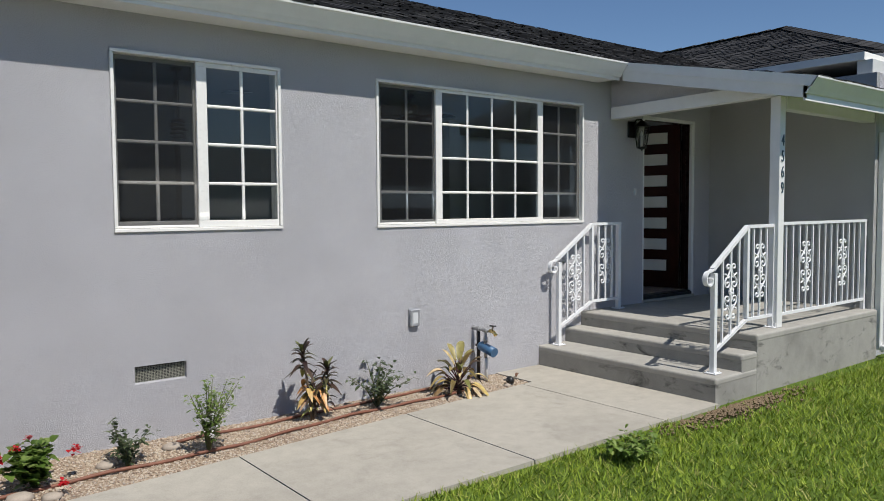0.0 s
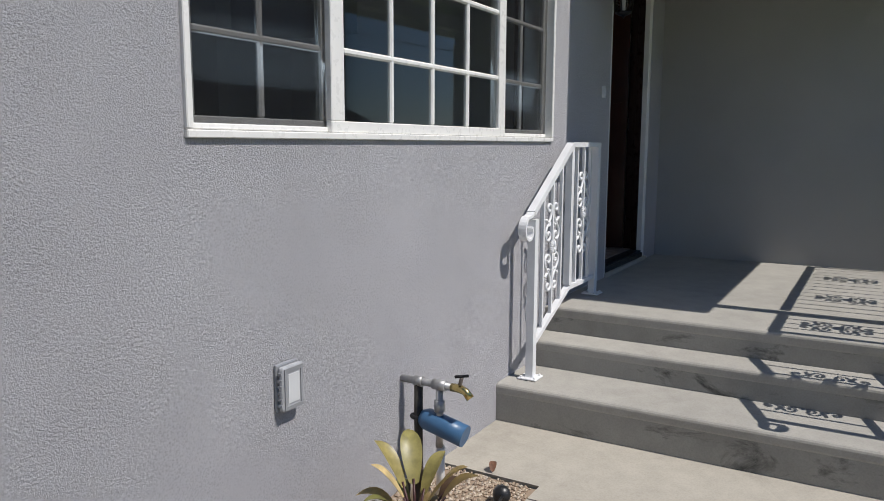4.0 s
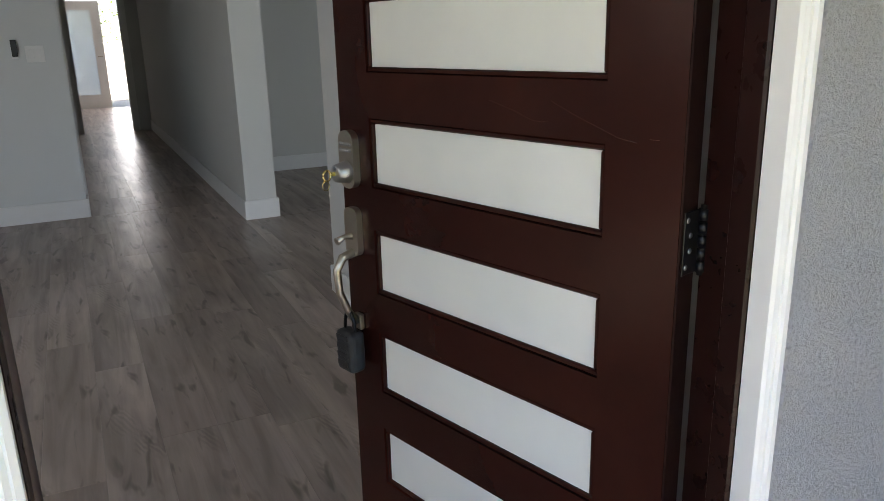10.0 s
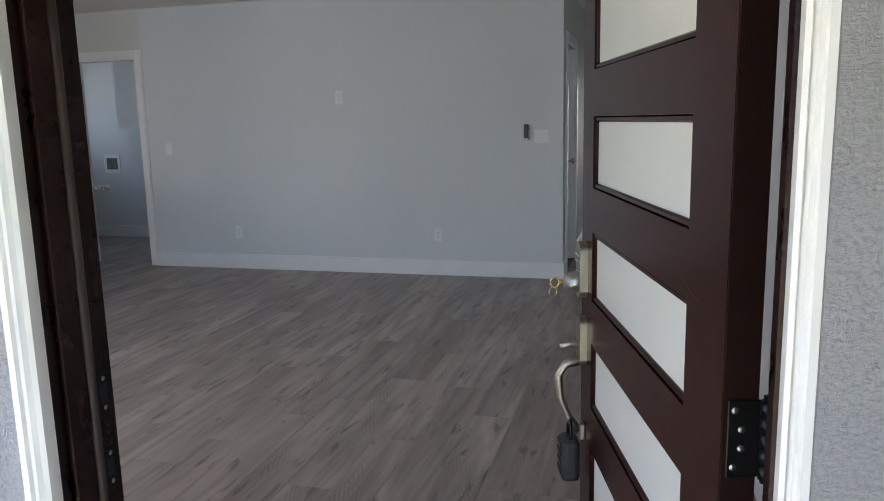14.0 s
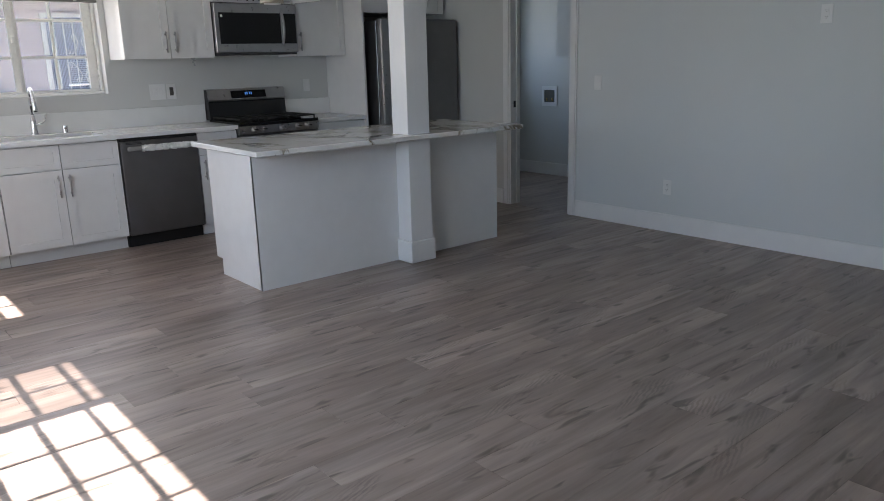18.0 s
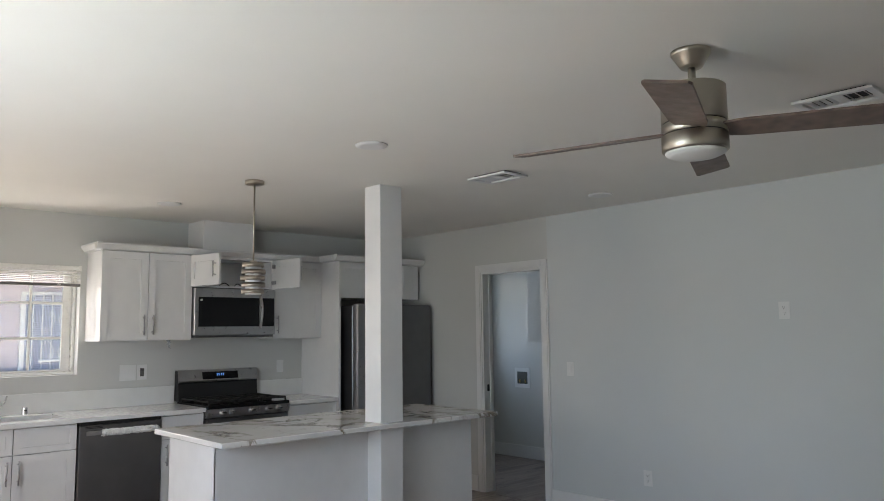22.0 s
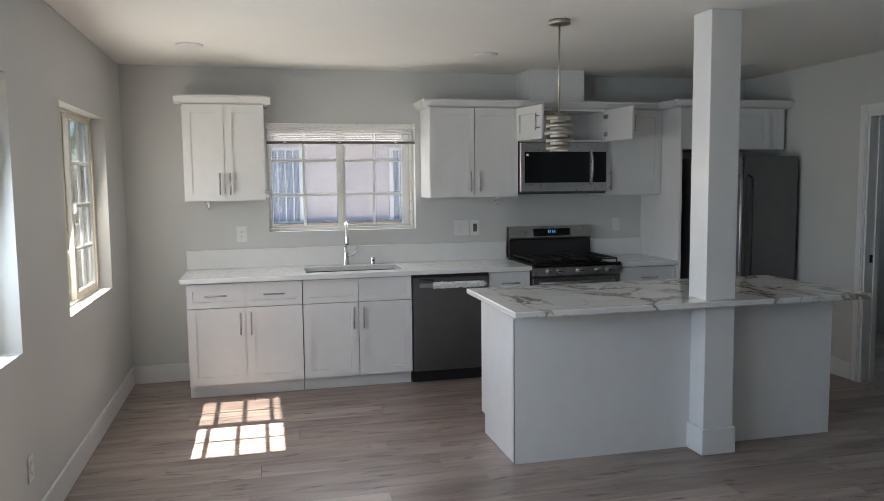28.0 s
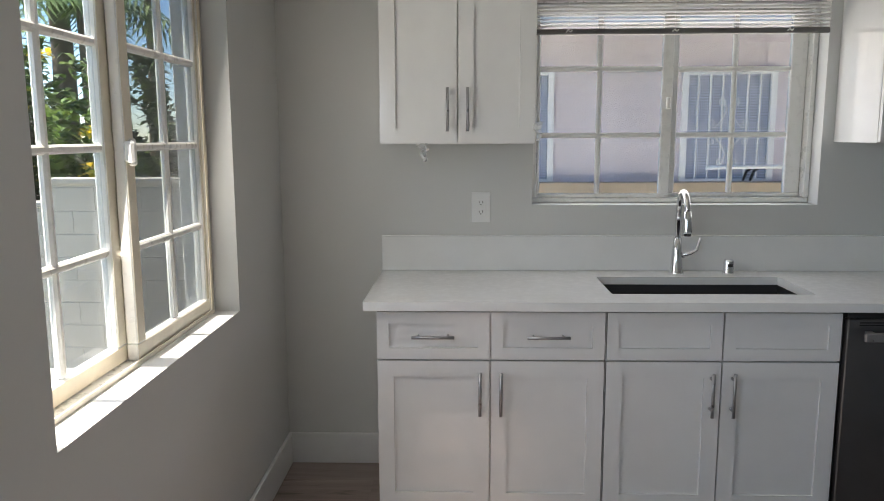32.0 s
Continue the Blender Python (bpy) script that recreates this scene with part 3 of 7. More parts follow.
base_unit(0.632, 1.443, "white shaker base cabinet with two drawers and two doors")
base_unit(1.445, 2.262, "white shaker sink base cabinet with false drawer fronts", handles=False, hollow=True)
base_unit(2.874, 3.214, "narrow white shaker base cabinet beside the dishwasher", 1, 1)
base_unit(3.985, 4.492, "white shaker base cabinet between range and refrigerator", 1, 1)


def upper_unit(y0, y1, z0, z1, label, doors=2, depth=0.33, crown=True, open_doors=False, low_handles=True):
    c = thing("wall_cabinet", label, "cabinet", pose(K + 0.003, y0, z0))
    w, h = y1 - y0, z1 - z0
    if open_doors:
        for b in ((0, depth, 0, 0.016, 0, h), (0, depth, w - 0.016, w, 0, h), (0, depth, 0.016, w - 0.016, 0, 0.016), (0, depth, 0.016, w - 0.016, h - 0.016, h), (0, 0.006, 0.016, w - 0.016, 0.016, h - 0.016)):
            part("panel", box(*b), M_CAB, c)
    else:
        part("body", box(0, depth, 0.0005, w - 0.0005, 0, h), M_CAB, c)
    step = w / doors
    for k in range(doors):
        bm = shaker_bm(0, 0.002, step - 0.002, 0.003, h - 0.003)
        d = part("door", bm, M_CAB, c)
        hz = 0.127 if low_handles else h / 2
        hy = step - 0.037 if k == 0 and doors == 2 else 0.037
        hd = part("handle", bar_handle(0.02, hy, hz if h > 0.5 else h / 2, 0.16 if h > 0.5 else 0.13), M_STEEL, d)
        if open_doors:
            d.matrix_basis = pose(depth, 0.0, 0, 0, 0, -78) if k == 0 else pose(depth, w, 0, 0, 0, 98) @ pose(0, -step, 0)
            for z in (0.06, h - 0.06):
                part("hinge", box(-0.016, -0.0005, *((0.006, 0.055) if k == 0 else (step - 0.055, step - 0.006)), z - 0.018, z + 0.018, 0.003), M_STEEL, d, "dark concealed hinge")
        else:
            d.matrix_basis = pose(depth, k * step, 0)
    if crown:
        out = [(depth, 0), (depth + 0.03, 0.012), (depth + 0.055, 0.045), (depth + 0.055, 0.06), (depth, 0.06)]
        part("crown_moulding", prism([(a, b + h) for a, b in out], "y", -0.05 if crown == 2 or crown == 1 else 0, w + (0.05 if crown in (1, 3) else 0)), M_CAB, c)
        if crown in (1, 2):
            part("crown_moulding", prism([(-(a - depth), b + h) for a, b in out], "x", 0, depth + 0.02), M_CAB, c)
        if crown in (1, 3):
            part("crown_moulding", prism([(w + (a - depth), b + h) for a, b in out], "x", 0, depth + 0.02), M_CAB, c)
    return c


UB, UT = 1.42, 2.13
upper_unit(0.628, 1.21, UB, UT, "white shaker wall cabinet beside the window", crown=1)
upper_unit(2.472, 3.206, UB, UT, "white shaker wall cabinet beside the microwave", crown=2)
upper_unit(3.208, 3.974, 1.865, UT, "white wall cabinet above the microwave with both doors open", crown=4, open_doors=True)
upper_unit(3.976, 4.492, UB, UT, "white shaker wall cabinet with one door", doors=1, crown=4)

counter = thing("countertop", "white quartz countertop with a low backsplash", "countertop", pose(K + 0.002, 0, 0))
SK = (0.155, 0.620, 1.482, 2.215)       # sink cut-out: depth from, to; along the wall from, to
part("slab", (lambda bm: (add_box(bm, 0, SK[0], 0.592, 3.216, CB, CT), add_box(bm, SK[0], SK[1] - 0.125, 0.592, SK[2], CB, CT), add_box(bm, SK[0], SK[1] - 0.125, SK[3], 3.216, CB, CT), add_box(bm, SK[1] - 0.125, 0.64, 0.592, 3.216, CB, CT), bm)[-1])(bmesh.new()), M_QUARTZ, counter)
part("slab", box(0, 0.64, 3.985, 4.492, CB, CT, 0.003), M_QUARTZ, counter)
part("backsplash", box(0, 0.02, 0.592, 3.216, CT + 0.0005, CT + 0.152, 0.002), M_QUARTZ, counter)
part("backsplash", box(0, 0.02, 3.985, 4.492, CT + 0.0005, CT + 0.152, 0.002), M_QUARTZ, counter)

# island and post
isl = thing("kitchen_island", "white painted kitchen island with plain panels", "island", pose(-4.168, 3.492, 0))
part("body", box(-0.242, 0.41, -1.01, 0.97, 0.10, CB - 0.002, 0.002), M_CAB, isl)
part("side_panel", box(-0.122, 0.428, -1.025, -1.011, 0.001, CB - 0.002), M_CAB, isl)
part("back_panel", box(0.411, 0.43, -1.025, 0.99, 0.001, CB - 0.002), M_CAB, isl)
part("side_panel", box(-0.242, 0.428, 0.971, 0.99, 0.001, CB - 0.002), M_CAB, isl)
part("toe_kick", box(-0.182, 0.40, -1.0, 0.96, 0.001, 0.099), M_CAB, isl)
itop = thing("island_top", "white quartz island top with dark brown veins", "countertop", pose(-3.98, 3.46, CB))
part("slab", box(-0.462, 0.452, -1.064, 1.096, 0, 0.032, 0.004), M_MARBLE, itop)
col = thing("structural_post", "white boxed structural post through the island", "post", pose(-3.682, 3.622, 0))
part("shaft", box(-0.085, 0.085, -0.092, 0.092, 0.15, CEIL - 0.001, 0.002), M_BASE, col)
part("plinth", box(-0.10, 0.10, -0.107, 0.107, 0.001, 0.149, 0.004), M_BASE, col)


# ---------------- appliances ----------------
M_WRAP = plain("crumpled_white_wrap", (0.72, 0.72, 0.72), 0.35, vary=0.08, scale=30, bump=0.6, bscale=40)
M_NICKEL = plain("brushed_nickel", (0.46, 0.42, 0.36), 0.36, 1.0, vary=0.02, scale=1.2)
M_PLATE = plain("white_plastic", (0.74, 0.745, 0.74), 0.35, vary=0.02)
M_SLOT = plain("dark_slot", (0.03, 0.03, 0.03), 0.6)

dwm = thing("dishwasher", "slate steel dishwasher with its bar handle still wrapped", "dishwasher", pose(K + 0.003, 2.264, 0))
part("body", box(0.02, 0.585, 0.004, 0.604, 0.09, CB - 0.004), M_BLACK, dwm)
part("door", box(0.586, 0.622, 0.006, 0.602, 0.10, CB - 0.028, 0.004), M_DSTEEL, dwm)
part("control_strip", box(0.586, 0.618, 0.006, 0.602, CB - 0.027, CB - 0.006, 0.003), M_BLACK, dwm)
dwh = part("handle", box(0.652, 0.668, 0.045, 0.56, 0.750, 0.782, 0.004), M_STEEL, dwm, "flat brushed steel bar")
for y_ in (0.075, 0.53):
    part("bracket", box(0.6225, 0.6515, y_ - 0.012, y_ + 0.012, 0.752, 0.780, 0.002), M_STEEL, dwh)
for k in range(2):
    part("vent_slot", box(0.6222, 0.6235, 0.045, 0.165, 0.797 + 0.009 * k, 0.8015 + 0.009 * k), M_BLACK, dwm)
wrap = bmesh.new()
wrnd = random.Random(4)
ring_ = None
for k in range(47):
    y_ = 0.150 + 0.425 * k / 46
    pinch = 0.80 + 0.20 * abs(math.sin(k * 0.9 + math.sin(k * 0.37) * 2)) if k < 44 else 1.0 - 0.3 * (k - 43)
    row_ = [wrap.verts.new((0.660 + (0.017 * pinch + wrnd.uniform(-0.003, 0.003)) * math.cos(a), y_ + wrnd.uniform(-0.004, 0.004), 0.765 + (0.026 * pinch + wrnd.uniform(-0.004, 0.004)) * math.sin(a))) for a in (2 * math.pi * q / 14 for q in range(14))]
    if ring_:
        for q in range(14):
            wrap.faces.new((ring_[q], ring_[(q + 1) % 14], row_[(q + 1) % 14], row_[q]))
    ring_ = row_
part("wrap", wrap, M_WRAP, dwh, "crumpled white protective wrap")
part("toe_kick", box(0.02, 0.55, 0.006, 0.602, 0.001, 0.089), M_BLACK, dwm)

rng = thing("gas_range", "stainless gas range with black cast iron grates and five knobs", "stove", pose(K + 0.003, 3.2205, 0))
part("body", box(0.02, 0.60, 0.002, 0.751, 0.02, 0.865), M_DSTEEL, rng)
part("cooktop", box(0.06, 0.655, 0.003, 0.750, 0.866, 0.893, 0.004), M_BLKGL, rng)
part("back_guard", prism(((0.0, 0.894), (0.09, 0.894), (0.075, 1.04), (0.085, 1.06), (0.06, 1.15), (0.0, 1.15)), "y", 0.004, 0.749), M_BLACK, rng)
part("guard_cap", prism(((0.076, 1.045), (0.09, 1.062), (0.066, 1.156), (0.0, 1.157), (0.0, 1.151), (0.0601, 1.151)), "y", 0.003, 0.750), M_STEEL, rng)
disp = part("display", prism(((0.0865, 1.072), (0.0895, 1.072), (0.0685, 1.145), (0.0655, 1.145)), "y", 0.218, 0.556), M_BLKGL, rng, "black glass clock display")
M_DIGIT = plain("lit_digits", (0.02, 0.05, 0.1), 0.4)
M_DIGIT.node_tree.nodes["Principled BSDF"].inputs["Emission Color"].default_value = (0.10, 0.35, 1.0, 1)
M_DIGIT.node_tree.nodes["Principled BSDF"].inputs["Emission Strength"].default_value = 0.1
for k in range(4):
    part("clock_digit", prism(((0.0826, 1.099), (0.0836, 1.099), (0.0765, 1.122), (0.0755, 1.122)), "y", 0.352 + 0.017 * k + (0.006 if k > 1 else 0), 0.362 + 0.017 * k + (0.006 if k > 1 else 0)), M_DIGIT, disp, "small blue lit digit")
part("control_panel", prism(((0.601, 0.79), (0.648, 0.80), (0.66, 0.864), (0.601, 0.864)), "y", 0.003, 0.750), M_STEEL, rng)
for ky in (0.126, 0.211, 0.385, 0.540, 0.638):
    kn = part("knob", lathe(((0.027, 0), (0.027, 0.008), (0.021, 0.012), (0.019, 0.036), (0.016, 0.04), (0.0, 0.04)), 20), M_STEEL, rng)
    kn.matrix_basis = pose(0.654, ky, 0.832, 0, 82, 0)
    part("grip", box(-0.004, 0.004, -0.018, 0.018, 0.036, 0.050, 0.002), M_BLACK, kn)
part("oven_door", box(0.601, 0.64, 0.006, 0.747, 0.20, 0.785, 0.005), M_DSTEEL, rng)
part("oven_window", box(0.6405, 0.6425, 0.09, 0.65, 0.32, 0.66, 0.0), M_BLKGL, rng)
part("oven_handle", tube(((0.64, 0.06, 0.745), (0.68, 0.065, 0.745), (0.68, 0.686, 0.745), (0.64, 0.691, 0.745)), 0.011, 10), M_STEEL, rng)
part("drawer", box(0.601, 0.635, 0.006, 0.747, 0.03, 0.195, 0.005), M_DSTEEL, rng)
for gy0, gy1 in ((0.022, 0.255), (0.261, 0.491), (0.497, 0.73)):
    gb = bmesh.new()
    for yy in (gy0, (gy0 + gy1) / 2 - 0.005, gy1 - 0.01):
        add_box(gb, 0.10, 0.63, yy, yy + 0.01, 0.912, 0.925)
    for xx in (0.10, 0.23, 0.36, 0.49, 0.62):
        add_box(gb, xx, xx + 0.01, gy0, gy1, 0.9125, 0.9245)
    for xx in (0.10, 0.62):
        for yy in (gy0, gy1 - 0.01):
            add_box(gb, xx, xx + 0.01, yy, yy + 0.01, 0.893, 0.913)
    part("grate", gb, M_CAST, rng)
for bx, by in ((0.22, 0.135), (0.50, 0.135), (0.36, 0.376), (0.22, 0.613), (0.50, 0.613)):
    part("burner", lathe(((0.045, 0.893), (0.045, 0.902), (0.033, 0.903), (0.033, 0.91), (0.0, 0.911)), 16, (bx, by, 0)), M_CAST, rng)

mw = thing("microwave", "stainless over-the-range microwave with a black glass door", "microwave", pose(K + 0.003, 3.208, 1.445))
part("body", box(0, 0.36, 0.002, 0.764, 0, 0.41), M_DSTEEL, mw)
part("front", box(0.361, 0.395, 0.002, 0.764, 0.012, 0.41, 0.005), M_STEEL, mw)
part("door_glass", box(0.3955, 0.399, 0.038, 0.600, 0.085, 0.335, 0.0), M_BLKGL, mw)
part("control_panel", box(0.3955, 0.399, 0.624, 0.748, 0.085, 0.335, 0.0), M_BLKGL, mw)
part("handle", tube([(0.40 + 0.035 * math.sin(math.pi * k / 10), 0.612, 0.07 + 0.29 * k / 10) for k in range(11)], 0.011, 8), M_STEEL, mw)
part("grille", box(0.03, 0.39, 0.02, 0.746, -0.006, -0.001), M_BLACK, mw)
part("badge", box(0.399, 0.4, 0.05, 0.07, 0.30, 0.318), M_PLATE, mw)

fr = thing("refrigerator", "dark stainless side-by-side refrigerator between tall white panels", "refrigerator", pose(K + 0.003, 4.582, 0))
part("body", box(0.02, 0.72, 0.005, 0.905, 0.02, 1.715, 0.004), M_DSTEEL, fr)
for a, b in ((0.005, 0.385), (0.395, 0.905)):
    # Left door takes brighter steel: its highlight is put into the colour.
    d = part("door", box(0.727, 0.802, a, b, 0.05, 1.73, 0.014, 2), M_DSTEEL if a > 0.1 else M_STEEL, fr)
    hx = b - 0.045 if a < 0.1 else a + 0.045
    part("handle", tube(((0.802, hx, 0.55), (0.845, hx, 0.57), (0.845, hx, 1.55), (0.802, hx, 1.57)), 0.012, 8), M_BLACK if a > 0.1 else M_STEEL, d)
part("dispenser", box(0.8025, 0.806, 0.10, 0.27, 0.95, 1.27, 0.0), M_BLKGL, fr, "black water dispenser recess")
part("kick_grille", box(0.70, 0.74, 0.02, 0.89, 0.005, 0.045), M_BLACK, fr)

fp = thing("refrigerator_surround", "white tall panels and cabinet above the refrigerator", "cabinet", pose(K + 0.003, 4.494, 0))
part("side_panel", box(0, 0.64, 0.0, 0.02, 0.001, UT), M_CAB, fp)
part("body", box(0, 0.60, 0.021, 0.93, 1.79, UT - 0.001), M_CAB, fp)
for k in range(2):
    d = part("door", shaker_bm(0.60, 0.024 + k * 0.415, 0.436 + k * 0.412, 1.793, UT - 0.004), M_CAB, fp)
    part("handle", bar_handle(0.62, 0.40 if k == 0 else 0.475, 1.90, 0.13), M_STEEL, d)
part("filler", box(0.0, 0.602, 0.931, 1.0, 1.79, UT - 0.001), M_CAB, fp)
crown_out = [(0.62, UT), (0.65, UT + 0.012), (0.675, UT + 0.045), (0.675, UT + 0.06), (0.62, UT + 0.06)]
part("crown_moulding", prism(crown_out, "y", -0.05, 1.036), M_CAB, fp)
part("crown_moulding", prism([(-(a - 0.62), b) for a, b in crown_out], "x", 0.35, 0.62), M_CAB, fp)
struct("duct_chase", box(K, -5.80, 3.316, 3.797, UT + 0.061, CEIL - 0.001), M_BASE, "white boxed duct above the cabinets", "duct")
bag = thing("parts_bag", "dark grey parts bag with a pale label, in a cabinet", "bag", pose(K + 0.19, 3.33, 1.8825))
pb = box(-0.07, 0.07, -0.065, 0.065, 0, 0.19, 0.022, 3)
for v in pb.verts:
    v.co += noise.noise_vector(v.co * 18.0) * 0.012 * min(1.0, v.co.z * 12)
part("body", pb, plain("dark_wrap", (0.06, 0.06, 0.062), 0.4, vary=0.3, scale=25, bump=0.5, bscale=50), bag)
for k in range(3):
    part("label_bar", box(0.0775, 0.0795, -0.045, 0.030 - 0.012 * k, 0.085 + 0.026 * k, 0.101 + 0.026 * k), M_PLATE, bag, "pale printed label bar")
wp = thing("power_cord", "black power cord in the open cabinet", "cord")
part("cord", tube([(K + 0.20 + 0.03 * math.sin(k * 0.5), 3.52 + 0.022 * k, 1.895 + 0.02 * math.sin(k * 0.9)) for k in range(14)], 0.005, 6), M_BLACK, wp)

# ---------------- sink and faucet ----------------
snk = thing("kitchen_sink", "undermount stainless sink basin", "sink", pose(K + 0.002, 0, CB))
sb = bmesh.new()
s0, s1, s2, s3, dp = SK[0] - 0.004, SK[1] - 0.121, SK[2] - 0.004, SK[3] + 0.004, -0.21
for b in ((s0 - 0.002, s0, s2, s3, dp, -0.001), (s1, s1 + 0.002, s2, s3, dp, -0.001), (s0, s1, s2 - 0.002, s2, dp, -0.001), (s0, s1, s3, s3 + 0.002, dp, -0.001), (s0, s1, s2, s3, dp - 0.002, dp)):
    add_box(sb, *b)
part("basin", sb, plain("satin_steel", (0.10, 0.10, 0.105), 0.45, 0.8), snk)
part("drain", lathe(((0.045, dp + 0.001), (0.04, dp + 0.004), (0.0, dp + 0.002)), 20, ((s0 + s1) / 2, (s2 + s3) / 2, 0)), M_CHROME, snk)
fc = thing("kitchen_faucet", "chrome pull-down gooseneck faucet with a side lever", "faucet", pose(K + 0.085, 1.827, CT, 0, 0, -3))
part("base", lathe(((0.030, 0.0), (0.030, 0.006), (0.026, 0.012), (0.021, 0.09), (0.016, 0.15), (0.0, 0.151)), 20), M_CHROME, fc)
neck = [(0, 0, 0.12), (0, 0, 0.26)] + [(0.075 - 0.075 * math.cos(a), 0, 0.26 + 0.085 * math.sin(a)) for a in (math.pi * k / 12 for k in range(1, 13))] + [(0.152, 0, 0.27)]
part("neck", tube(neck, 0.012, 12), M_CHROME, fc)
part("spray_head", tube(((0.152, 0, 0.275), (0.153, 0, 0.24), (0.156, 0, 0.195), (0.157, 0, 0.178)), 0.016, 14, radii=(0.013, 0.016, 0.020, 0.018)), M_CHROME, fc)
part("lever", tube(((0, 0.018, 0.075), (0.0, 0.055, 0.085), (0, 0.078, 0.10), (0, 0.092, 0.15)), 0.007, 8, radii=(0.012, 0.010, 0.007, 0.006)), M_CHROME, fc)
ag = thing("air_gap", "small chrome air gap beside the faucet", "fitting", pose(K + 0.075, 2.045, CT))
part("cap", lathe(((0.024, 0.0), (0.022, 0.004), (0.021, 0.05), (0.019, 0.057), (0.0, 0.058)), 18), M_CHROME, ag)
part("slot", box(0.020, 0.0225, -0.01, 0.01, 0.03, 0.042), M_SLOT, ag)


def film_scrap(x, y, z, seed):
    """A crumpled strip of clear protective film."""
    rnd_ = random.Random(seed)
    bm = bmesh.new()
    prev = None
    for k in range(7):
        c = Vector((x + rnd_.uniform(-0.006, 0.012), y + rnd_.uniform(-0.012, 0.012), z - 0.012 * k))
        w = 0.018 * (1 - k / 9)
        row = [bm.verts.new(c + Vector((rnd_.uniform(-0.006, 0.006), s * w, rnd_.uniform(-0.004, 0.004)))) for s in (-1, 0, 1)]
        if prev:
            for q in range(2):
                bm.faces.new((prev[q], prev[q + 1], row[q + 1], row[q]))
        prev = row
    return single("film_scrap", bm, M_FILM, "clear crumpled protective film hanging from the cabinet", "plastic film")


def film(name):
    n = Nodes(name, 0.12, color=(0.85, 0.87, 0.88))
    hole = n.node("ShaderNodeBsdfTransparent", Color=(0.95, 0.96, 0.97, 1))
    m = n.node("ShaderNodeMixShader", Fac=0.35)
    n.t.links.new(hole.outputs[0], m.inputs[1]), n.t.links.new(n.b.outputs[0], m.inputs[2])
    n.t.links.new(m.outputs[0], n.t.nodes["Material Output"].inputs[0])
    return n.mat


M_FILM = film("clear_film")
film_scrap(K + 0.345, 0.79, 1.425, 1)
film_scrap(K + 0.350, 1.213, 1.50, 2)
film_scrap(K + 0.345, 3.02, 1.425, 3)

# ---------------- outlets and switches ----------------
M_BARE = plain("bare_device", (0.10, 0.095, 0.09), 0.5, vary=0.5, scale=90)


def wall_plate(m, gangs, kind_list, name, label, grow=1.0):
    """Plate on a wall: local x is the width, y points out of the wall, z up."""
    o = thing(name, label, "outlet" if "outlet" in name else "switch", m)
    w, h = (0.073 + 0.046 * (gangs - 1)) * grow, 0.058 * grow
    part("plate", box(-w / 2, w / 2, 0, 0.005, -h, h, 0.0022), M_PLATE, o)
    for k, kind in enumerate(kind_list):
        x = (k - (gangs - 1) / 2) * 0.046
        if kind == "rocker":
            part("rocker", box(x - 0.0165, x + 0.0165, 0.0052, 0.0085, -0.033, 0.033, 0.002), M_BASE, o)
        else:
            part("socket", box(x - 0.0165, x + 0.0165, 0.0052, 0.0075, -0.034, 0.034, 0.002), M_PLATE if kind == "socket" else M_BARE, o, "" if kind == "socket" else "bare dark device in its plate")
            for zz in (-0.02, 0.02):
                for a0, a1, b0, b1 in ((-0.008, -0.0055, -0.002, 0.007), (0.0055, 0.008, -0.002, 0.006), (-0.002, 0.002, -0.010, -0.005)):
                    part("slot", box(x + a0, x + a1, 0.0076, 0.008, zz + b0, zz + b1), M_SLOT, o)
    return o


def on_kitchen(y, z):
    return pose(K + 0.0005, y, z, 0, 0, -90)


def on_back(x, z):
    return pose(x, BW - 0.0005, z, 0, 0, 180)


wall_plate(on_kitchen(1.015, 1.15), 1, ["socket"], "wall_outlet", "white outlet above the counter beside the window", 1.1)
wall_plate(on_kitchen(2.822, 1.155), 2, ["rocker", "rocker"], "light_switch", "white double rocker switch above the counter", 1.12)
wall_plate(on_kitchen(2.940, 1.155), 1, ["bare"], "wall_outlet", "white plate with a bare dark outlet beside the switch", 1.1)
wall_plate(on_kitchen(4.254, 1.155), 1, ["rocker"], "wall_outlet", "white plate above the counter beside the range")
wall_plate(on_back(-3.615, 1.143), 1, ["rocker"], "light_switch", "white rocker switch beside the laundry doorway")
wall_plate(on_back(-2.918, 0.35), 1, ["socket"], "wall_outlet", "white outlet low on the grey wall")
wall_plate(on_back(-0.945, 0.36), 1, ["socket"], "wall_outlet", "white outlet low on the grey wall")
wall_plate(on_back(-1.83, 1.577), 1, ["socket"], "wall_outlet", "white outlet at television height on the grey wall")
wall_plate(on_back(-0.03, 1.21), 2, ["rocker", "rocker"], "light_switch", "white double switch near the hallway corner")
wall_plate(pose(-3.43, 0.1605, 0.335), 1, ["socket"], "wall_outlet", "white outlet low on the wall between the windows")
th = thing("fan_remote", "grey and black ceiling fan remote in its wall holder", "remote", on_back(-0.155, 1.245))
part("holder", box(-0.022, 0.022, 0, 0.016, -0.065, 0.02, 0.003), M_PLATE, th)
part("remote", box(-0.019, 0.019, 0.006, 0.024, -0.05, 0.065, 0.004), M_BLACK, th)

# ---------------- ceiling fixtures ----------------
M_LENS = plain("white_diffuser", (0.80, 0.80, 0.78), 0.4, vary=0.01)


M_DLENS = plain("unlit_lens", (0.34, 0.33, 0.30), 0.35, vary=0.05)


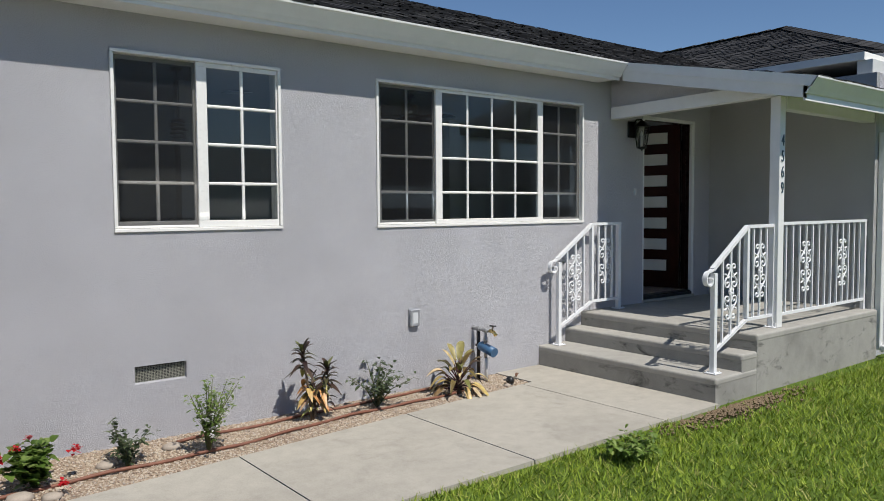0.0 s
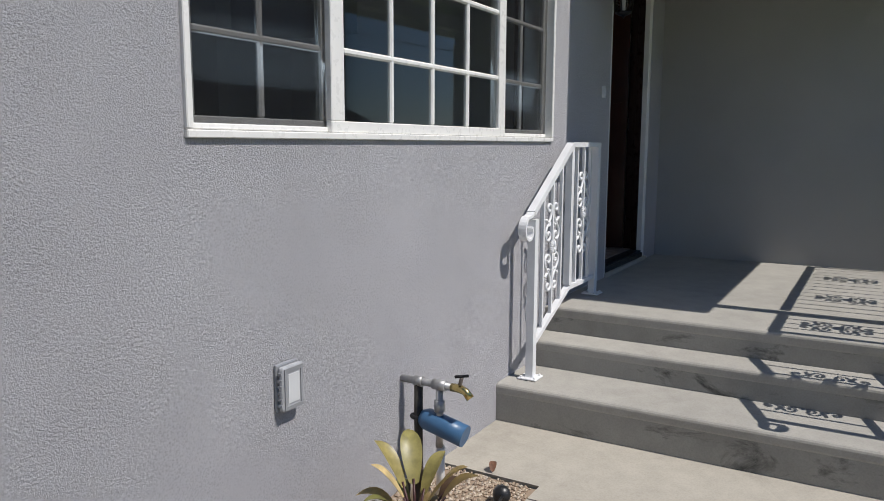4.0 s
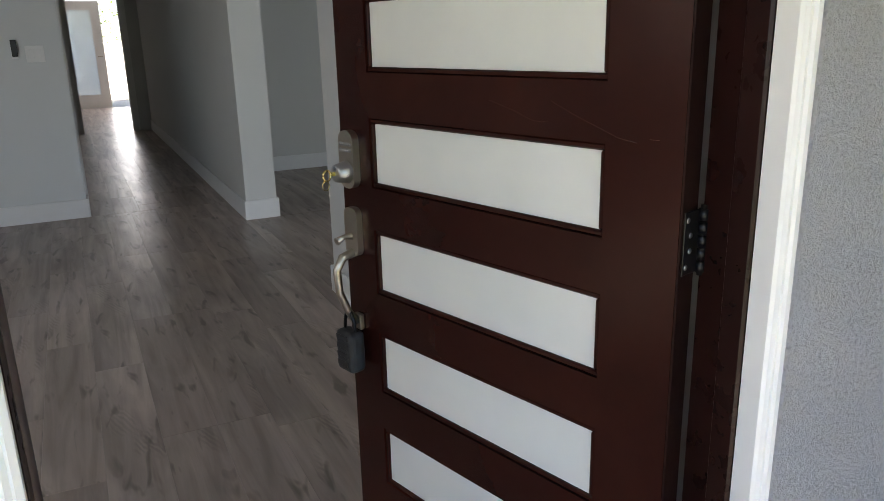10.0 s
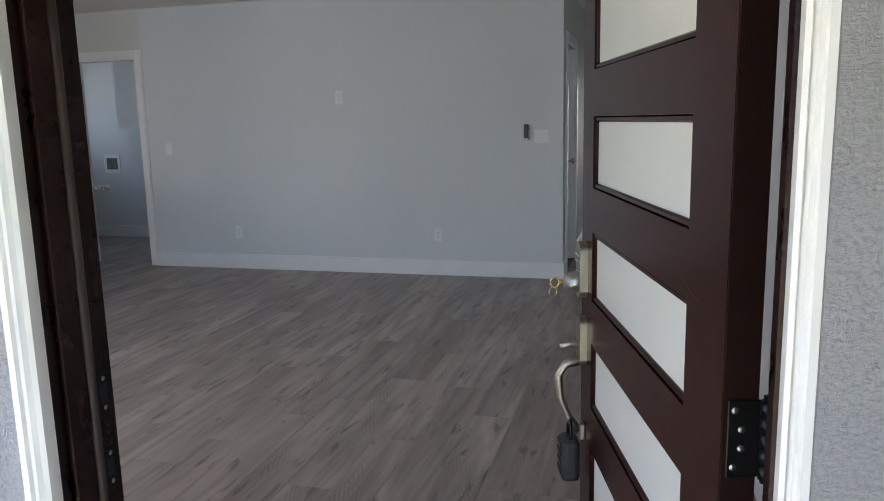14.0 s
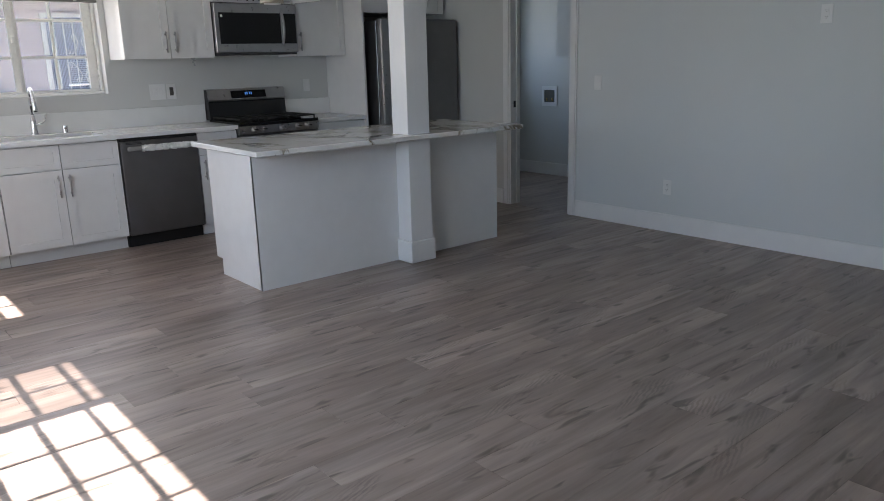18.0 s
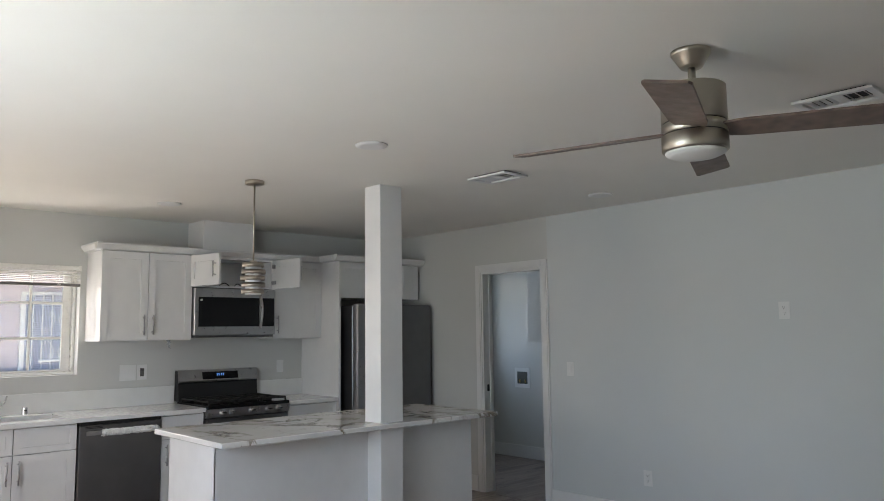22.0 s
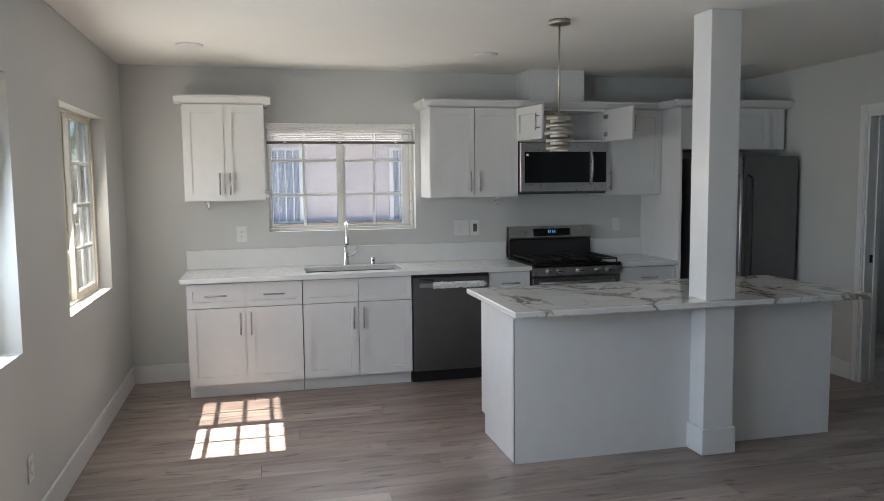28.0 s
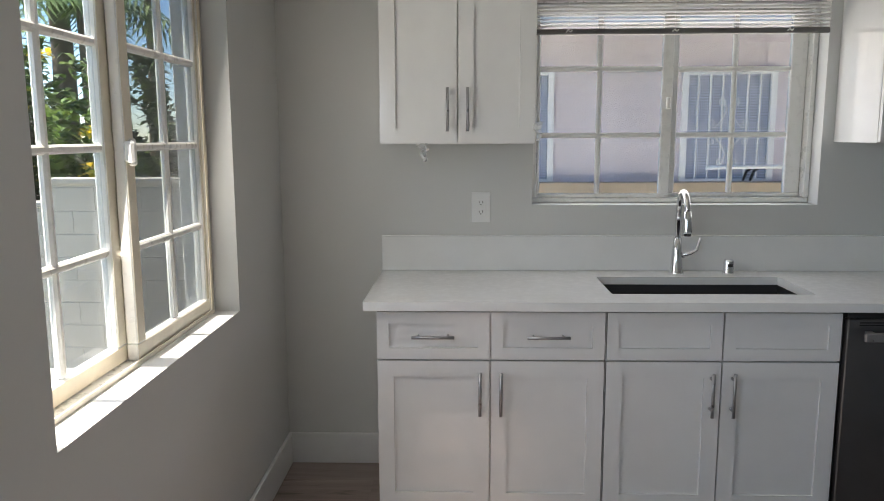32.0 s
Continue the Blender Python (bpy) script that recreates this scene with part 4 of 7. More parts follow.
def downlight(x, y):
    d = thing("recessed_light", "round white recessed ceiling light, switched off", "ceiling light", pose(x, y, CEIL), "recessed ceiling lights")
    part("trim_ring", lathe(((0.048, -0.010), (0.060, -0.012), (0.086, -0.005), (0.088, -0.0005)), 28), M_BASE, d)
    part("lens", lathe(((0.0, -0.003), (0.047, -0.0035), (0.049, -0.009)), 24), M_DLENS, d)
    return d


dl = downlight(-5.19, 0.748)
for x, y in ((-5.19, 2.76), (-5.30, 4.97), (-2.80, 2.855), (-2.90, 5.03), (-2.765, 0.75), (0.35, 0.75), (0.3, 4.5)):
    copy_thing(dl, pose(x, y, CEIL))


def ceiling_vent(x, y, turn=0):
    v = thing("ceiling_vent", "white louvred ceiling air register", "vent", pose(x, y, CEIL, 0, 0, turn))
    part("frame", wall_mesh("x", -0.16, 0.16, -0.11, 0.11, -0.001, -0.012, ((-0.13, 0.13, -0.08, 0.08),)), M_BASE, v).matrix_basis = pose(0, 0, -0.0125, 90, 0, 0)
    part("backing", box(-0.13, 0.13, -0.08, 0.08, -0.003, -0.0005), M_SLOT, v)
    for k in range(7):
        s = part("slat", box(-0.0015, 0.0015, -0.078, 0.078, -0.008, 0.006), M_BASE, v)
        s.matrix_basis = pose(-0.115 + k * 0.028 if k < 4 else 0.035 + (k - 4) * 0.035, 0, -0.009, 0, 40 if k < 4 else -40, 0)
    part("center_plate", box(-0.02, 0.022, -0.08, 0.08, -0.013, -0.009), M_BASE, v)
    return v


ceiling_vent(-2.90, 3.93)
ceiling_vent(-0.838, 3.88)

fan = thing("ceiling_fan", "brushed nickel ceiling fan with four grey wood blades", "ceiling fan", pose(-0.992, 2.912, CEIL))
part("canopy", lathe(((0.0696, -0.0011), (0.0696, -0.0127), (0.0654, -0.0169), (0.0422, -0.0549), (0.038, -0.0612), (0.0127, -0.0622)), 28), M_NICKEL, fan)
part("downrod", tube(((0, 0, -0.058), (0, 0, -0.135)), 0.0137, 12), M_NICKEL, fan)
part("motor_housing", lathe(((0.032, -0.130), (0.106, -0.133), (0.112, -0.138), (0.113, -0.262), (0.111, -0.264)), 40), M_NICKEL, fan)
part("seam", lathe(((0.109, -0.263), (0.109, -0.268)), 32), M_BLACK, fan, "dark seam under the housing")
part("blade_hub", lathe(((0.110, -0.267), (0.113, -0.269), (0.113, -0.302), (0.110, -0.304)), 40), M_NICKEL, fan)
part("seam", lathe(((0.109, -0.303), (0.109, -0.308)), 32), M_BLACK, fan, "dark seam above the light ring")
part("light_ring", lathe(((0.110, -0.307), (0.114, -0.310), (0.114, -0.362), (0.108, -0.368)), 40), M_NICKEL, fan)
part("dome", lathe(((0.106, -0.364), (0.102, -0.374), (0.080, -0.384), (0.0, -0.390)), 32), M_LENS, fan, "white dome light, off")
M_BLADE = plain("grey_wood_blade", (0.17, 0.12, 0.10), 0.45, vary=0.3, scale=18)
for k in range(4):
    bb = prism(((0.0897, -0.0506), (0.1688, -0.0654), (0.6383, -0.0717), (0.6541, -0.0612), (0.6594, 0.058), (0.6435, 0.0675), (0.1688, 0.0612), (0.0897, 0.0475)), "z", -0.004, 0.004)
    bl = part("blade", bb, M_BLADE, fan)
    bl.matrix_basis = pose(0, 0, -0.292, 0, 0, 22.5 + 90 * k) @ pose(0, 0, 0, 0, 1.6, 0) @ pose(0, 0, 0, -11, 0, 0)

pen = thing("pendant_light", "nickel pendant lamp with a banded drum shade", "pendant lamp", pose(-4.03, 2.84, CEIL))
part("canopy", lathe(((0.062, -0.0005), (0.062, -0.022), (0.055, -0.026), (0.0, -0.026)), 28), M_NICKEL, pen)
part("stem", tube(((0, 0, -0.025), (0, 0, -0.53)), 0.006, 10), M_NICKEL, pen)
part("socket", lathe(((0.022, -0.52), (0.024, -0.53), (0.024, -0.575), (0.018, -0.58)), 18), M_NICKEL, pen)
part("inner_shade", lathe(((0.050, -0.545), (0.050, -0.735), (0.049, -0.735), (0.049, -0.545)), 28), M_LENS, pen)
for k, (off, r) in enumerate(((0.004, 0.070), (-0.006, 0.076), (0.007, 0.078), (-0.004, 0.075), (0.005, 0.072))):
    z = -0.535 - 0.042 * k
    part("band", lathe(((r, z), (r, z - 0.028), (r - 0.002, z - 0.028), (r - 0.002, z), (r, z)), 32, (off, -off, 0)), M_NICKEL, pen)

# ---------------- window blind over the sink ----------------
bld = thing("window_blind", "raised white mini blind stacked at the window's top", "blind", pose(K - 0.012, 0, 0))
part("headrail", box(0.0, 0.034, 1.24, 2.41, 1.988, 2.022, 0.003), M_VINYL, bld)
for y0, y1 in ((1.222, 1.2395), (2.4105, 2.428)):
    part("end_cap", box(-0.001, 0.036, y0, y1, 1.984, 2.026, 0.002), M_VINYL, bld)
M_SLAT = plain("translucent_slat", (0.72, 0.72, 0.72), 0.35, vary=0.03)
for k in range(7):
    s_ = part("slat", box(-0.0125, 0.0125, 1.23, 2.42, -0.0007, 0.0007), M_SLAT, bld)
    s_.matrix_basis = pose(0.0165, 0, 1.890 + 0.0142 * k, 0, -7 + 3 * (k % 2), 0)
for y_ in (1.37, 1.80, 2.26):
    part("ladder_cord", tube(((0.031, y_, 1.868), (0.031, y_ + 0.003, 1.93), (0.031, y_, 1.99)), 0.0011, 5), M_VINYL, bld)
    part("cord_knot", tube(((0.032, y_ - 0.012, 1.866), (0.036, y_ - 0.004, 1.875), (0.036, y_ + 0.005, 1.867), (0.032, y_ + 0.013, 1.874)), 0.0028, 6), M_VINYL, bld)
# Rail against the bright window: its backlit shade is painted as dark colour.
part("bottom_rail", box(0.003, 0.03, 1.228, 2.422, 1.858, 1.880, 0.004), plain("backlit_rail", (0.13, 0.125, 0.12), 0.4), bld)

# ---------------- interior trim ----------------
def baseboard(x0, y0, x1, y1, nx, ny, h=0.14):
    """A baseboard from one point to another that stands out of the wall towards (nx, ny)."""
    t = 0.015
    bx0, bx1 = min(x0, x1, x0 + nx * t, x1 + nx * t), max(x0, x1, x0 + nx * t, x1 + nx * t)
    by0, by1 = min(y0, y1, y0 + ny * t, y1 + ny * t), max(y0, y1, y0 + ny * t, y1 + ny * t)
    return struct("baseboard", box(bx0, bx1, by0, by1, -0.001, h, 0.003), M_BASE, "white square baseboard", "baseboard")


baseboard(K + 0.016, W + 0.0005, 0.0, W + 0.0005, 0, 1)
baseboard(K + 0.0005, W + 0.0005, K + 0.0005, 0.63, 1, 0)
baseboard(-3.83, BW - 0.0005, 0.165, BW - 0.0005, 0, -1)
baseboard(-5.28, BW - 0.0005, -4.709, BW - 0.0005, 0, -1)
baseboard(0.1505, BW - 0.015, 0.1505, 5.71, 1, 0)
baseboard(0.1505, 6.63, 0.1505, 11.4, 1, 0)
baseboard(1.1945, 4.77, 1.1945, 11.4, -1, 0)
baseboard(1.18, 4.7845, 1.435, 4.7845, 0, -1)
baseboard(1.4205, 4.79, 1.4205, 6.74, 1, 0)
baseboard(1.2545, 0.9, 1.2545, 2.945, -1, 0)
baseboard(1.24, 2.9305, 1.39, 2.9305, 0, 1)
baseboard(1.436, 6.7495, 4.6, 6.7495, 0, -1)
baseboard(K + 0.01, LB - 0.0005, -2.76, LB - 0.0005, 0, -1)
baseboard(-1.49, 16.0995, 0.0, 16.0995, 0, -1)


def casing(name, axis, u0, u1, z1, d, out, w=0.068, label="white painted door casing"):
    """A flat stepped door casing on one wall face; out is the way it stands out."""
    c = thing(name, label, "door casing", kind="structure")
    for a0, a1, b0, b1 in ((u0 - w, u0, 0.0, z1 + w), (u1, u1 + w, 0.0, z1 + w), (u0, u1, z1, z1 + w)):
        for th_, in_ in ((0.012, 0.0), (0.018, 0.012)):
            lo, hi = sorted((d + out * 0.0005, d + out * th_))
            p0, p1 = (a0 + in_, a1 - in_) if b0 == 0.0 else (a0, a1)
            q0, q1 = (b0, b1 - in_) if b0 == 0.0 else (b0 + in_, b1 - in_)
            part("casing", box(p0, p1, lo, hi, q0, q1) if axis == "x" else box(lo, hi, p0, p1, q0, q1), M_BASE, c)
    return c


def jamb(axis, u0, u1, z1, d0, d1, mat, stop=0.6):
    j = thing("door_jamb", "painted door jamb with its stop", "door jamb", kind="structure")
    t = 0.018
    ds = d0 + (d1 - d0) * stop
    for a0, a1, b0, b1 in ((u0, u0 + t, 0, z1 - t), (u1 - t, u1, 0, z1 - t), (u0, u1, z1 - t, z1)):
        part("jamb", box(a0 + 0.0004, a1 - 0.0004, d0, d1, b0, b1 - 0.0004) if axis == "x" else box(d0, d1, a0 + 0.0004, a1 - 0.0004, b0, b1 - 0.0004), mat, j)
    for a0, a1 in ((u0 + t, u0 + t + 0.01), (u1 - t - 0.01, u1 - t)):
        part("stop", box(a0, a1, ds, ds + 0.03, 0, z1 - t) if axis == "x" else box(ds, ds + 0.03, a0, a1, 0, z1 - t), mat, j)
    return j


casing("laundry_casing", "x", LD[0], LD[1], LD[3], BW, -1)
jamb("x", LD[0], LD[1], LD[3], BW - 0.002, BW + 0.122, M_BASE)
casing("hall_casing", "y", HD[0], HD[1], HD[3], 0.15, 1)
jamb("y", HD[0], HD[1], HD[3], 0.028, 0.152, M_BASE)
hd = thing("hall_door", "closed white hallway door", "door", pose(0.045, 6.17, 0))
part("leaf", box(0, 0.036, -0.37, 0.37, 0.008, 1.98), M_BASE, hd)
part("handle", lathe(((0.026, 0), (0.012, 0.006), (0.012, 0.04), (0.028, 0.05), (0.026, 0.07), (0, 0.075)), 18), M_NICKEL, hd).matrix_basis = pose(0.036, 0.31, 0.95, 0, 90, 0)
casing("hall_end_casing", "x", HE[0], HE[1], HE[3], 11.402, -1)
jamb("x", HE[0], HE[1], HE[3], 11.4, 11.522, M_BASE)
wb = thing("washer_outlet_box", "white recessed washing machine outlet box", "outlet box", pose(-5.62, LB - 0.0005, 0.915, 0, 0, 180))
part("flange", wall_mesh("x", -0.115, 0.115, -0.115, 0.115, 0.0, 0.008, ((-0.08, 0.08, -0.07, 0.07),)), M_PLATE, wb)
# Flat dark panel: the box's inner shade is put into its colour.
part("recess", box(-0.08, 0.08, 0.0005, 0.003, -0.07, 0.07), plain("shaded_recess", (0.10, 0.10, 0.09), 0.7), wb)
for vx, vm in ((-0.045, (0.4, 0.05, 0.04)), (0.04, (0.05, 0.08, 0.35))):
    part("valve", tube(((vx, 0.004, -0.055), (vx, 0.012, -0.02)), 0.009, 8), plain("brass_valve", (0.45, 0.33, 0.14), 0.35, 0.9), wb)
lc = thing("laundry_cabinet", "white wall cabinet in the laundry room", "cabinet", pose(-5.0, LB - 0.31, 1.35))
part("body", box(-0.25, 0.9, 0.0, 0.305, 0, 0.85), M_CAB, lc)
wall_plate(pose(-5.05, LB - 0.0005, 1.07, 0, 0, 180), 1, ["socket"], "wall_outlet", "white outlet on the laundry wall")
ld_strike = thing("strike_plate", "black strike plate on the laundry door jamb", "strike plate", pose(LD[0] + 0.0185, BW + 0.05, 0.94))
part("plate", box(0, 0.002, -0.014, 0.014, -0.03, 0.03), M_BLACK, ld_strike)

# garden door at the far end
def frosted(name):
    """Frosted glass that lets daylight through."""
    n = Nodes(name, 0.4, color=(0.70, 0.74, 0.75))
    tr = n.node("ShaderNodeBsdfTranslucent", Color=(0.75, 0.80, 0.82, 1))
    m = n.node("ShaderNodeMixShader", Fac=0.5)
    n.t.links.new(n.b.outputs[0], m.inputs[1]), n.t.links.new(tr.outputs[0], m.inputs[2])
    n.t.links.new(m.outputs[0], n.t.nodes["Material Output"].inputs[0])
    return n.mat


gd = thing("garden_door", "white glazed garden door standing shut beside the open leaf", "door", pose(0.06, 16.14, 0))
part("leaf", wall_mesh("x", 0.0, 0.84, 0.0, 2.05, -0.022, 0.022, ((0.17, 0.67, 0.26, 1.88),)), M_BASE, gd)
part("pane", box(0.17, 0.67, -0.004, 0.004, 0.26, 1.88), frosted("frosted_glass"), gd)
part("handle", tube(((0.79, -0.022, 1.0), (0.79, -0.06, 1.0), (0.70, -0.06, 1.0)), 0.009, 8), M_NICKEL, gd)

# ---------------- front door ----------------
M_GUN = plain("oil_black_metal", (0.02, 0.02, 0.022), 0.35, 0.8)
M_BRASS = plain("polished_brass", (0.62, 0.48, 0.20), 0.2, 1.0, vary=0.05)
M_FROST = plain("frosted_lite", (0.72, 0.72, 0.68), 0.35, vary=0.04, scale=5)


def mahogany(name):
    n = Nodes(name, 0.25, spec=0.22)
    g = n.noise(1.0, 6, 0.6, n.mapped((2.2, 40, 2.2)), 0.5)
    big = n.noise(1.6, 3)
    c = n.ramp(g, (0.25, (0.018, 0.0043, 0.0031)), (0.5, (0.028, 0.0065, 0.0044)), (0.62, (0.033, 0.0082, 0.0054)), (0.8, (0.047, 0.0125, 0.0080)))
    n.set("Base Color", n.mix(1.0, c, n.grey(big, 0.3, 0.8, 0.7, 1.15), "MULTIPLY"))
    n.set("Roughness", n.grey(g, 0.3, 0.27, 0.7, 0.21))
    n.bump(g, 0.05, 0.0006)
    return n.mat


M_MAHOG2 = mahogany("mahogany_grain")
leaf = thing("front_door", "open dark mahogany front door with seven frosted glass lites", "door", pose(0.938, 0.150, 0.0, 0, 0, 105.9))
PZ = [0.208 + 0.2525 * k for k in range(7)]
part("leaf", wall_mesh("x", 0.004, 0.882, 0.008, 1.945, -0.044, 0.0, [(0.143, 0.771, z - 0.012, z + 0.143) for z in PZ]), M_MAHOG2, leaf)
for z in PZ:
    fm = bmesh.new()
    for a0, a1, b0, b1 in ((0.143, 0.771, z - 0.012, z), (0.143, 0.771, z + 0.131, z + 0.143), (0.143, 0.155, z, z + 0.131), (0.759, 0.771, z, z + 0.131)):
        add_box(fm, a0 + 0.0004, a1 - 0.0004, -0.040, -0.003, b0 + 0.0002, b1 - 0.0002, 0.003)
    bead = part("bead", fm, M_MAHOG2, leaf)
    part("lite", box(0.1545, 0.7595, -0.036, -0.009, z - 0.0005, z + 0.1315), M_FROST, leaf, "frosted white glass")

M_SCRATCH = plain("scratched_wood", (0.10, 0.045, 0.028), 0.6)
for pts in (((0.255, 1.170), (0.20, 1.148), (0.15, 1.131), (0.12, 1.120), (0.085, 1.115)), ((0.40, 1.165), (0.34, 1.150), (0.30, 1.136), (0.275, 1.134), (0.262, 1.137)), ((0.062, 1.122), (0.045, 1.122))):
    part("scratch", tube([(u, 0.0001, v) for u, v in pts], 0.0003, 4), M_SCRATCH, leaf, "thin pale scratch")


def rounded_plate(w, h, t, r=0.02, n=6):
    pts = []
    for cx, cz, a0 in ((w - r, h - r, 0), (-w + r, h - r, 90), (-w + r, -h + r, 180), (w - r, -h + r, 270)):
        pts += [(cx + r * math.cos(radians(a0 + 90 * k / n)), cz + r * math.sin(radians(a0 + 90 * k / n))) for k in range(n + 1)]
    return prism(pts, "y", 0, t)


HX = 0.840
db = part("keypad_deadbolt", rounded_plate(0.028, 0.066, 0.018, 0.024), M_NICKEL, leaf, "nickel keypad deadbolt with keys in it")
db.matrix_basis = pose(HX, 0.0, 1.012)
for r_ in range(2):
    for c_ in range(5):
        part("key_button", lathe(((0.0042, 0), (0.0042, 0.003), (0, 0.0036)), 10), M_STEEL, db).matrix_basis = pose(-0.018 + 0.009 * c_, 0.018, 0.022 + 0.014 * r_, -90, 0, 0)
part("cylinder", lathe(((0.027, 0), (0.024, 0.012), (0.020, 0.032), (0.014, 0.034), (0.0, 0.034)), 20), M_STEEL, db).matrix_basis = pose(0, 0.016, -0.028, -90, 0, 0)
kb = bmesh.new()
add_box(kb, -0.001, 0.001, 0.050, 0.062, -0.032, -0.024)
add_tube(kb, [(0.0, 0.072 + 0.010 * math.cos(a), -0.030 + 0.012 * math.sin(a)) for a in (2 * math.pi * k / 14 for k in range(15))], 0.0026, 6)
add_tube(kb, [(0.0, 0.076 + 0.009 * math.cos(a), -0.052 + 0.011 * math.sin(a)) for a in (2 * math.pi * k / 14 for k in range(15))], 0.0012, 6)
part("key", kb, M_BRASS, db)
part("edge_plate", box(0.8822, 0.884, -0.036, -0.008, 0.95, 1.07), M_BRASS, leaf)
part("edge_plate", box(0.8822, 0.884, -0.036, -0.008, 0.78, 0.90), M_BRASS, leaf)
hs = part("handle_set", rounded_plate(0.025, 0.058, 0.016, 0.018), M_NICKEL, leaf, "brushed nickel thumb-latch pull handle")
hs.matrix_basis = pose(HX, 0.0, 0.842)
part("thumb_latch", tube(((0, 0.012, -0.012), (0, 0.035, -0.008), (0, 0.058, -0.016)), 0.006, 8, radii=(0.008, 0.006, 0.010)), M_NICKEL, hs)
part("pull", tube(((0, 0.012, -0.05), (0, 0.045, -0.058), (0, 0.062, -0.085), (0, 0.058, -0.14), (0, 0.038, -0.19), (0, 0.014, -0.225)), 0.009, 10, radii=(0.012, 0.011, 0.010, 0.009, 0.009, 0.011)), M_NICKEL, hs)
part("foot", box(-0.014, 0.014, 0.0, 0.014, -0.245, -0.205, 0.003), M_NICKEL, hs)
lb = thing("lock_box", "black key lock box hanging from the door pull", "lock box", leaf.matrix_basis @ pose(HX, 0.035, 0.555))
part("body", box(-0.034, 0.034, -0.022, 0.024, -0.058, 0.048, 0.014, 3), plain("worn_black_rubber", (0.022, 0.024, 0.026), 0.55, vary=0.4, scale=40, bump=0.3, bscale=80), lb)
part("shackle", tube([(0.020 * math.cos(a), 0.0, 0.045 + 0.05 * max(0.0, math.sin(a)) + (0.0 if 0 < a < math.pi else 0)) for a in (math.pi * k / 12 for k in range(13))], 0.0045, 8), M_GUN, lb)
part("face_ridges", (lambda bm: [add_box(bm, -0.022, 0.022, 0.024, 0.0265, -0.04 + 0.022 * k, -0.026 + 0.022 * k, 0.002) for k in range(4)] and bm)(bmesh.new()), M_BLACK, lb)
# Edge strip in a darker brown than the leaf.
M_EDGE = plain("dark_edge", (0.012, 0.0042, 0.0034), 0.4, vary=0.25, scale=8, spec=0.2)
part("hinge_edge", box(0.0005, 0.0038, -0.0435, -0.0012, 0.009, 1.944), M_EDGE, leaf, "darker strip on the hinge edge")
for z in (0.26, 0.968, 1.70):
    hg = part("hinge", tube(((-0.006, -0.052, z - 0.056), (-0.006, -0.052, z + 0.056)), 0.0055, 10), M_GUN, leaf, "black door hinge")
    for k in range(5):
        part("knuckle", tube(((-0.006, -0.052, z - 0.051 + 0.0206 * k), (-0.006, -0.052, z - 0.0325 + 0.0206 * k)), 0.0082, 12), M_GUN, hg)
    part("hinge_leaf", box(-0.0022, 0.0003, -0.046, -0.006, z - 0.05, z + 0.05, 0.001), M_GUN, hg)
    for k in range(4):
        sy = -0.018 - (0.009 if k in (1, 2) else 0.0)
        sc = part("screw", lathe(((0.0048, 0), (0.0042, 0.0012), (0, 0.0014)), 10), M_STEEL, hg)
        sc.matrix_basis = pose(-0.0022, sy + 0.004, z - 0.037 + 0.0246 * k, 0, -90, 0)
    part("hinge_leaf", box(-0.044, -0.006, -0.0545, -0.0515, z - 0.05, z + 0.05), M_GUN, hg)

M_JAMB = plain("dark_jamb", (0.016, 0.0048, 0.0038), 0.3, vary=0.2, scale=6, spec=0.22)
dj = thing("front_door_jamb", "dark mahogany front door jamb", "door jamb", kind="structure")
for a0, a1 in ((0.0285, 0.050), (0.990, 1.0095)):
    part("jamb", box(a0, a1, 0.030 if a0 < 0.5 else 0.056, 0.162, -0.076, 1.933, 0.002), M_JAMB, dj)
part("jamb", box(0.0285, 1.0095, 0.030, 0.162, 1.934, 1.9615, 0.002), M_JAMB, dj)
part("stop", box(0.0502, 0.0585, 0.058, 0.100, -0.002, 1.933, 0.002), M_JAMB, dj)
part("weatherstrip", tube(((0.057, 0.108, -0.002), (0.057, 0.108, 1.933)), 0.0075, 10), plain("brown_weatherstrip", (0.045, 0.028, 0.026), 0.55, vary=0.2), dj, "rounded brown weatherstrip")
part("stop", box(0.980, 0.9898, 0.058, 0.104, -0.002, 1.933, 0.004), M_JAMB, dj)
for z in (0.842, 0.962):
    sp_ = part("strike_plate", wall_mesh("y", 0.122, 0.156, z - 0.030, z + 0.030, 0.0502, 0.0520, ((0.130, 0.148, z - 0.015, z + 0.015),)), M_GUN, dj, "dark steel strike plate")
    part("latch_hole", box(0.0502, 0.0508, 0.1295, 0.1485, z - 0.0155, z + 0.0155), M_BLACK, sp_)
    for q in (-0.023, 0.023):
        part("screw", lathe(((0.004, 0), (0.003, 0.0012), (0, 0.0014)), 8), M_STEEL, sp_).matrix_basis = pose(0.052, 0.139, z + q, 0, 90, 0)
fc2 = thing("front_door_casing", "white fluted brick-mould casing round the front door", "door casing", kind="structure")
prof = ((0, 0), (0.0, -0.012), (0.008, -0.016), (0.012, -0.012), (0.018, -0.019), (0.026, -0.019), (0.030, -0.024), (0.043, -0.024), (0.043, 0))
part("casing", prism([(0.062 - u * 0.78, v + 0.020) for u, v in prof], "z", -0.076, 1.9615), M_TRIM, fc2)
part("casing", prism([(0.982 + u * 0.635, v + 0.030) for u, v in prof], "z", -0.076, 1.9615), M_TRIM, fc2)
part("casing", prism([(v + 0.024, 1.925 + u * 0.85) for u, v in prof], "x", 0.062, 0.982), M_TRIM, fc2)
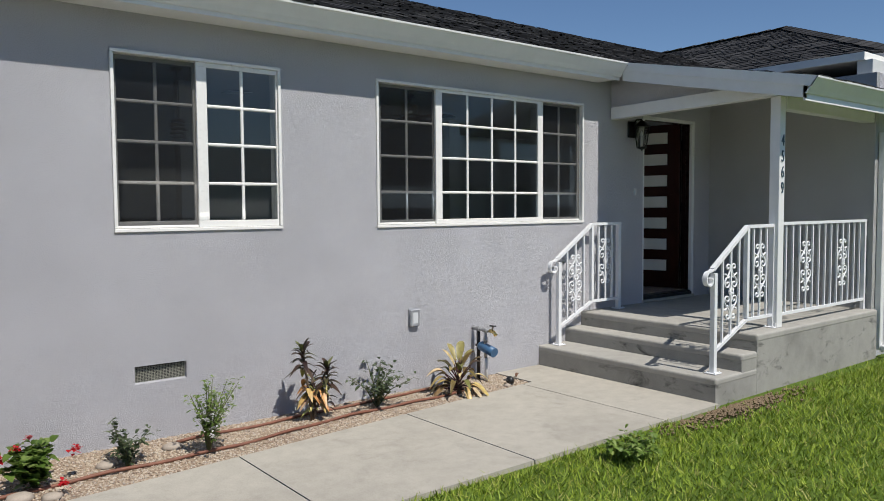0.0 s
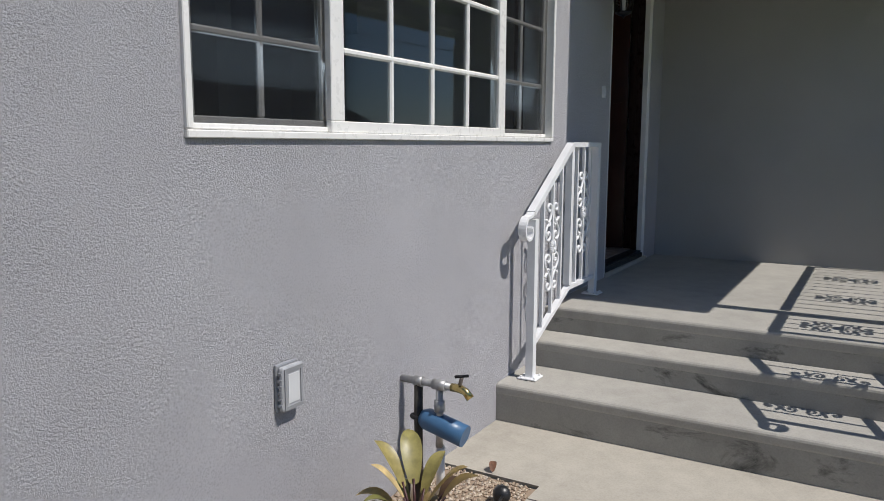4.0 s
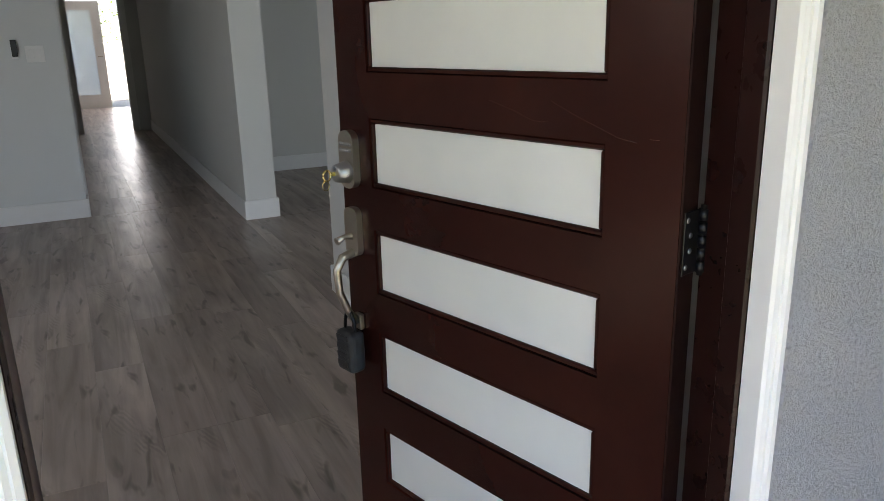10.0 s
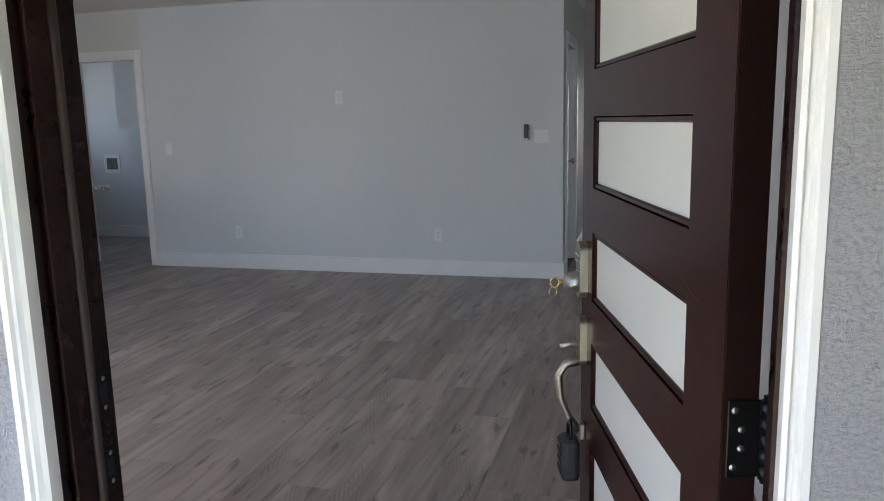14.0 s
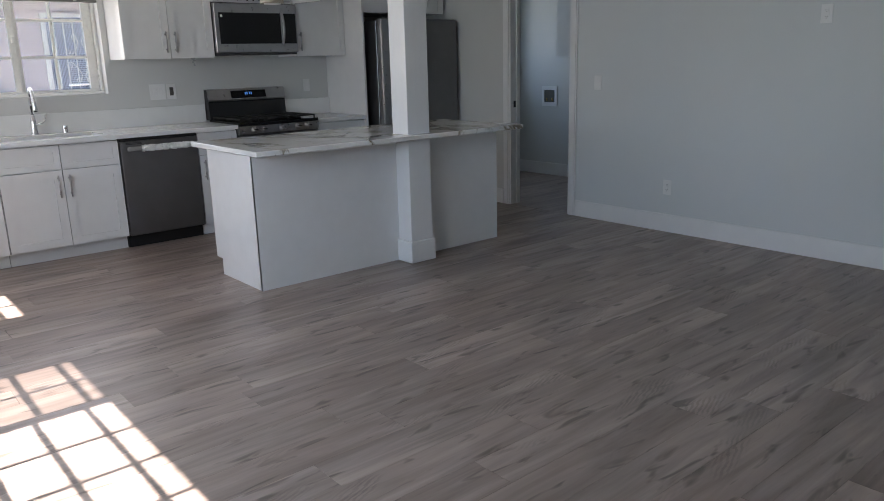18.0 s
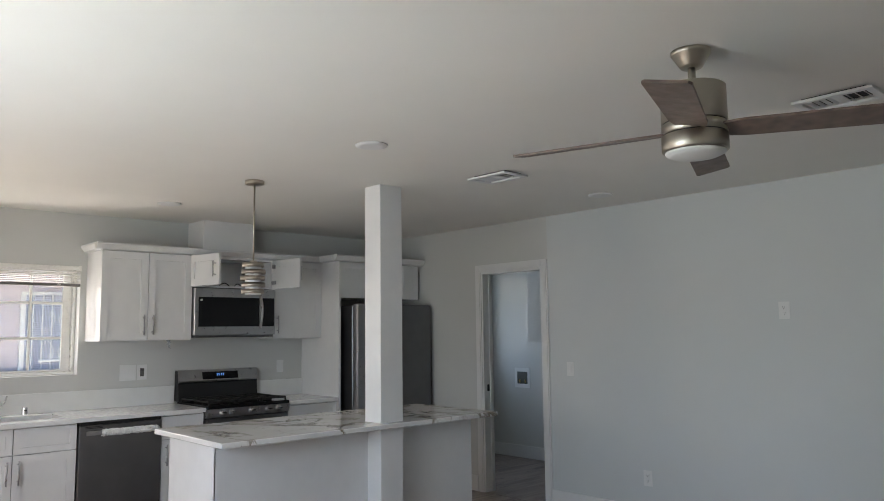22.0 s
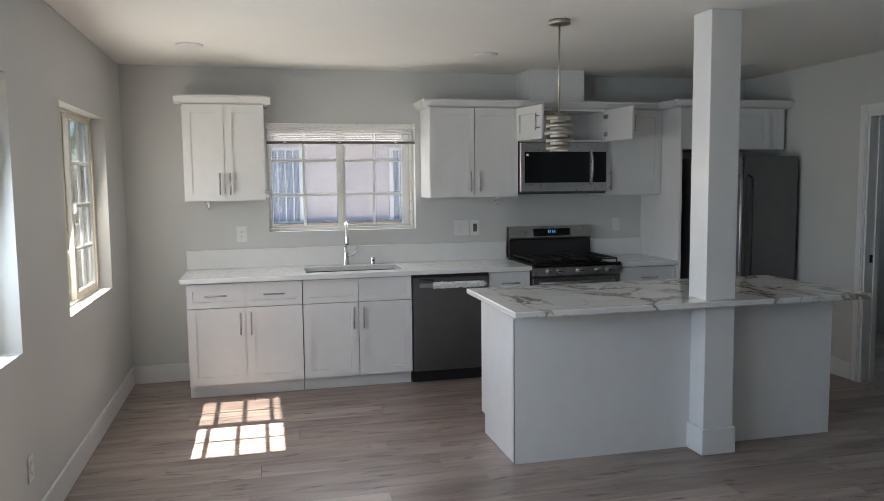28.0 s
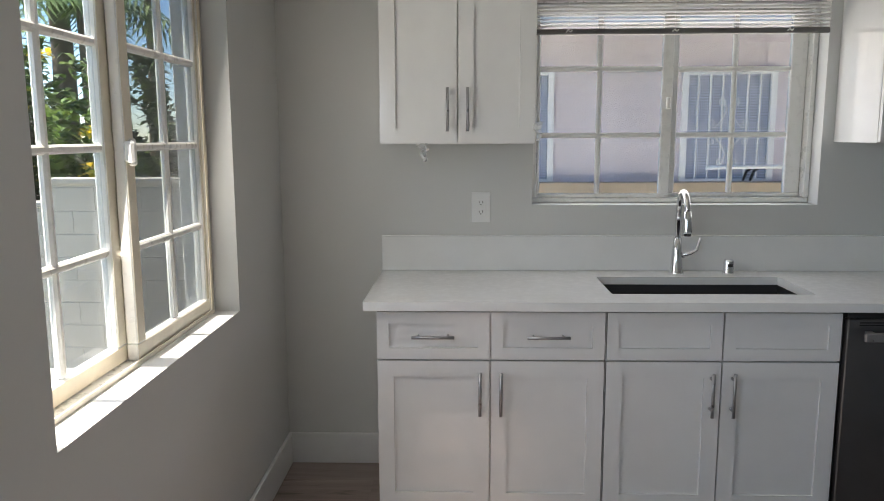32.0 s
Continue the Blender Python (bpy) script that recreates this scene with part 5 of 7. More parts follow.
for a0, a1, b1 in ((0.0285, 0.060, 0.0295), (0.984, 1.0095, 0.0555)):
    part("return", box(a0, a1, 0.0205 if b1 < 0.04 else 0.0305, b1, -0.076, 1.9605), M_TRIM, fc2)
bell = thing("doorbell", "white plastic doorbell button on the stucco", "doorbell", pose(-0.118, -0.0005, 1.135))
part("housing", rounded_plate(0.0125, 0.038, 0.018, 0.011), M_PLATE, bell).matrix_basis = pose(0, 0, 0, 0, 0, 180)
part("button", rounded_plate(0.006, 0.022, 0.004, 0.006), M_BASE, bell).matrix_basis = pose(0, -0.018, 0.0, 0, 0, 180)
lt = thing("porch_lantern", "black metal wall lantern with clear glass beside the door", "wall lamp", pose(-0.178, 0, 1.74))
part("back_plate", box(-0.070, 0.070, -0.022, -0.0005, -0.03, 0.14, 0.005), M_GUN, lt)
part("arm", tube(((0, -0.02, 0.10), (0, -0.07, 0.155), (0, -0.135, 0.15)), 0.010, 8), M_GUN, lt)
part("roof", lathe(((0.092, 0.075), (0.088, 0.084), (0.055, 0.112), (0.032, 0.132), (0.010, 0.142), (0.0, 0.165)), 6, (0, -0.135, 0)), M_GUN, lt)
part("glass", lathe(((0.048, -0.135), (0.078, 0.072)), 6, (0, -0.135, 0)), glass("lantern_glass", (0.8, 0.8, 0.78)), lt)
part("base", lathe(((0.0, -0.180), (0.013, -0.162), (0.052, -0.148), (0.052, -0.136)), 6, (0, -0.135, 0)), M_GUN, lt)
part("candle", tube(((0, -0.135, -0.13), (0, -0.135, -0.03)), 0.011, 10), M_VINYL, lt, "white candle sleeve")
part("bulb", lathe(((0.006, -0.03), (0.016, -0.008), (0.012, 0.014), (0.0, 0.034)), 12, (0, -0.135, 0)), M_LENS, lt, "clear bulb, off")
for k in range(6):
    a = math.pi * k / 3
    part("bar", tube(((0.049 * math.cos(a), -0.135 + 0.049 * math.sin(a), -0.14), (0.080 * math.cos(a), -0.135 + 0.080 * math.sin(a), 0.078)), 0.0045, 5), M_GUN, lt)

# ---------------- porch rails ----------------
def spiral(cx, cz, r0, r1, a0, a1, n):
    return [(cx + (r0 + (r1 - r0) * k / n) * math.cos(a0 + (a1 - a0) * k / n), cz + (r0 + (r1 - r0) * k / n) * math.sin(a0 + (a1 - a0) * k / n)) for k in range(n + 1)]


def scroll_mesh(x, z):
    """A cast scroll panel about a baluster: four S-scrolls with curled ends, leaf tips and a fluted shell in the middle."""
    bm = bmesh.new()
    for sx in (-1, 1):
        for sz in (-1, 1):
            def put(path, r, radii=None):
                add_tube(bm, [(x + sx * u * 1.15, 0.0, z + sz * v) for u, v in path], r, 6, radii=radii)
            top = spiral(0.037, 0.200, 0.028, 0.007, math.pi, -math.pi * 0.95, 14)
            mid = spiral(0.043, 0.064, 0.036, 0.007, math.pi * 0.12, -math.pi * 2.0, 18)
            stem = [(0.010, 0.176), (0.020, 0.152), (0.038, 0.130), (0.058, 0.110), (0.074, 0.090)]
            put(top[::-1] + stem + mid, 0.0078)
            put([(0.036, 0.132), (0.052, 0.133), (0.066, 0.144), (0.078, 0.146), (0.082, 0.138)], 0.006, (0.004, 0.008, 0.009, 0.007, 0.003))
            put([(0.050, 0.117), (0.034, 0.112), (0.022, 0.120), (0.016, 0.128)], 0.005, (0.004, 0.007, 0.007, 0.003))
    for sx in (-1, 1):
        for k in range(-3, 4):
            a = 0.30 * k
            add_tube(bm, [(x + sx * 0.006, -0.008, z), (x + sx * 0.022 * math.cos(a), -0.014, z + 0.030 * math.sin(a)), (x + sx * 0.036 * math.cos(a), -0.006, z + 0.044 * math.sin(a))], 0.005, 5, radii=(0.004, 0.006, 0.004))
    add_box(bm, x - 0.022, x + 0.022, -0.006, 0.008, z - 0.022, z + 0.022, 0.004)
    return bm


def curl_strip(path, w, t):
    """A flat bar bent along a path of x, z points in the rail's plane."""
    bm = bmesh.new()
    rings = []
    for k, (x, z) in enumerate(path):
        (ax, az), (bx, bz) = path[max(k - 1, 0)], path[min(k + 1, len(path) - 1)]
        d = Vector((bx - ax, 0, bz - az)).normalized()
        u = Vector((-d.z, 0, d.x)) * t / 2
        rings.append([bm.verts.new(Vector((x, s * w / 2, z)) + u * q) for s, q in ((-1, -1), (-1, 1), (1, 1), (1, -1))])
    for a, b in zip(rings, rings[1:]):
        for k in range(4):
            bm.faces.new((a[k], a[(k + 1) % 4], b[(k + 1) % 4], b[k]))
    bm.faces.new(rings[0][::-1]), bm.faces.new(rings[-1])
    bmesh.ops.recalc_face_normals(bm, faces=bm.faces)
    return bm


def bar_between(x0, z0, x1, z1, w, h, y=0.0):
    """A square bar in the rail's plane from one point to another."""
    d = Vector((x1 - x0, 0, z1 - z0)).normalized()
    u = Vector((-d.z, 0, d.x))
    bm = bmesh.new()
    rings = []
    for x, z in ((x0, z0), (x1, z1)):
        rings.append([bm.verts.new(Vector((x, y, z)) + u * a * h / 2 + Vector((0, b * w / 2, 0))) for a, b in ((-1, -1), (1, -1), (1, 1), (-1, 1))])
    a, b = rings
    for k in range(4):
        bm.faces.new((a[k], a[(k + 1) % 4], b[(k + 1) % 4], b[k]))
    bm.faces.new(a[::-1]), bm.faces.new(b)
    bmesh.ops.recalc_face_normals(bm, faces=bm.faces)
    return bm


def stair_rail(y, label):
    r = thing("stair_rail", label, "railing", pose(-1.425, y, -0.355), "porch railings")
    P, Kx, E = 0.0, 0.480, 0.900           # foot post, bend, end post
    zt, zp = 1.173, 0.277                   # top of the level part, porch floor
    part("post", box(-0.02, 0.02, -0.02, 0.02, 0.008, 0.80), M_IRON, r)
    part("post", box(Kx - 0.018, Kx + 0.018, -0.018, 0.018, 0.40, zt - 0.02), M_IRON, r)
    part("post", box(E - 0.02, E + 0.02, -0.02, 0.02, zp + 0.008, zt - 0.02), M_IRON, r)
    for x, z in ((P, 0.0), (E, zp)):
        fp_ = part("foot_plate", box(x - 0.05, x + 0.05, -0.05, 0.05, z + 0.0005, z + 0.0085, 0.002), M_IRON, r)
        for bx, by in ((-0.035, -0.035), (0.035, -0.035), (0.035, 0.035), (-0.035, 0.035)):
            part("bolt", lathe(((0.007, 0), (0.007, 0.006), (0.003, 0.009), (0, 0.009)), 8, (x + bx, by, z + 0.0085)), M_IRON, fp_)
    part("top_rail", bar_between(-0.025, 0.832, Kx + 0.004, zt - 0.013, 0.040, 0.026), M_IRON, r)
    part("top_rail", box(Kx, E + 0.025, -0.020, 0.020, zt - 0.026, zt), M_IRON, r)
    part("bottom_rail", bar_between(0.0, 0.17, Kx, 0.385, 0.030, 0.024), M_IRON, r)
    part("bottom_rail", box(Kx, E, -0.015, 0.015, 0.373, 0.397), M_IRON, r)
    cur = [(-0.020, 0.836), (-0.055, 0.818)] + spiral(-0.070, 0.750, 0.068, 0.022, math.pi * 0.62, math.pi * 2.25, 22)
    part("end_scroll", curl_strip(cur, 0.040, 0.012), M_IRON, r)
    for k in range(1, 4):
        x = Kx * k / 4
        zb, ztp = 0.17 + 0.215 * k / 4, 0.84 + 0.31 * k / 4
        part("baluster", box(x - 0.008, x + 0.008, -0.008, 0.008, zb, ztp), M_IRON, r)
        if k == 2:
            part("scroll_panel", scroll_mesh(x, (zb + ztp) / 2), M_IRON, r)
    for k in range(1, 4):
        x = Kx + (E - Kx) * k / 4
        part("baluster", box(x - 0.008, x + 0.008, -0.008, 0.008, 0.39, zt - 0.02), M_IRON, r)
        if k == 2:
            part("scroll_panel", scroll_mesh(x, (0.39 + zt) / 2), M_IRON, r)
    return r


sr = stair_rail(-0.112, "white painted iron stair rail with scroll panels")
copy_thing(sr, pose(-1.425, -1.765, -0.355))
prl = thing("porch_rail", "white painted iron porch rail with two scroll panels", "railing", pose(-0.43, -1.77, PF), "porch railings")
L = 1.725
part("top_rail", box(-0.0, L, -0.02, 0.02, 0.885, 0.91), M_IRON, prl)
part("bottom_rail", box(0, L, -0.015, 0.015, 0.09, 0.114), M_IRON, prl)
part("post", box(L - 0.035, L - 0.001, -0.018, 0.018, 0.001, 0.885), M_IRON, prl)
for k in range(1, 14):
    x = L * k / 14
    part("baluster", box(x - 0.008, x + 0.008, -0.008, 0.008, 0.112, 0.887), M_IRON, prl)
    if k in (4, 10):
        part("scroll_panel", scroll_mesh(x, 0.50), M_IRON, prl)
for z in (0.15, 0.75):
    part("wall_bracket", box(L - 0.002, L + 0.02, -0.012, 0.012, z, z + 0.03), M_IRON, prl)

# ---------------- post, beams, eaves, roof ----------------
struct("porch_beam", prism(((-1.86, 1.914), (-0.012, 1.882), (-0.012, 2.000), (-1.86, 2.032)), "x", -0.535, -0.445), M_TRIM, "white painted porch beam", "beam")
struct("porch_front_beam", box(-0.444, 1.316, -1.83, -1.73, 1.80, 1.92, 0.004), M_TRIM, "white painted porch beam", "beam")
post = thing("porch_post", "white painted porch post with dark house numbers", "post", pose(-0.49, -1.775, PF))
part("shaft", box(-0.045, 0.045, -0.045, 0.045, 0, 1.985, 0.004), M_TRIM, post)
for fx, fy in ((-0.0455, 0), (0.0455, 0)):
    part("base_bracket", box(fx - 0.004 if fx < 0 else fx - 0.0005, fx + 0.0005 if fx < 0 else fx + 0.004, -0.035, 0.035, 0.001, 0.045, 0.001), M_TRIM, post)
M_NUM = plain("dark_blue_metal", (0.03, 0.06, 0.09), 0.4)
for k, ch in enumerate("4569"):
    cu = bpy.data.curves.new("house_number", "FONT")
    cu.body, cu.size, cu.extrude, cu.align_x = ch, 0.138, 0.003, "CENTER"
    tmp = bpy.data.objects.new("tmp", cu)
    me = bpy.data.meshes.new_from_object(tmp)
    bpy.data.objects.remove(tmp)
    nb = bmesh.new()
    nb.from_mesh(me)
    nb.transform(pose(0, -0.049, 1.565 - 0.135 * k, 90, 0, 0) @ Matrix.Diagonal((0.72, 1.0, 1.0, 1.0)))
    part("number", nb, M_NUM, post)

# Grey paint with the eave's bluish shade put into its colour.
M_GREYF = plain("shaded_fascia_paint", (0.36, 0.38, 0.42), 0.5, vary=0.04)
M_SHING = plain("dark_shingle", (0.035, 0.035, 0.037), 0.95, vary=0.35, scale=14, bump=0.5, bscale=120)


def shingle_mat():
    n = Nodes("asphalt_shingle", 0.95, spec=0.2)
    r = n.island()
    c = n.ramp(r, (0.0, (0.020, 0.020, 0.022)), (0.5, (0.038, 0.038, 0.040)), (1.0, (0.065, 0.064, 0.064)))
    n.set("Base Color", n.mix(1.0, c, n.grey(n.noise(220, 2), 0.3, 0.7, 0.7, 1.3), "MULTIPLY"))
    n.bump(n.noise(240, 2), 0.5, 0.002)
    return n.mat


M_TAB = shingle_mat()


def roof(name, a, b, c, d, label, rows, tab=0.22, cut=None):
    """A roof plane from the eave a-b up to c-d: a deck and courses of shingle tabs joined in one mesh."""
    a, b, c, d = (Vector(p) for p in (a, b, c, d))
    bm = bmesh.new()
    lo = [bm.verts.new(p) for p in (a, b, c, d)]
    hi = [bm.verts.new(p + Vector((0, 0, 0.02))) for p in (a, b, c, d)]
    bm.faces.new(lo[::-1]), bm.faces.new(hi)
    for k in range(4):
        bm.faces.new((lo[k], lo[(k + 1) % 4], hi[(k + 1) % 4], hi[k]))
    bmesh.ops.recalc_face_normals(bm, faces=bm.faces)
    s = struct(name, bm, M_SHING, label, "roof")
    verts, faces = [], []
    nrm = (b - a).cross(d - a).normalized()
    rnd = random.Random(len(name) * 7 + rows)
    for j in range(rows):
        f0, f1 = j / rows, min(1.0, (j + 1.15) / rows)
        l0, r0, l1, r1 = a.lerp(d, f0), b.lerp(c, f0), a.lerp(d, f1), b.lerp(c, f1)
        n = max(1, int((r0 - l0).length / tab))
        cuts = [0.0] + sorted((k + rnd.uniform(-0.3, 0.3)) / n for k in range(1, n)) + [1.0]
        for u0, u1 in zip(cuts, cuts[1:]):
            h = rnd.choice((0.028, 0.034, 0.038))
            i = len(verts)
            drop = (l0 - l1).normalized() * rnd.uniform(0, 0.012)
            p = [l0.lerp(r0, u0) + drop, l0.lerp(r0, u1 - 0.004) + drop, l1.lerp(r1, u1 - 0.004), l1.lerp(r1, u0)]
            verts += [p[0] + nrm * 0.020, p[1] + nrm * 0.020, p[0] + nrm * h, p[1] + nrm * h, p[2] + nrm * 0.023, p[3] + nrm * 0.023]
            faces += [(i, i + 1, i + 3, i + 2), (i + 2, i + 3, i + 4, i + 5)]
    me = bpy.data.meshes.new("shingles")
    me.from_pydata(verts, [], faces)
    me.materials.append(M_TAB)
    sh = new("shingles", me)
    sh.parent = s
    tagged(sh, "courses of dark grey shingles", kind="stuff")
    return s


roof("roof_main", (-6.75, -0.345, 2.375), (5.4, -0.345, 2.375), (5.4, 2.9, 3.62), (-6.75, 2.9, 3.62), "dark grey composition shingle roof", 24)
roof_b = bmesh.new()
roof_b.faces.new([roof_b.verts.new(p) for p in ((-6.75, 2.9, 3.62), (5.4, 2.9, 3.62), (5.4, 17.5, 2.46), (-6.75, 17.5, 2.46))])
bmesh.ops.solidify(roof_b, geom=roof_b.faces[:], thickness=0.03)
struct("roof_back", roof_b, M_SHING, "dark grey roof slope towards the back garden", "roof")
roof("roof_porch", (-0.685, -2.20, 1.982), (6.2, -2.20, 1.982), (6.2, -0.30, 2.375), (-0.685, -0.30, 2.375), "dark grey shingle roof over the porch", 13)
roof("roof_wing_side", (3.0, 8.0, 2.80), (3.0, -1.35, 2.80), (5.69, 1.32, 3.93), (5.30, 8.0, 3.77), "dark grey hip roof side of the wing", 26)
roof("roof_wing", (3.0, -1.35, 2.80), (10.5, -1.35, 2.80), (8.0, 1.32, 3.93), (5.69, 1.32, 3.93), "dark grey hip roof of the wing", 24)
struct("fascia_wing_side", box(3.02, 3.045, -1.33, 8.0, 2.60, 2.80), M_GREYF, "grey painted fascia of the wing roof", "fascia")
struct("fascia_wing", box(3.045, 10.5, -1.33, -1.305, 2.60, 2.80), M_GREYF, "grey painted fascia of the wing roof", "fascia")
struct("soffit_wing", box(3.046, 10.4, -1.304, 2.0, 2.62, 2.64), M_GREYF, "grey painted soffit of the wing roof", "soffit")
struct("wall_wing_upper", box(3.45, 10.0, -0.9, 2.0, 2.53, 2.619), M_STUCCO, "grey stucco wall under the wing roof", "wall")
caps = []
for p0, p1, n_c in (((3.0, -1.35, 2.80), (5.69, 1.32, 3.93), 18), ((5.69, 1.32, 3.93), (5.30, 8.0, 3.77), 24)):
    p0, p1 = Vector(p0), Vector(p1)
    d_ = (p1 - p0).normalized()
    s_ = d_.cross(Vector((0, 0, 1))).normalized() * 0.13
    for k in range(n_c):
        a_, b_ = p0.lerp(p1, k / n_c), p0.lerp(p1, (k + 1.2) / n_c)
        up_, lo_ = Vector((0, 0, 0.062)), Vector((0, 0, 0.045))
        caps.append(([a_ - s_ + Vector((0, 0, 0.02)), a_ + up_, a_ + s_ + Vector((0, 0, 0.02)), b_ - s_ + Vector((0, 0, 0.005)), b_ + lo_, b_ + s_ + Vector((0, 0, 0.005)), a_ - s_ - Vector((0, 0, 0.01)), a_ + s_ - Vector((0, 0, 0.01))], [(0, 1, 4, 3), (1, 2, 5, 4), (0, 6, 7, 2, 1)]))
cv, cf = [], []
for vs_, fs_ in caps:
    i_ = len(cv)
    cv += vs_
    cf += [tuple(q + i_ for q in f_) for f_ in fs_]
cme = bpy.data.meshes.new("ridge_caps")
cme.from_pydata(cv, [], cf)
cme.materials.append(M_TAB)
rc_ = new("ridge_caps", cme)
rc_.parent = bpy.data.objects["roof_wing_side"]
tagged(rc_, "overlapping ridge cap shingles", kind="stuff")
struct("fascia", box(-6.75, -0.70, -0.252, -0.234, 2.232, 2.378), M_TRIM, "white painted fascia board", "fascia")
struct("soffit", box(-6.75, -0.72, -0.233, -0.001, 2.240, 2.256), M_TRIM, "white painted soffit", "soffit")
gut = ((-0.254, 2.262), (-0.272, 2.266), (-0.292, 2.300), (-0.318, 2.332), (-0.344, 2.368), (-0.358, 2.378), (-0.360, 2.392), (-0.348, 2.392), (-0.338, 2.372), (-0.312, 2.338), (-0.284, 2.306), (-0.266, 2.276), (-0.254, 2.274))
struct("gutter", prism(gut, "x", -6.8, -0.70), M_TRIM, "white metal rain gutter along the eave", "gutter")
struct("fascia_porch_side", prism(((-2.107, 1.842), (-0.29, 2.222), (-0.29, 2.372), (-2.107, 1.985)), "x", -0.700, -0.678), M_TRIM, "white sloping fascia of the porch roof", "fascia")
struct("gutter_porch_side", prism(((-2.165, 1.925), (-0.361, 2.305), (-0.361, 2.388), (-2.213, 2.004)), "x", -0.716, -0.701), M_TRIM, "white metal edge trim of the porch roof", "gutter")
struct("fascia_porch", box(-0.700, 6.2, -2.107, -2.089, 1.822, 1.985), M_TRIM, "white painted porch fascia", "fascia")
struct("gutter_porch", prism([(u - 1.855, v - 0.388) for u, v in gut], "x", -0.716, 6.2), M_TRIM, "white metal rain gutter of the porch roof", "gutter")
struct("porch_soffit", prism(((-2.088, 1.94), (-0.29, 2.325), (-0.29, 2.335), (-2.088, 1.95)), "x", -0.677, 5.2), M_TRIM, "white boarded porch ceiling", "soffit")
struct("porch_gable", prism(((-1.6, 2.029), (-0.003, 2.003), (-0.003, 2.37), (-0.30, 2.32), (-1.6, 2.052)), "x", -0.515, -0.465), M_STUCCO, "grey infill above the porch beam", "wall")
dsp = thing("downspout", "white metal downspout at the wing corner", "downspout", pose(1.42, -1.875, GND))
part("pipe", box(-0.035, 0.035, -0.03, 0.03, 0.05, 2.25, 0.006), M_TRIM, dsp)
part("elbow", box(-0.035, 0.035, -0.14, -0.03, 0.03, 0.10, 0.01), M_TRIM, dsp)

# ---------------- things on the front wall ----------------
vt = thing("foundation_vent", "recessed screened foundation vent in the stucco", "vent", pose(-5.172, 0, -0.112))
# Dark sheet stands in for the unlit hole behind the mesh.
part("screen", box(-0.169, 0.169, 0.040, 0.044, -0.059, 0.059), M_SLOT, vt)
mb = bmesh.new()
for k in range(34):
    add_box(mb, -0.168 + 0.01 * k, -0.1662 + 0.01 * k, 0.026, 0.0278, -0.059, 0.059)
for k in range(12):
    add_box(mb, -0.169, 0.169, 0.0263, 0.0281, -0.058 + 0.01 * k, -0.0562 + 0.01 * k)
part("mesh", mb, plain("galvanized_mesh", (0.40, 0.40, 0.33), 0.5, 0.2), vt)
part("sill", prism(((0.001, -0.060), (0.025, -0.060), (0.025, -0.050), (0.001, -0.058)), "x", -0.169, 0.169), M_STUCCO, vt)
ob_ = thing("outdoor_outlet", "grey weatherproof outlet cover on the stucco", "outlet", pose(-3.086, 0, 0.058))
M_GREYP = plain("grey_metal_cover", (0.33, 0.34, 0.36), 0.5, 0.3)
part("base", box(-0.050, 0.050, -0.012, -0.0005, -0.078, 0.078, 0.006, 2), M_GREYP, ob_)
M_SMOKE = plain("smoky_clear_cover", (0.42, 0.43, 0.45), 0.16, vary=0.15, scale=20)
bub = part("cover", box(-0.046, 0.048, -0.036, -0.0125, -0.072, 0.072, 0.010, 3), M_SMOKE, ob_, "smoky translucent bubble cover")
part("rim", wall_mesh("x", -0.040, 0.042, -0.066, 0.066, -0.0390, -0.0362, ((-0.030, 0.032, -0.054, 0.054),)), M_GREYP, bub)
part("inset", box(-0.024, 0.026, -0.0380, -0.0361, -0.046, 0.046, 0.0), plain("pale_grey_lid", (0.58, 0.59, 0.60), 0.35), bub, "pale device behind the cover")
for k in range(6):
    part("rib", box(-0.0495, -0.0462, -0.033, -0.016, -0.055 + 0.02 * k, -0.046 + 0.02 * k, 0.001), M_GREYP, bub)
M_COPPER = plain("weathered_pipe", (0.20, 0.17, 0.15), 0.5, 0.7, vary=0.3, scale=30)
hb = thing("hose_bib", "old plumbing riser with a brass hose tap and blue valve", "tap", pose(-2.425, 0, GND))
M_GALV = plain("galvanized_pipe", (0.40, 0.40, 0.40), 0.45, 0.5, vary=0.25, scale=30)
part("riser", tube(((0, -0.078, 0.0), (0, -0.078, 0.44)), 0.017, 10), plain("blackened_pipe", (0.05, 0.045, 0.04), 0.6, 0.4, vary=0.4, scale=30), hb, "blackened iron pipe")
part("riser", tube(((0, -0.172, 0.20), (0, -0.172, 0.44)), 0.0145, 10), M_GALV, hb, "galvanized pipe")
part("riser", tube(((0.005, -0.175, 0.0), (0.005, -0.175, 0.20)), 0.016, 10), plain("white_pvc", (0.70, 0.69, 0.66), 0.4), hb, "white plastic pipe")
part("coupling", tube(((0, -0.172, 0.34), (0, -0.172, 0.385)), 0.020, 10), M_GALV, hb)
part("tee", tube(((0, -0.145, 0.446), (0, -0.20, 0.446)), 0.021, 10), M_GALV, hb)
part("elbow", tube(((0, -0.062, 0.446), (0, -0.098, 0.446)), 0.021, 10), M_GALV, hb)
part("cross_pipe", tube(((0, -0.001, 0.446), (0, -0.235, 0.446)), 0.0145, 10), M_GALV, hb)
part("tap", tube(((0, -0.225, 0.446), (0, -0.26, 0.446), (0, -0.285, 0.438), (0, -0.305, 0.415)), 0.013, 12, radii=(0.016, 0.017, 0.015, 0.017)), M_BRASS, hb, "worn brass tap")
part("tap_stem", tube(((0, -0.258, 0.45), (0, -0.268, 0.49)), 0.008, 8), M_COPPER, hb)
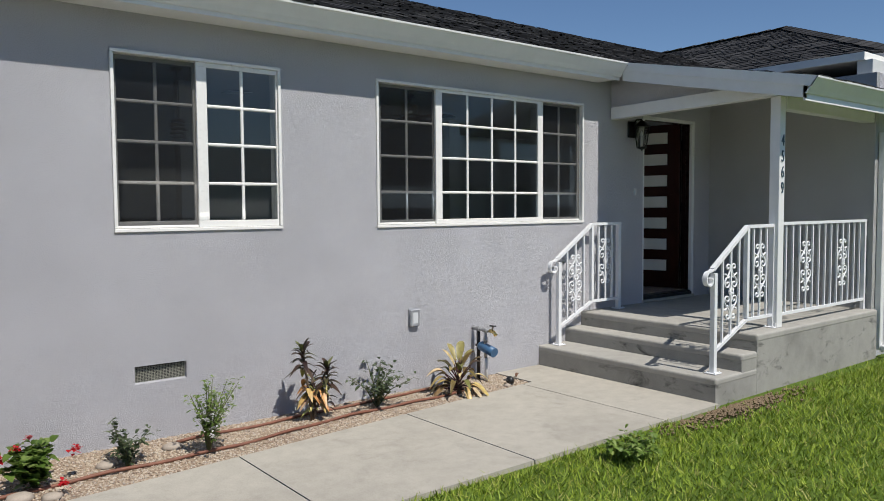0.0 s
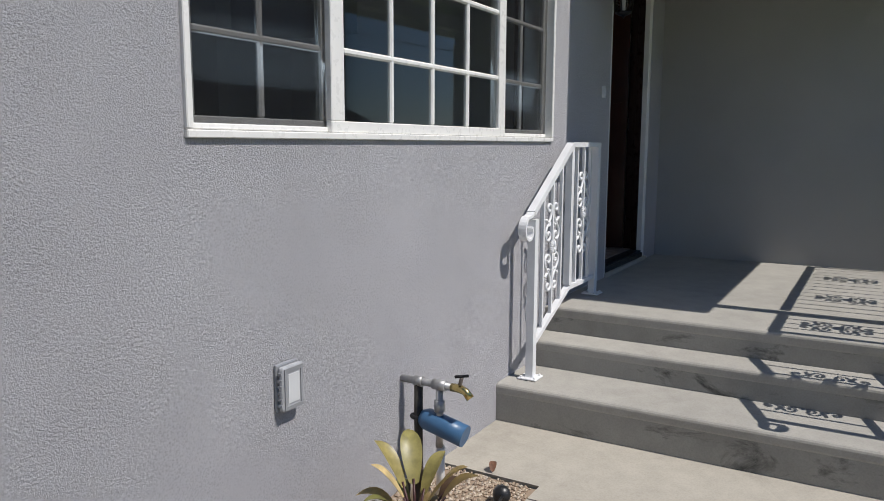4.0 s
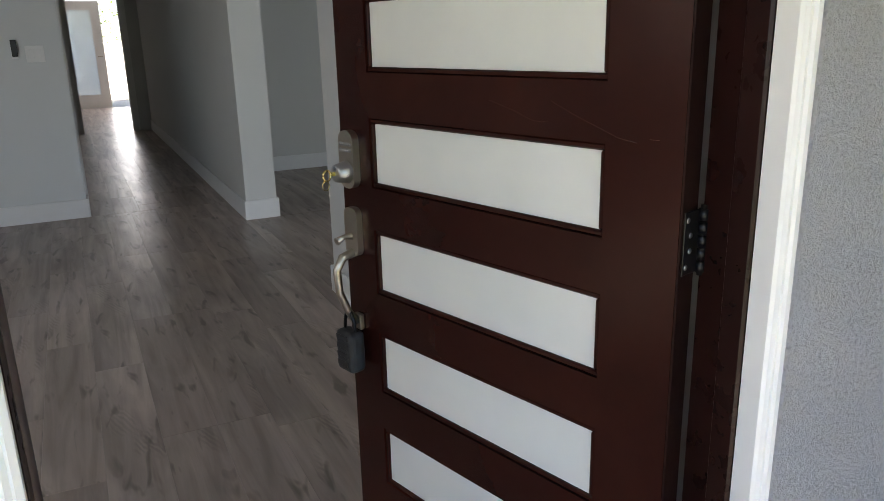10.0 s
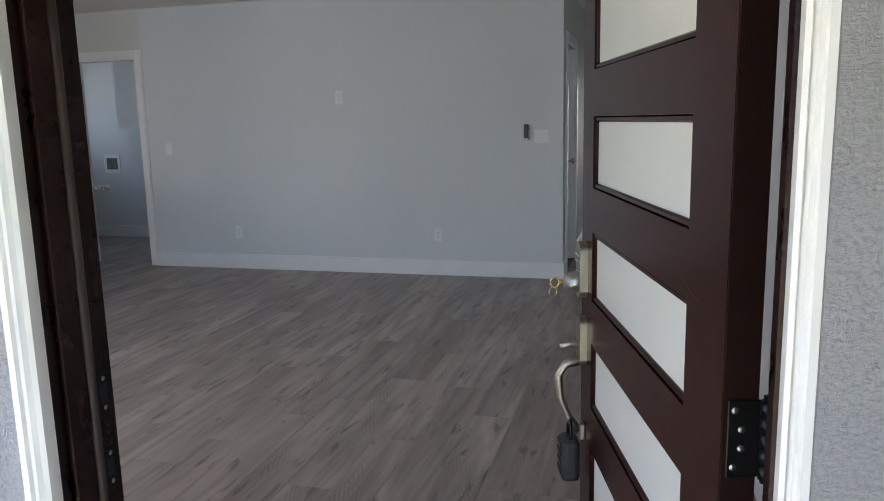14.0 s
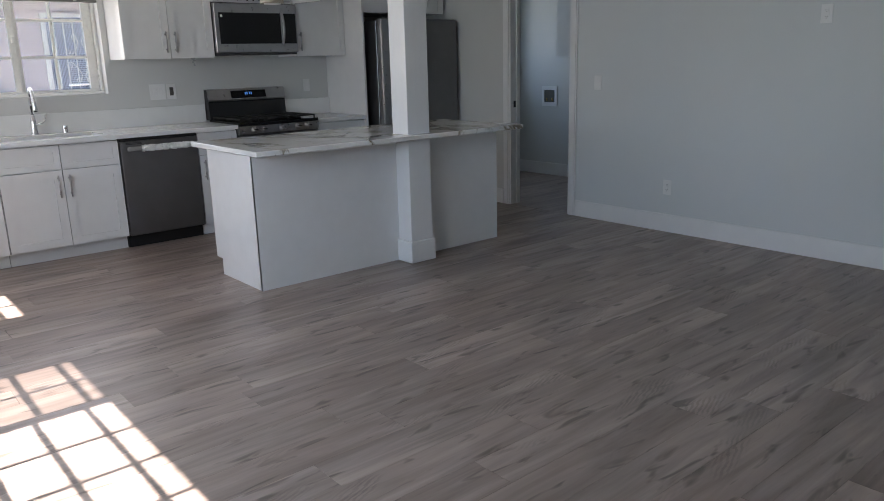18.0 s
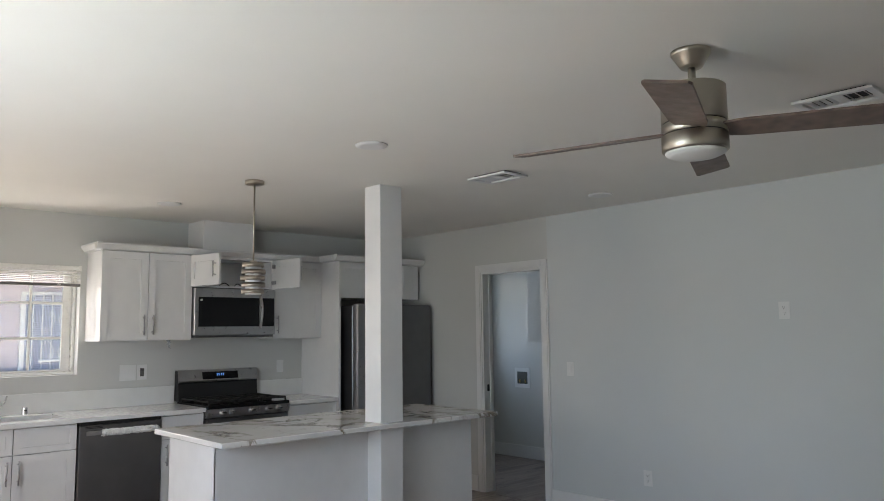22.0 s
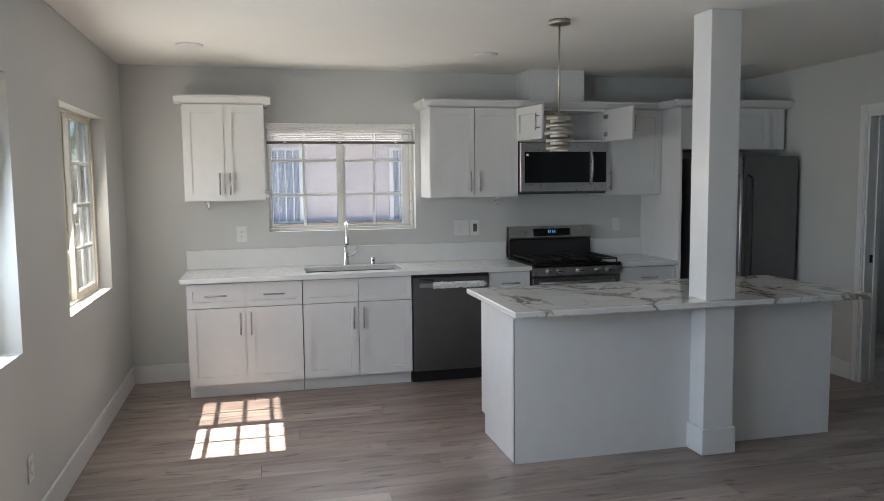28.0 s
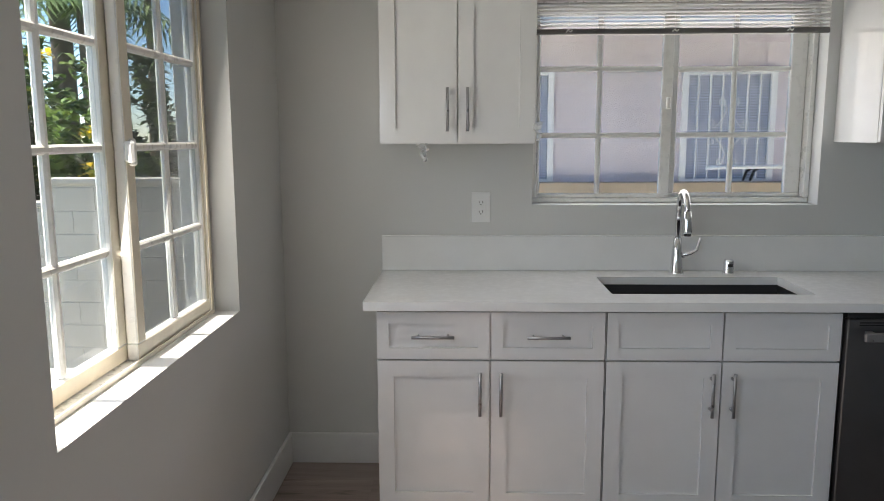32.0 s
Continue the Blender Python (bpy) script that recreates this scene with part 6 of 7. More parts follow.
part("tap_handle", tube(((-0.026, -0.255, 0.498), (0.026, -0.281, 0.492)), 0.006, 8), M_GUN, hb)
part("regulator", tube(((0, -0.095, 0.306), (0, -0.115, 0.302), (0.004, -0.20, 0.281), (0.008, -0.28, 0.260)), 0.04, 20, radii=(0.030, 0.042, 0.043, 0.043)), plain("blue_plastic", (0.05, 0.13, 0.25), 0.4), hb, "blue plastic valve body")
part("clamp", tube([(0.024 * math.cos(a), -0.078 + 0.028 * math.sin(a), 0.305) for a in (2 * math.pi * k / 14 for k in range(15))], 0.008, 6), M_BLACK, hb)
gt = thing("side_gate", "open grey steel side gate at the house corner", "gate", pose(-6.30, 0.0, GND))
M_GATE = plain("grey_gate_paint", (0.22, 0.225, 0.235), 0.5, vary=0.12, scale=6, bump=0.1)
part("post", box(-0.036, 0.028, -0.035, 0.035, 0.0, 1.465, 0.004), M_GATE, gt)
part("post_cap", box(-0.040, 0.031, -0.039, 0.039, 1.466, 1.478, 0.003), M_GATE, gt)
for a0, a1, b0, b1 in ((-0.19, -0.15, 0.06, 1.43), (0.96, 1.00, 0.06, 1.43)):
    part("stile", box(-0.150, -0.112, a0, a1, b0, b1, 0.003), M_GATE, gt)
for b0 in (0.06, 0.72, 1.39):
    part("rail", box(-0.150, -0.112, -0.149, 0.959, b0, b0 + 0.04, 0.003), M_GATE, gt)
part("sheet", box(-0.134, -0.130, -0.150, 0.960, 0.10, 1.39), M_GATE, gt)
for z in (0.45, 1.285):
    hp = part("hinge", tube(((-0.115, -0.17, z), (-0.068, -0.17, z), (-0.036, -0.03, z)), 0.009, 8), M_GALV, gt, "galvanized hinge pin")
    part("barrel", tube(((-0.068, -0.17, z - 0.03), (-0.068, -0.17, z + 0.045)), 0.013, 10), M_GALV, hp)
part("latch", box(-0.156, -0.106, -0.20, -0.188, 0.62, 0.74, 0.003), M_BLACK, gt, "black latch plate")

# ---------------- planting bed ----------------
def gravel_mat():
    n = Nodes("pea_gravel", 0.9, spec=0.25)
    c = n.ramp(n.island(), (0.0, (0.27, 0.20, 0.15)), (0.3, (0.38, 0.30, 0.22)), (0.6, (0.46, 0.38, 0.29)), (0.85, (0.52, 0.45, 0.37)), (1.0, (0.33, 0.29, 0.25)))
    n.set("Base Color", n.mix(1.0, c, n.grey(n.noise(90, 3), 0.3, 0.8, 0.7, 1.15), "MULTIPLY"))
    return n.mat


def bed_edge(x):
    return walk_edge(x) + 0.005


BED0, BED1 = -7.4, -2.16
struct("planting_bed", prism([(BED0, -0.001), (BED0, bed_edge(BED0)), (BED1, -0.47), (BED1, -0.001)], "z", GND - 0.15, GND - 0.012), concrete("bed_soil", (0.34, 0.26, 0.19)), "gravelly soil of the planting bed", "planting bed")


def stones(name, count, area, size, seed, mat, label):
    rnd = random.Random(seed)
    verts, faces = [], []
    for _ in range(count):
        x, y = area(rnd)
        r = rnd.uniform(*size)
        sx, sy, sz = r * rnd.uniform(0.8, 1.4), r * rnd.uniform(0.7, 1.1), r * rnd.uniform(0.5, 0.8)
        a = rnd.uniform(0, 6.28)
        i = len(verts)
        for k in range(5):
            t = a + 1.2566 * k
            verts.append((x + sx * math.cos(t), y + sy * math.sin(t), GND - 0.008 + 0.2 * sz))
        verts.append((x + rnd.uniform(-0.2, 0.2) * r, y, GND - 0.008 + sz * 1.3))
        verts.append((x, y, GND - 0.03))
        for k in range(5):
            faces += [(i + k, i + (k + 1) % 5, i + 5), (i + (k + 1) % 5, i + k, i + 6)]
    me = bpy.data.meshes.new(name)
    me.from_pydata(verts, [], faces)
    me.materials.append(mat)
    return tagged(new(name, me), label, "gravel", kind="stuff")


def in_bed(rnd):
    x = rnd.uniform(BED0, BED1)
    return x, rnd.uniform(bed_edge(x) + 0.01, -0.01)


stones("bed_gravel", 17000, in_bed, (0.0045, 0.0095), 3, gravel_mat(), "loose pinkish pea gravel in the planting bed")
M_ROCK = concrete("river_rock", (0.42, 0.36, 0.30))
for x, y, r in ((-6.12, -0.62, 0.06), (-5.98, -0.70, 0.045), (-5.62, -0.36, 0.05), (-5.42, -0.20, 0.045), (-5.2, -0.26, 0.055), (-2.40, -0.42, 0.03)):
    rk = lathe(((0.0, -0.3), (0.7, -0.25), (1.0, 0.05), (0.8, 0.42), (0.4, 0.58), (0.0, 0.6)), 12)
    for v in rk.verts:
        v.co = Vector((v.co.x * 1.25 * r, v.co.y * r, v.co.z * r)) * (1 + 0.18 * noise.noise(v.co * 3 + Vector((x * 5, y, 0))))
    single("river_stone", rk, M_ROCK, "smooth tan river stone in the gravel bed", "stone", pose(x, y, GND - 0.005), "river stones")
M_HOSE = plain("terracotta_tubing", (0.20, 0.082, 0.05), 0.6, vary=0.2, scale=20)
for pts in ([(-5.15 + 0.1 * k, -0.20 + 0.012 * math.sin(k * 0.7) + 0.004 * k, GND + 0.006 + 0.004 * math.sin(k * 0.9)) for k in range(25)], [(-6.35 + 0.1 * k, -0.60 + 0.008 * k + 0.03 * math.sin(k * 0.33), GND + 0.006 + 0.005 * math.sin(k * 1.1)) for k in range(37)]):
    single("drip_hose", tube(pts, 0.0115, 8), M_HOSE, "brown drip irrigation hose lying on the gravel", "hose")


def leaf_mat(name, stops, rough=0.45):
    n = Nodes(name, rough, spec=0.4)
    c = n.ramp(n.island(), *stops)
    n.set("Base Color", n.mix(1.0, c, n.grey(n.noise(40, 3), 0.3, 0.75, 0.7, 1.2), "MULTIPLY"))
    thin = n.node("ShaderNodeBsdfTranslucent", Color=c)
    m = n.node("ShaderNodeMixShader", Fac=0.35)
    n.t.links.new(n.b.outputs[0], m.inputs[1]), n.t.links.new(thin.outputs[0], m.inputs[2])
    n.t.links.new(m.outputs[0], n.t.nodes["Material Output"].inputs[0])
    return n.mat


def leaf_mat_object(name, stops, rough=0.4):
    n = Nodes(name, rough, spec=0.4)
    c = n.ramp(n.random(), *stops)
    n.set("Base Color", n.mix(1.0, c, n.grey(n.noise(25, 3), 0.3, 0.7, 0.7, 1.25), "MULTIPLY"))
    return n.mat


def blade_geo(base, yaw, length, width, rise, droop, seg=5, fold=0.25):
    """A long folded leaf: rises, then arches over. Gives verts and faces."""
    vs, fs = [], []
    d = Vector((math.cos(yaw), math.sin(yaw), 0))
    s = Vector((-d.y, d.x, 0))
    for k in range(seg + 1):
        t = k / seg
        w = width * (math.sin(math.pi * min(1, 0.12 + 0.88 * t)) ** 0.8) * 0.5 if k < seg else 0.001
        c = base + d * length * t * (0.5 + 0.5 * t * (1 - rise)) + Vector((0, 0, length * (rise * t - droop * t * t)))
        up = Vector((0, 0, w * fold))
        vs += [c - s * w + up, c, c + s * w + up]
        if k:
            i = 3 * (k - 1)
            fs += [(i, i + 1, i + 4, i + 3), (i + 1, i + 2, i + 5, i + 4)]
    return vs, fs


def leaves_mesh(items):
    verts, faces = [], []
    for vs, fs in items:
        i = len(verts)
        verts += vs
        faces += [tuple(a + i for a in f) for f in fs]
    bm = bmesh.new()
    bv = [bm.verts.new(v) for v in verts]
    for f in faces:
        bm.faces.new([bv[a] for a in f]).smooth = True
    return bm


M_STEM = plain("green_stem", (0.10, 0.11, 0.045), 0.6, vary=0.2)
M_TRUNK = plain("brown_bark", (0.13, 0.09, 0.06), 0.85, vary=0.25, scale=25, bump=0.4)
M_TI = leaf_mat_object("bronze_leaf", ((0.0, (0.035, 0.020, 0.018)), (0.5, (0.070, 0.042, 0.028)), (0.72, (0.075, 0.085, 0.030)), (0.9, (0.13, 0.15, 0.05)), (1.0, (0.30, 0.28, 0.17))))
M_TI_OLD = leaf_mat_object("yellowing_leaf", ((0.0, (0.060, 0.030, 0.025)), (0.3, (0.26, 0.28, 0.08)), (0.6, (0.52, 0.40, 0.14)), (0.85, (0.50, 0.24, 0.09)), (1.0, (0.44, 0.32, 0.22))))
M_TI2 = leaf_mat_object("striped_leaf", ((0.0, (0.075, 0.045, 0.028)), (0.3, (0.17, 0.12, 0.045)), (0.5, (0.15, 0.155, 0.045)), (0.7, (0.22, 0.20, 0.065)), (0.85, (0.36, 0.28, 0.11)), (1.0, (0.10, 0.065, 0.04))))
M_TI2_OLD = leaf_mat_object("straw_leaf", ((0.0, (0.18, 0.10, 0.06)), (0.3, (0.52, 0.40, 0.14)), (0.6, (0.62, 0.52, 0.30)), (0.85, (0.50, 0.34, 0.12)), (1.0, (0.58, 0.48, 0.34))))


M_PETIOLE = plain("maroon_petiole", (0.055, 0.016, 0.018), 0.5, vary=0.25, scale=30)


def ti_plant(x, y, heads, label, seed):
    """Canes with whorls of narrow bronze leaves on top and withered leaves hanging below."""
    rnd = random.Random(seed)
    p = thing("ti_plant", label, "plant", pose(x, y, GND))
    for hx, hy, hz, n, size in heads:
        part("stalk", tube(((0, 0, -0.02), (hx * 0.45, hy * 0.5, hz * 0.5), (hx, hy, hz)), 0.009, 7), M_TRUNK, p)
        for k in range(n):
            t = k / n
            b = Vector((hx, hy, hz - 0.15 * (1 - t) ** 1.3))
            ln = size * rnd.uniform(0.8, 1.15) * (1.0 if t < 0.8 else 0.8)
            rise = 0.25 + 0.75 * t + rnd.uniform(-0.1, 0.1)
            vs, fs = blade_geo(b, k * 2.4 + rnd.uniform(-0.3, 0.3), ln, ln * rnd.uniform(0.20, 0.27), rise, 0.72 - 0.42 * t + rnd.uniform(-0.1, 0.1), 6, 0.5)
            part("leaf", leaves_mesh([(vs, fs)]), M_TI, p)
        for k in range(int(n * 0.75)):
            f = rnd.uniform(0.22, 0.78)
            b = Vector((hx * f, hy * f, hz * f))
            ln = size * rnd.uniform(0.45, 0.8)
            vs, fs = blade_geo(b, k * 2.2 + rnd.uniform(-0.4, 0.4), ln, ln * rnd.uniform(0.38, 0.55), rnd.uniform(-0.05, 0.35), rnd.uniform(0.6, 1.1), 6, 0.45)
            part("leaf", leaves_mesh([(vs, fs)]), M_TI_OLD, p, "withered hanging leaf")
    return p


def dracaena(x, y, label, seed):
    """A tuft of arching leaves on maroon stalks; the lowest hang yellow and withered."""
    rnd = random.Random(seed)
    p = thing("dracaena", label, "plant", pose(x, y, GND))
    part("stalk", tube(((0, 0, -0.02), (0.01, 0, 0.06), (0.0, 0.0, 0.13)), 0.022, 8), M_TRUNK, p)
    n = 38
    for k in range(n):
        t = k / (n - 1)
        yaw = k * 2.4 + rnd.uniform(-0.25, 0.25)
        el = radians(15 + 62 * t ** 1.7 + rnd.uniform(-8, 8))
        d = Vector((math.cos(yaw) * math.cos(el), math.sin(yaw) * math.cos(el), math.sin(el)))
        b = Vector((0, 0, 0.02 + 0.11 * t))
        ln = rnd.uniform(0.09, 0.15)
        e = b + d * ln
        st = part("petiole", tube((b, b + d * ln * 0.6, e + d * 0.02), 0.005, 5, radii=(0.007, 0.005, 0.004)), M_PETIOLE, p)
        old = t < 0.32
        lf = rnd.uniform(0.17, 0.26)
        vs, fs = blade_geo(e, yaw, lf, lf * rnd.uniform(0.21, 0.30), math.sin(el) * (0.75 if old else 1.0), (1.05 if old else 1.05 - 0.70 * t) + rnd.uniform(-0.08, 0.1), 7, 0.5)
        part("leaf", leaves_mesh([(vs, fs)]), M_TI2_OLD if old or rnd.random() < 0.22 else M_TI2, p)
    return p


ti_plant(-4.20, -0.28, ((-0.07, 0.0, 0.52, 24, 0.150), (0.11, -0.03, 0.37, 22, 0.155), (0.03, 0.04, 0.30, 14, 0.13), (0.15, 0.05, 0.20, 12, 0.12)), "tall ti plant with bronze crowns and withered orange leaves below", 5)
dracaena(-2.89, -0.36, "arching dracaena with straw yellow and olive leaves on maroon stalks", 9)


def shrub(name, x, y, h, r, count, lsize, mat, label, seed, stems=7, wide=1.0):
    rnd = random.Random(seed)
    p = thing(name, label, "plant", pose(x, y, GND))
    items, tips = [], []
    for s in range(stems):
        a, lean = rnd.uniform(0, 6.28), rnd.uniform(0.15, 1.0)
        tip = Vector((math.cos(a) * r * lean, math.sin(a) * r * lean, h * rnd.uniform(0.55, 1.0)))
        mid = Vector((tip.x * 0.35, tip.y * 0.35, tip.z * 0.55))
        part("stem", tube(((0, 0, -0.02), mid, tip), 0.004, 5, radii=(0.006, 0.004, 0.002)), M_STEM, p)
        tips.append(tip)
        for k in range(count // stems):
            t = rnd.uniform(0.25, 1.05)
            b = mid.lerp(tip, max(0, (t - 0.5) * 2)) if t > 0.5 else Vector((0, 0, 0)).lerp(mid, t * 2)
            b += Vector((rnd.gauss(0, 0.02), rnd.gauss(0, 0.02), rnd.gauss(0, 0.015)))
            items.append(blade_geo(b, rnd.uniform(0, 6.28), lsize * rnd.uniform(0.6, 1.2), lsize * wide * rnd.uniform(0.42, 0.6), rnd.uniform(0.0, 0.9), rnd.uniform(0.2, 0.6), 3, 0.3))
    part("foliage", leaves_mesh(items), mat, p)
    return p, tips


M_GREEN1 = leaf_mat("dark_green_leaf", ((0.0, (0.05, 0.075, 0.035)), (0.6, (0.10, 0.135, 0.065)), (1.0, (0.18, 0.21, 0.12))))
M_GREEN2 = leaf_mat("bright_green_leaf", ((0.0, (0.07, 0.13, 0.02)), (0.6, (0.14, 0.22, 0.04)), (1.0, (0.24, 0.31, 0.09))))
M_GREEN3 = leaf_mat("fresh_green_leaf", ((0.0, (0.10, 0.17, 0.03)), (0.6, (0.20, 0.30, 0.06)), (1.0, (0.34, 0.42, 0.14))))
M_RED = leaf_mat("red_petal", ((0.0, (0.45, 0.008, 0.012)), (1.0, (0.62, 0.02, 0.03))))
M_WHITE = leaf_mat("white_petal", ((0.0, (0.6, 0.6, 0.58)), (1.0, (0.75, 0.74, 0.72))))
M_VIOLET = leaf_mat("violet_petal", ((0.0, (0.10, 0.08, 0.35)), (1.0, (0.18, 0.15, 0.5))))


def flower(p, at, r, mat, n, seed):
    rnd = random.Random(seed)
    it = [blade_geo(Vector(at) + Vector((rnd.gauss(0, r * 0.4), rnd.gauss(0, r * 0.4), rnd.gauss(0, r * 0.25))), rnd.uniform(0, 6.28), r * 0.9, r * 0.7, rnd.uniform(-0.2, 0.8), 0.2, 2, 0.3) for _ in range(n)]
    part("flower", leaves_mesh(it), mat, p)


g1, _ = shrub("geranium", -6.02, -0.50, 0.25, 0.18, 480, 0.06, M_GREEN2, "round green geranium with red flower heads", 21, 11, 1.9)
for k, at in enumerate(((-0.10, -0.05, 0.25), (-0.02, 0.05, 0.27), (0.20, 0.02, 0.17), (0.10, -0.19, 0.06), (-0.17, 0.02, 0.18))):
    flower(g1, at, 0.032 if k > 1 else 0.022, M_RED, 26, k)
shrub("gardenia", -5.53, -0.45, 0.25, 0.17, 260, 0.05, M_GREEN1, "low dark green shrub in the gravel", 22)
b1, tips = shrub("flowering_bush", -5.06, -0.52, 0.46, 0.20, 620, 0.036, M_GREEN3, "bright green bush with white and violet flowers", 23, 16)
for k, at in enumerate(((-0.05, -0.1, 0.24), (0.02, -0.14, 0.20), (-0.02, -0.12, 0.27), (0.0, -0.08, 0.17), (-0.08, -0.12, 0.18), (0.06, -0.13, 0.26), (-0.03, -0.15, 0.15))):
    flower(b1, at, 0.02, M_WHITE, 12, 40 + k)
for k, at in enumerate(((0.10, -0.08, 0.30), (0.12, 0.0, 0.36), (0.03, -0.05, 0.33))):
    flower(b1, at, 0.014, M_VIOLET, 8, 60 + k)
shrub("gardenia", -3.63, -0.26, 0.31, 0.30, 300, 0.055, M_GREEN1, "dark green shrub beside the drip hose", 24, 14)
shrub("weed_clump", -3.10, -2.22, 0.10, 0.20, 420, 0.055, M_GREEN3, "broad-leaved green weeds at the lawn edge", 27, 12, 1.0)
sp = thing("garden_spotlight", "small black solar spotlight fallen on the gravel", "lamp", pose(-2.36, -0.41, GND, 0, 20, 30))
part("head", lathe(((0.0, 0.0), (0.026, 0.004), (0.034, 0.02), (0.034, 0.055), (0.028, 0.06), (0.0, 0.058)), 16), M_BLACK, sp).matrix_basis = pose(-0.03, 0, 0.035, 0, 90, 0)
part("stake", tube(((-0.03, 0, 0.03), (-0.12, 0.02, 0.02)), 0.006, 6), M_BLACK, sp)
part("lens", lathe(((0.0, 0.0), (0.027, 0.001)), 16), M_LENS, sp).matrix_basis = pose(0.031, 0, 0.035, 0, 90, 0)

dv, df = blade_geo(Vector((-0.04, 0, 0.004)), 0.4, 0.085, 0.032, 0.6, 0.35, 6, 0.7)
single("fallen_leaf", leaves_mesh([(dv, df)]), plain("dry_brown_leaf", (0.16, 0.075, 0.04), 0.7, vary=0.35, scale=40), "dry curled brown leaf lying on the walk", "leaf", pose(-2.10, -0.26, GND + 0.002))

# ---------------- lawn ----------------
def grass_mat():
    n = Nodes("grass_blade", 0.6, spec=0.3)
    n.set("Base Color", n.ramp(n.island(), (0.0, (0.12, 0.185, 0.015)), (0.5, (0.22, 0.31, 0.028)), (0.85, (0.31, 0.38, 0.045)), (1.0, (0.36, 0.34, 0.11))))
    return n.mat


def lawn_mat():
    n = Nodes("lawn_ground", 0.95, spec=0.1)
    p = n.noise(3.0, 4, 0.6)
    n.set("Base Color", n.ramp(p, (0.3, (0.075, 0.11, 0.022)), (0.6, (0.11, 0.17, 0.028)), (0.8, (0.14, 0.13, 0.05))))
    n.bump(n.noise(60, 4), 0.8, 0.02)
    return n.mat


struct("ground", box(-300, 300, -300, 300, GND - 0.6, GND - 0.03), lawn_mat(), "green lawn and ground around the house", "ground")
rnd = np.random.RandomState(4)
N = 95000
gx = rnd.uniform(-6.2, 5.0, N)
gy = -1.93 - rnd.uniform(0, 1, N) ** 1.25 * 3.6
edge = 0.05 * np.sin(gx * 2.3) + 0.03 * np.sin(gx * 7.1)
dirt = ((gx + 1.60) / 0.85) ** 2 + ((gy + 1.98) / 0.22) ** 2 < 1 + 0.5 * np.sin(gx * 9)
dirt |= (np.abs(gy + 1.93) < 0.10) & (gx > -0.9)
keep = (gy < -1.925 + edge * 0.6) & ((~dirt) | (rnd.uniform(0, 1, N) < 0.10))
gx, gy = gx[keep], gy[keep]
n_ = len(gx)
ga, gh = rnd.uniform(0, 6.283, n_), rnd.uniform(0.022, 0.055, n_)
gw, gl = rnd.uniform(0.003, 0.006, n_), rnd.normal(0, 0.026, (n_, 2))
v0 = np.stack([gx - gw * np.cos(ga), gy - gw * np.sin(ga), np.full(n_, GND - 0.03)], 1)
v1 = np.stack([gx + gw * np.cos(ga), gy + gw * np.sin(ga), np.full(n_, GND - 0.03)], 1)
v2 = np.stack([gx + gl[:, 0], gy + gl[:, 1], GND - 0.03 + gh], 1)
gme = bpy.data.meshes.new("grass")
gme.from_pydata(np.stack([v0, v1, v2], 1).reshape(-1, 3).tolist(), [], np.arange(3 * n_).reshape(-1, 3).tolist())
gme.materials.append(grass_mat())
tagged(new("grass", gme), "mown green lawn grass beside the walk", "grass", kind="stuff")
stones("bare_dirt", 700, lambda r: (r.gauss(-1.55, 0.40), -1.98 - abs(r.gauss(0, 0.10))), (0.005, 0.016), 8, concrete("dirt_clod", (0.22, 0.16, 0.10)), "bare crumbly dirt along the lawn edge")

# ---------------- neighbour and garden ----------------
NX = -9.4
M_BOUNCE = concrete("bounce_concrete", (0.60, 0.58, 0.54), 0.9)
nb = thing("neighbor_house", "pink stucco neighbouring house with barred windows", "house", pose(NX, 0.0, GND), kind="structure")
part("wall", wall_mesh("y", -0.75, 12, -0.2, 3.3, -0.2, 0.0, ((1.02, 1.67, 1.58, 2.50), (2.80, 3.52, 1.58, 2.50))), M_PINK, nb)
part("ledge", box(0.0, 0.09, -0.75, 12, 1.38, 1.605, 0.01), concrete("plinth_concrete", (0.50, 0.39, 0.27), 0.7, 0.6), nb, "tan weathered ledge")
part("eave", box(0.0, 0.42, -0.75, 12, 2.84, 2.94), plain("pale_eave", (0.74, 0.73, 0.75), 0.7), nb)
part("gutter", box(0.42, 0.50, -0.75, 12, 2.84, 2.98, 0.01), M_TRIM, nb)
part("roof", prism(((-0.2, 3.3), (0.5, 2.98), (0.5, 2.95), (-0.2, 2.95)), "y", -0.75, 12), M_SHING, nb)


def perforated(name):
    """Perforated security sheet: pale metal with fine round holes."""
    n = Nodes(name, 0.5, color=(0.55, 0.58, 0.66))
    v = n.node("ShaderNodeTexVoronoi", Vector=n.mapped((1, 62, 44)), Scale=1.0, Randomness=0.0).outputs["Distance"]
    n.set("Base Color", n.ramp(v, (0.26, (0.20, 0.215, 0.26)), (0.40, (0.60, 0.63, 0.72))))
    return n.mat


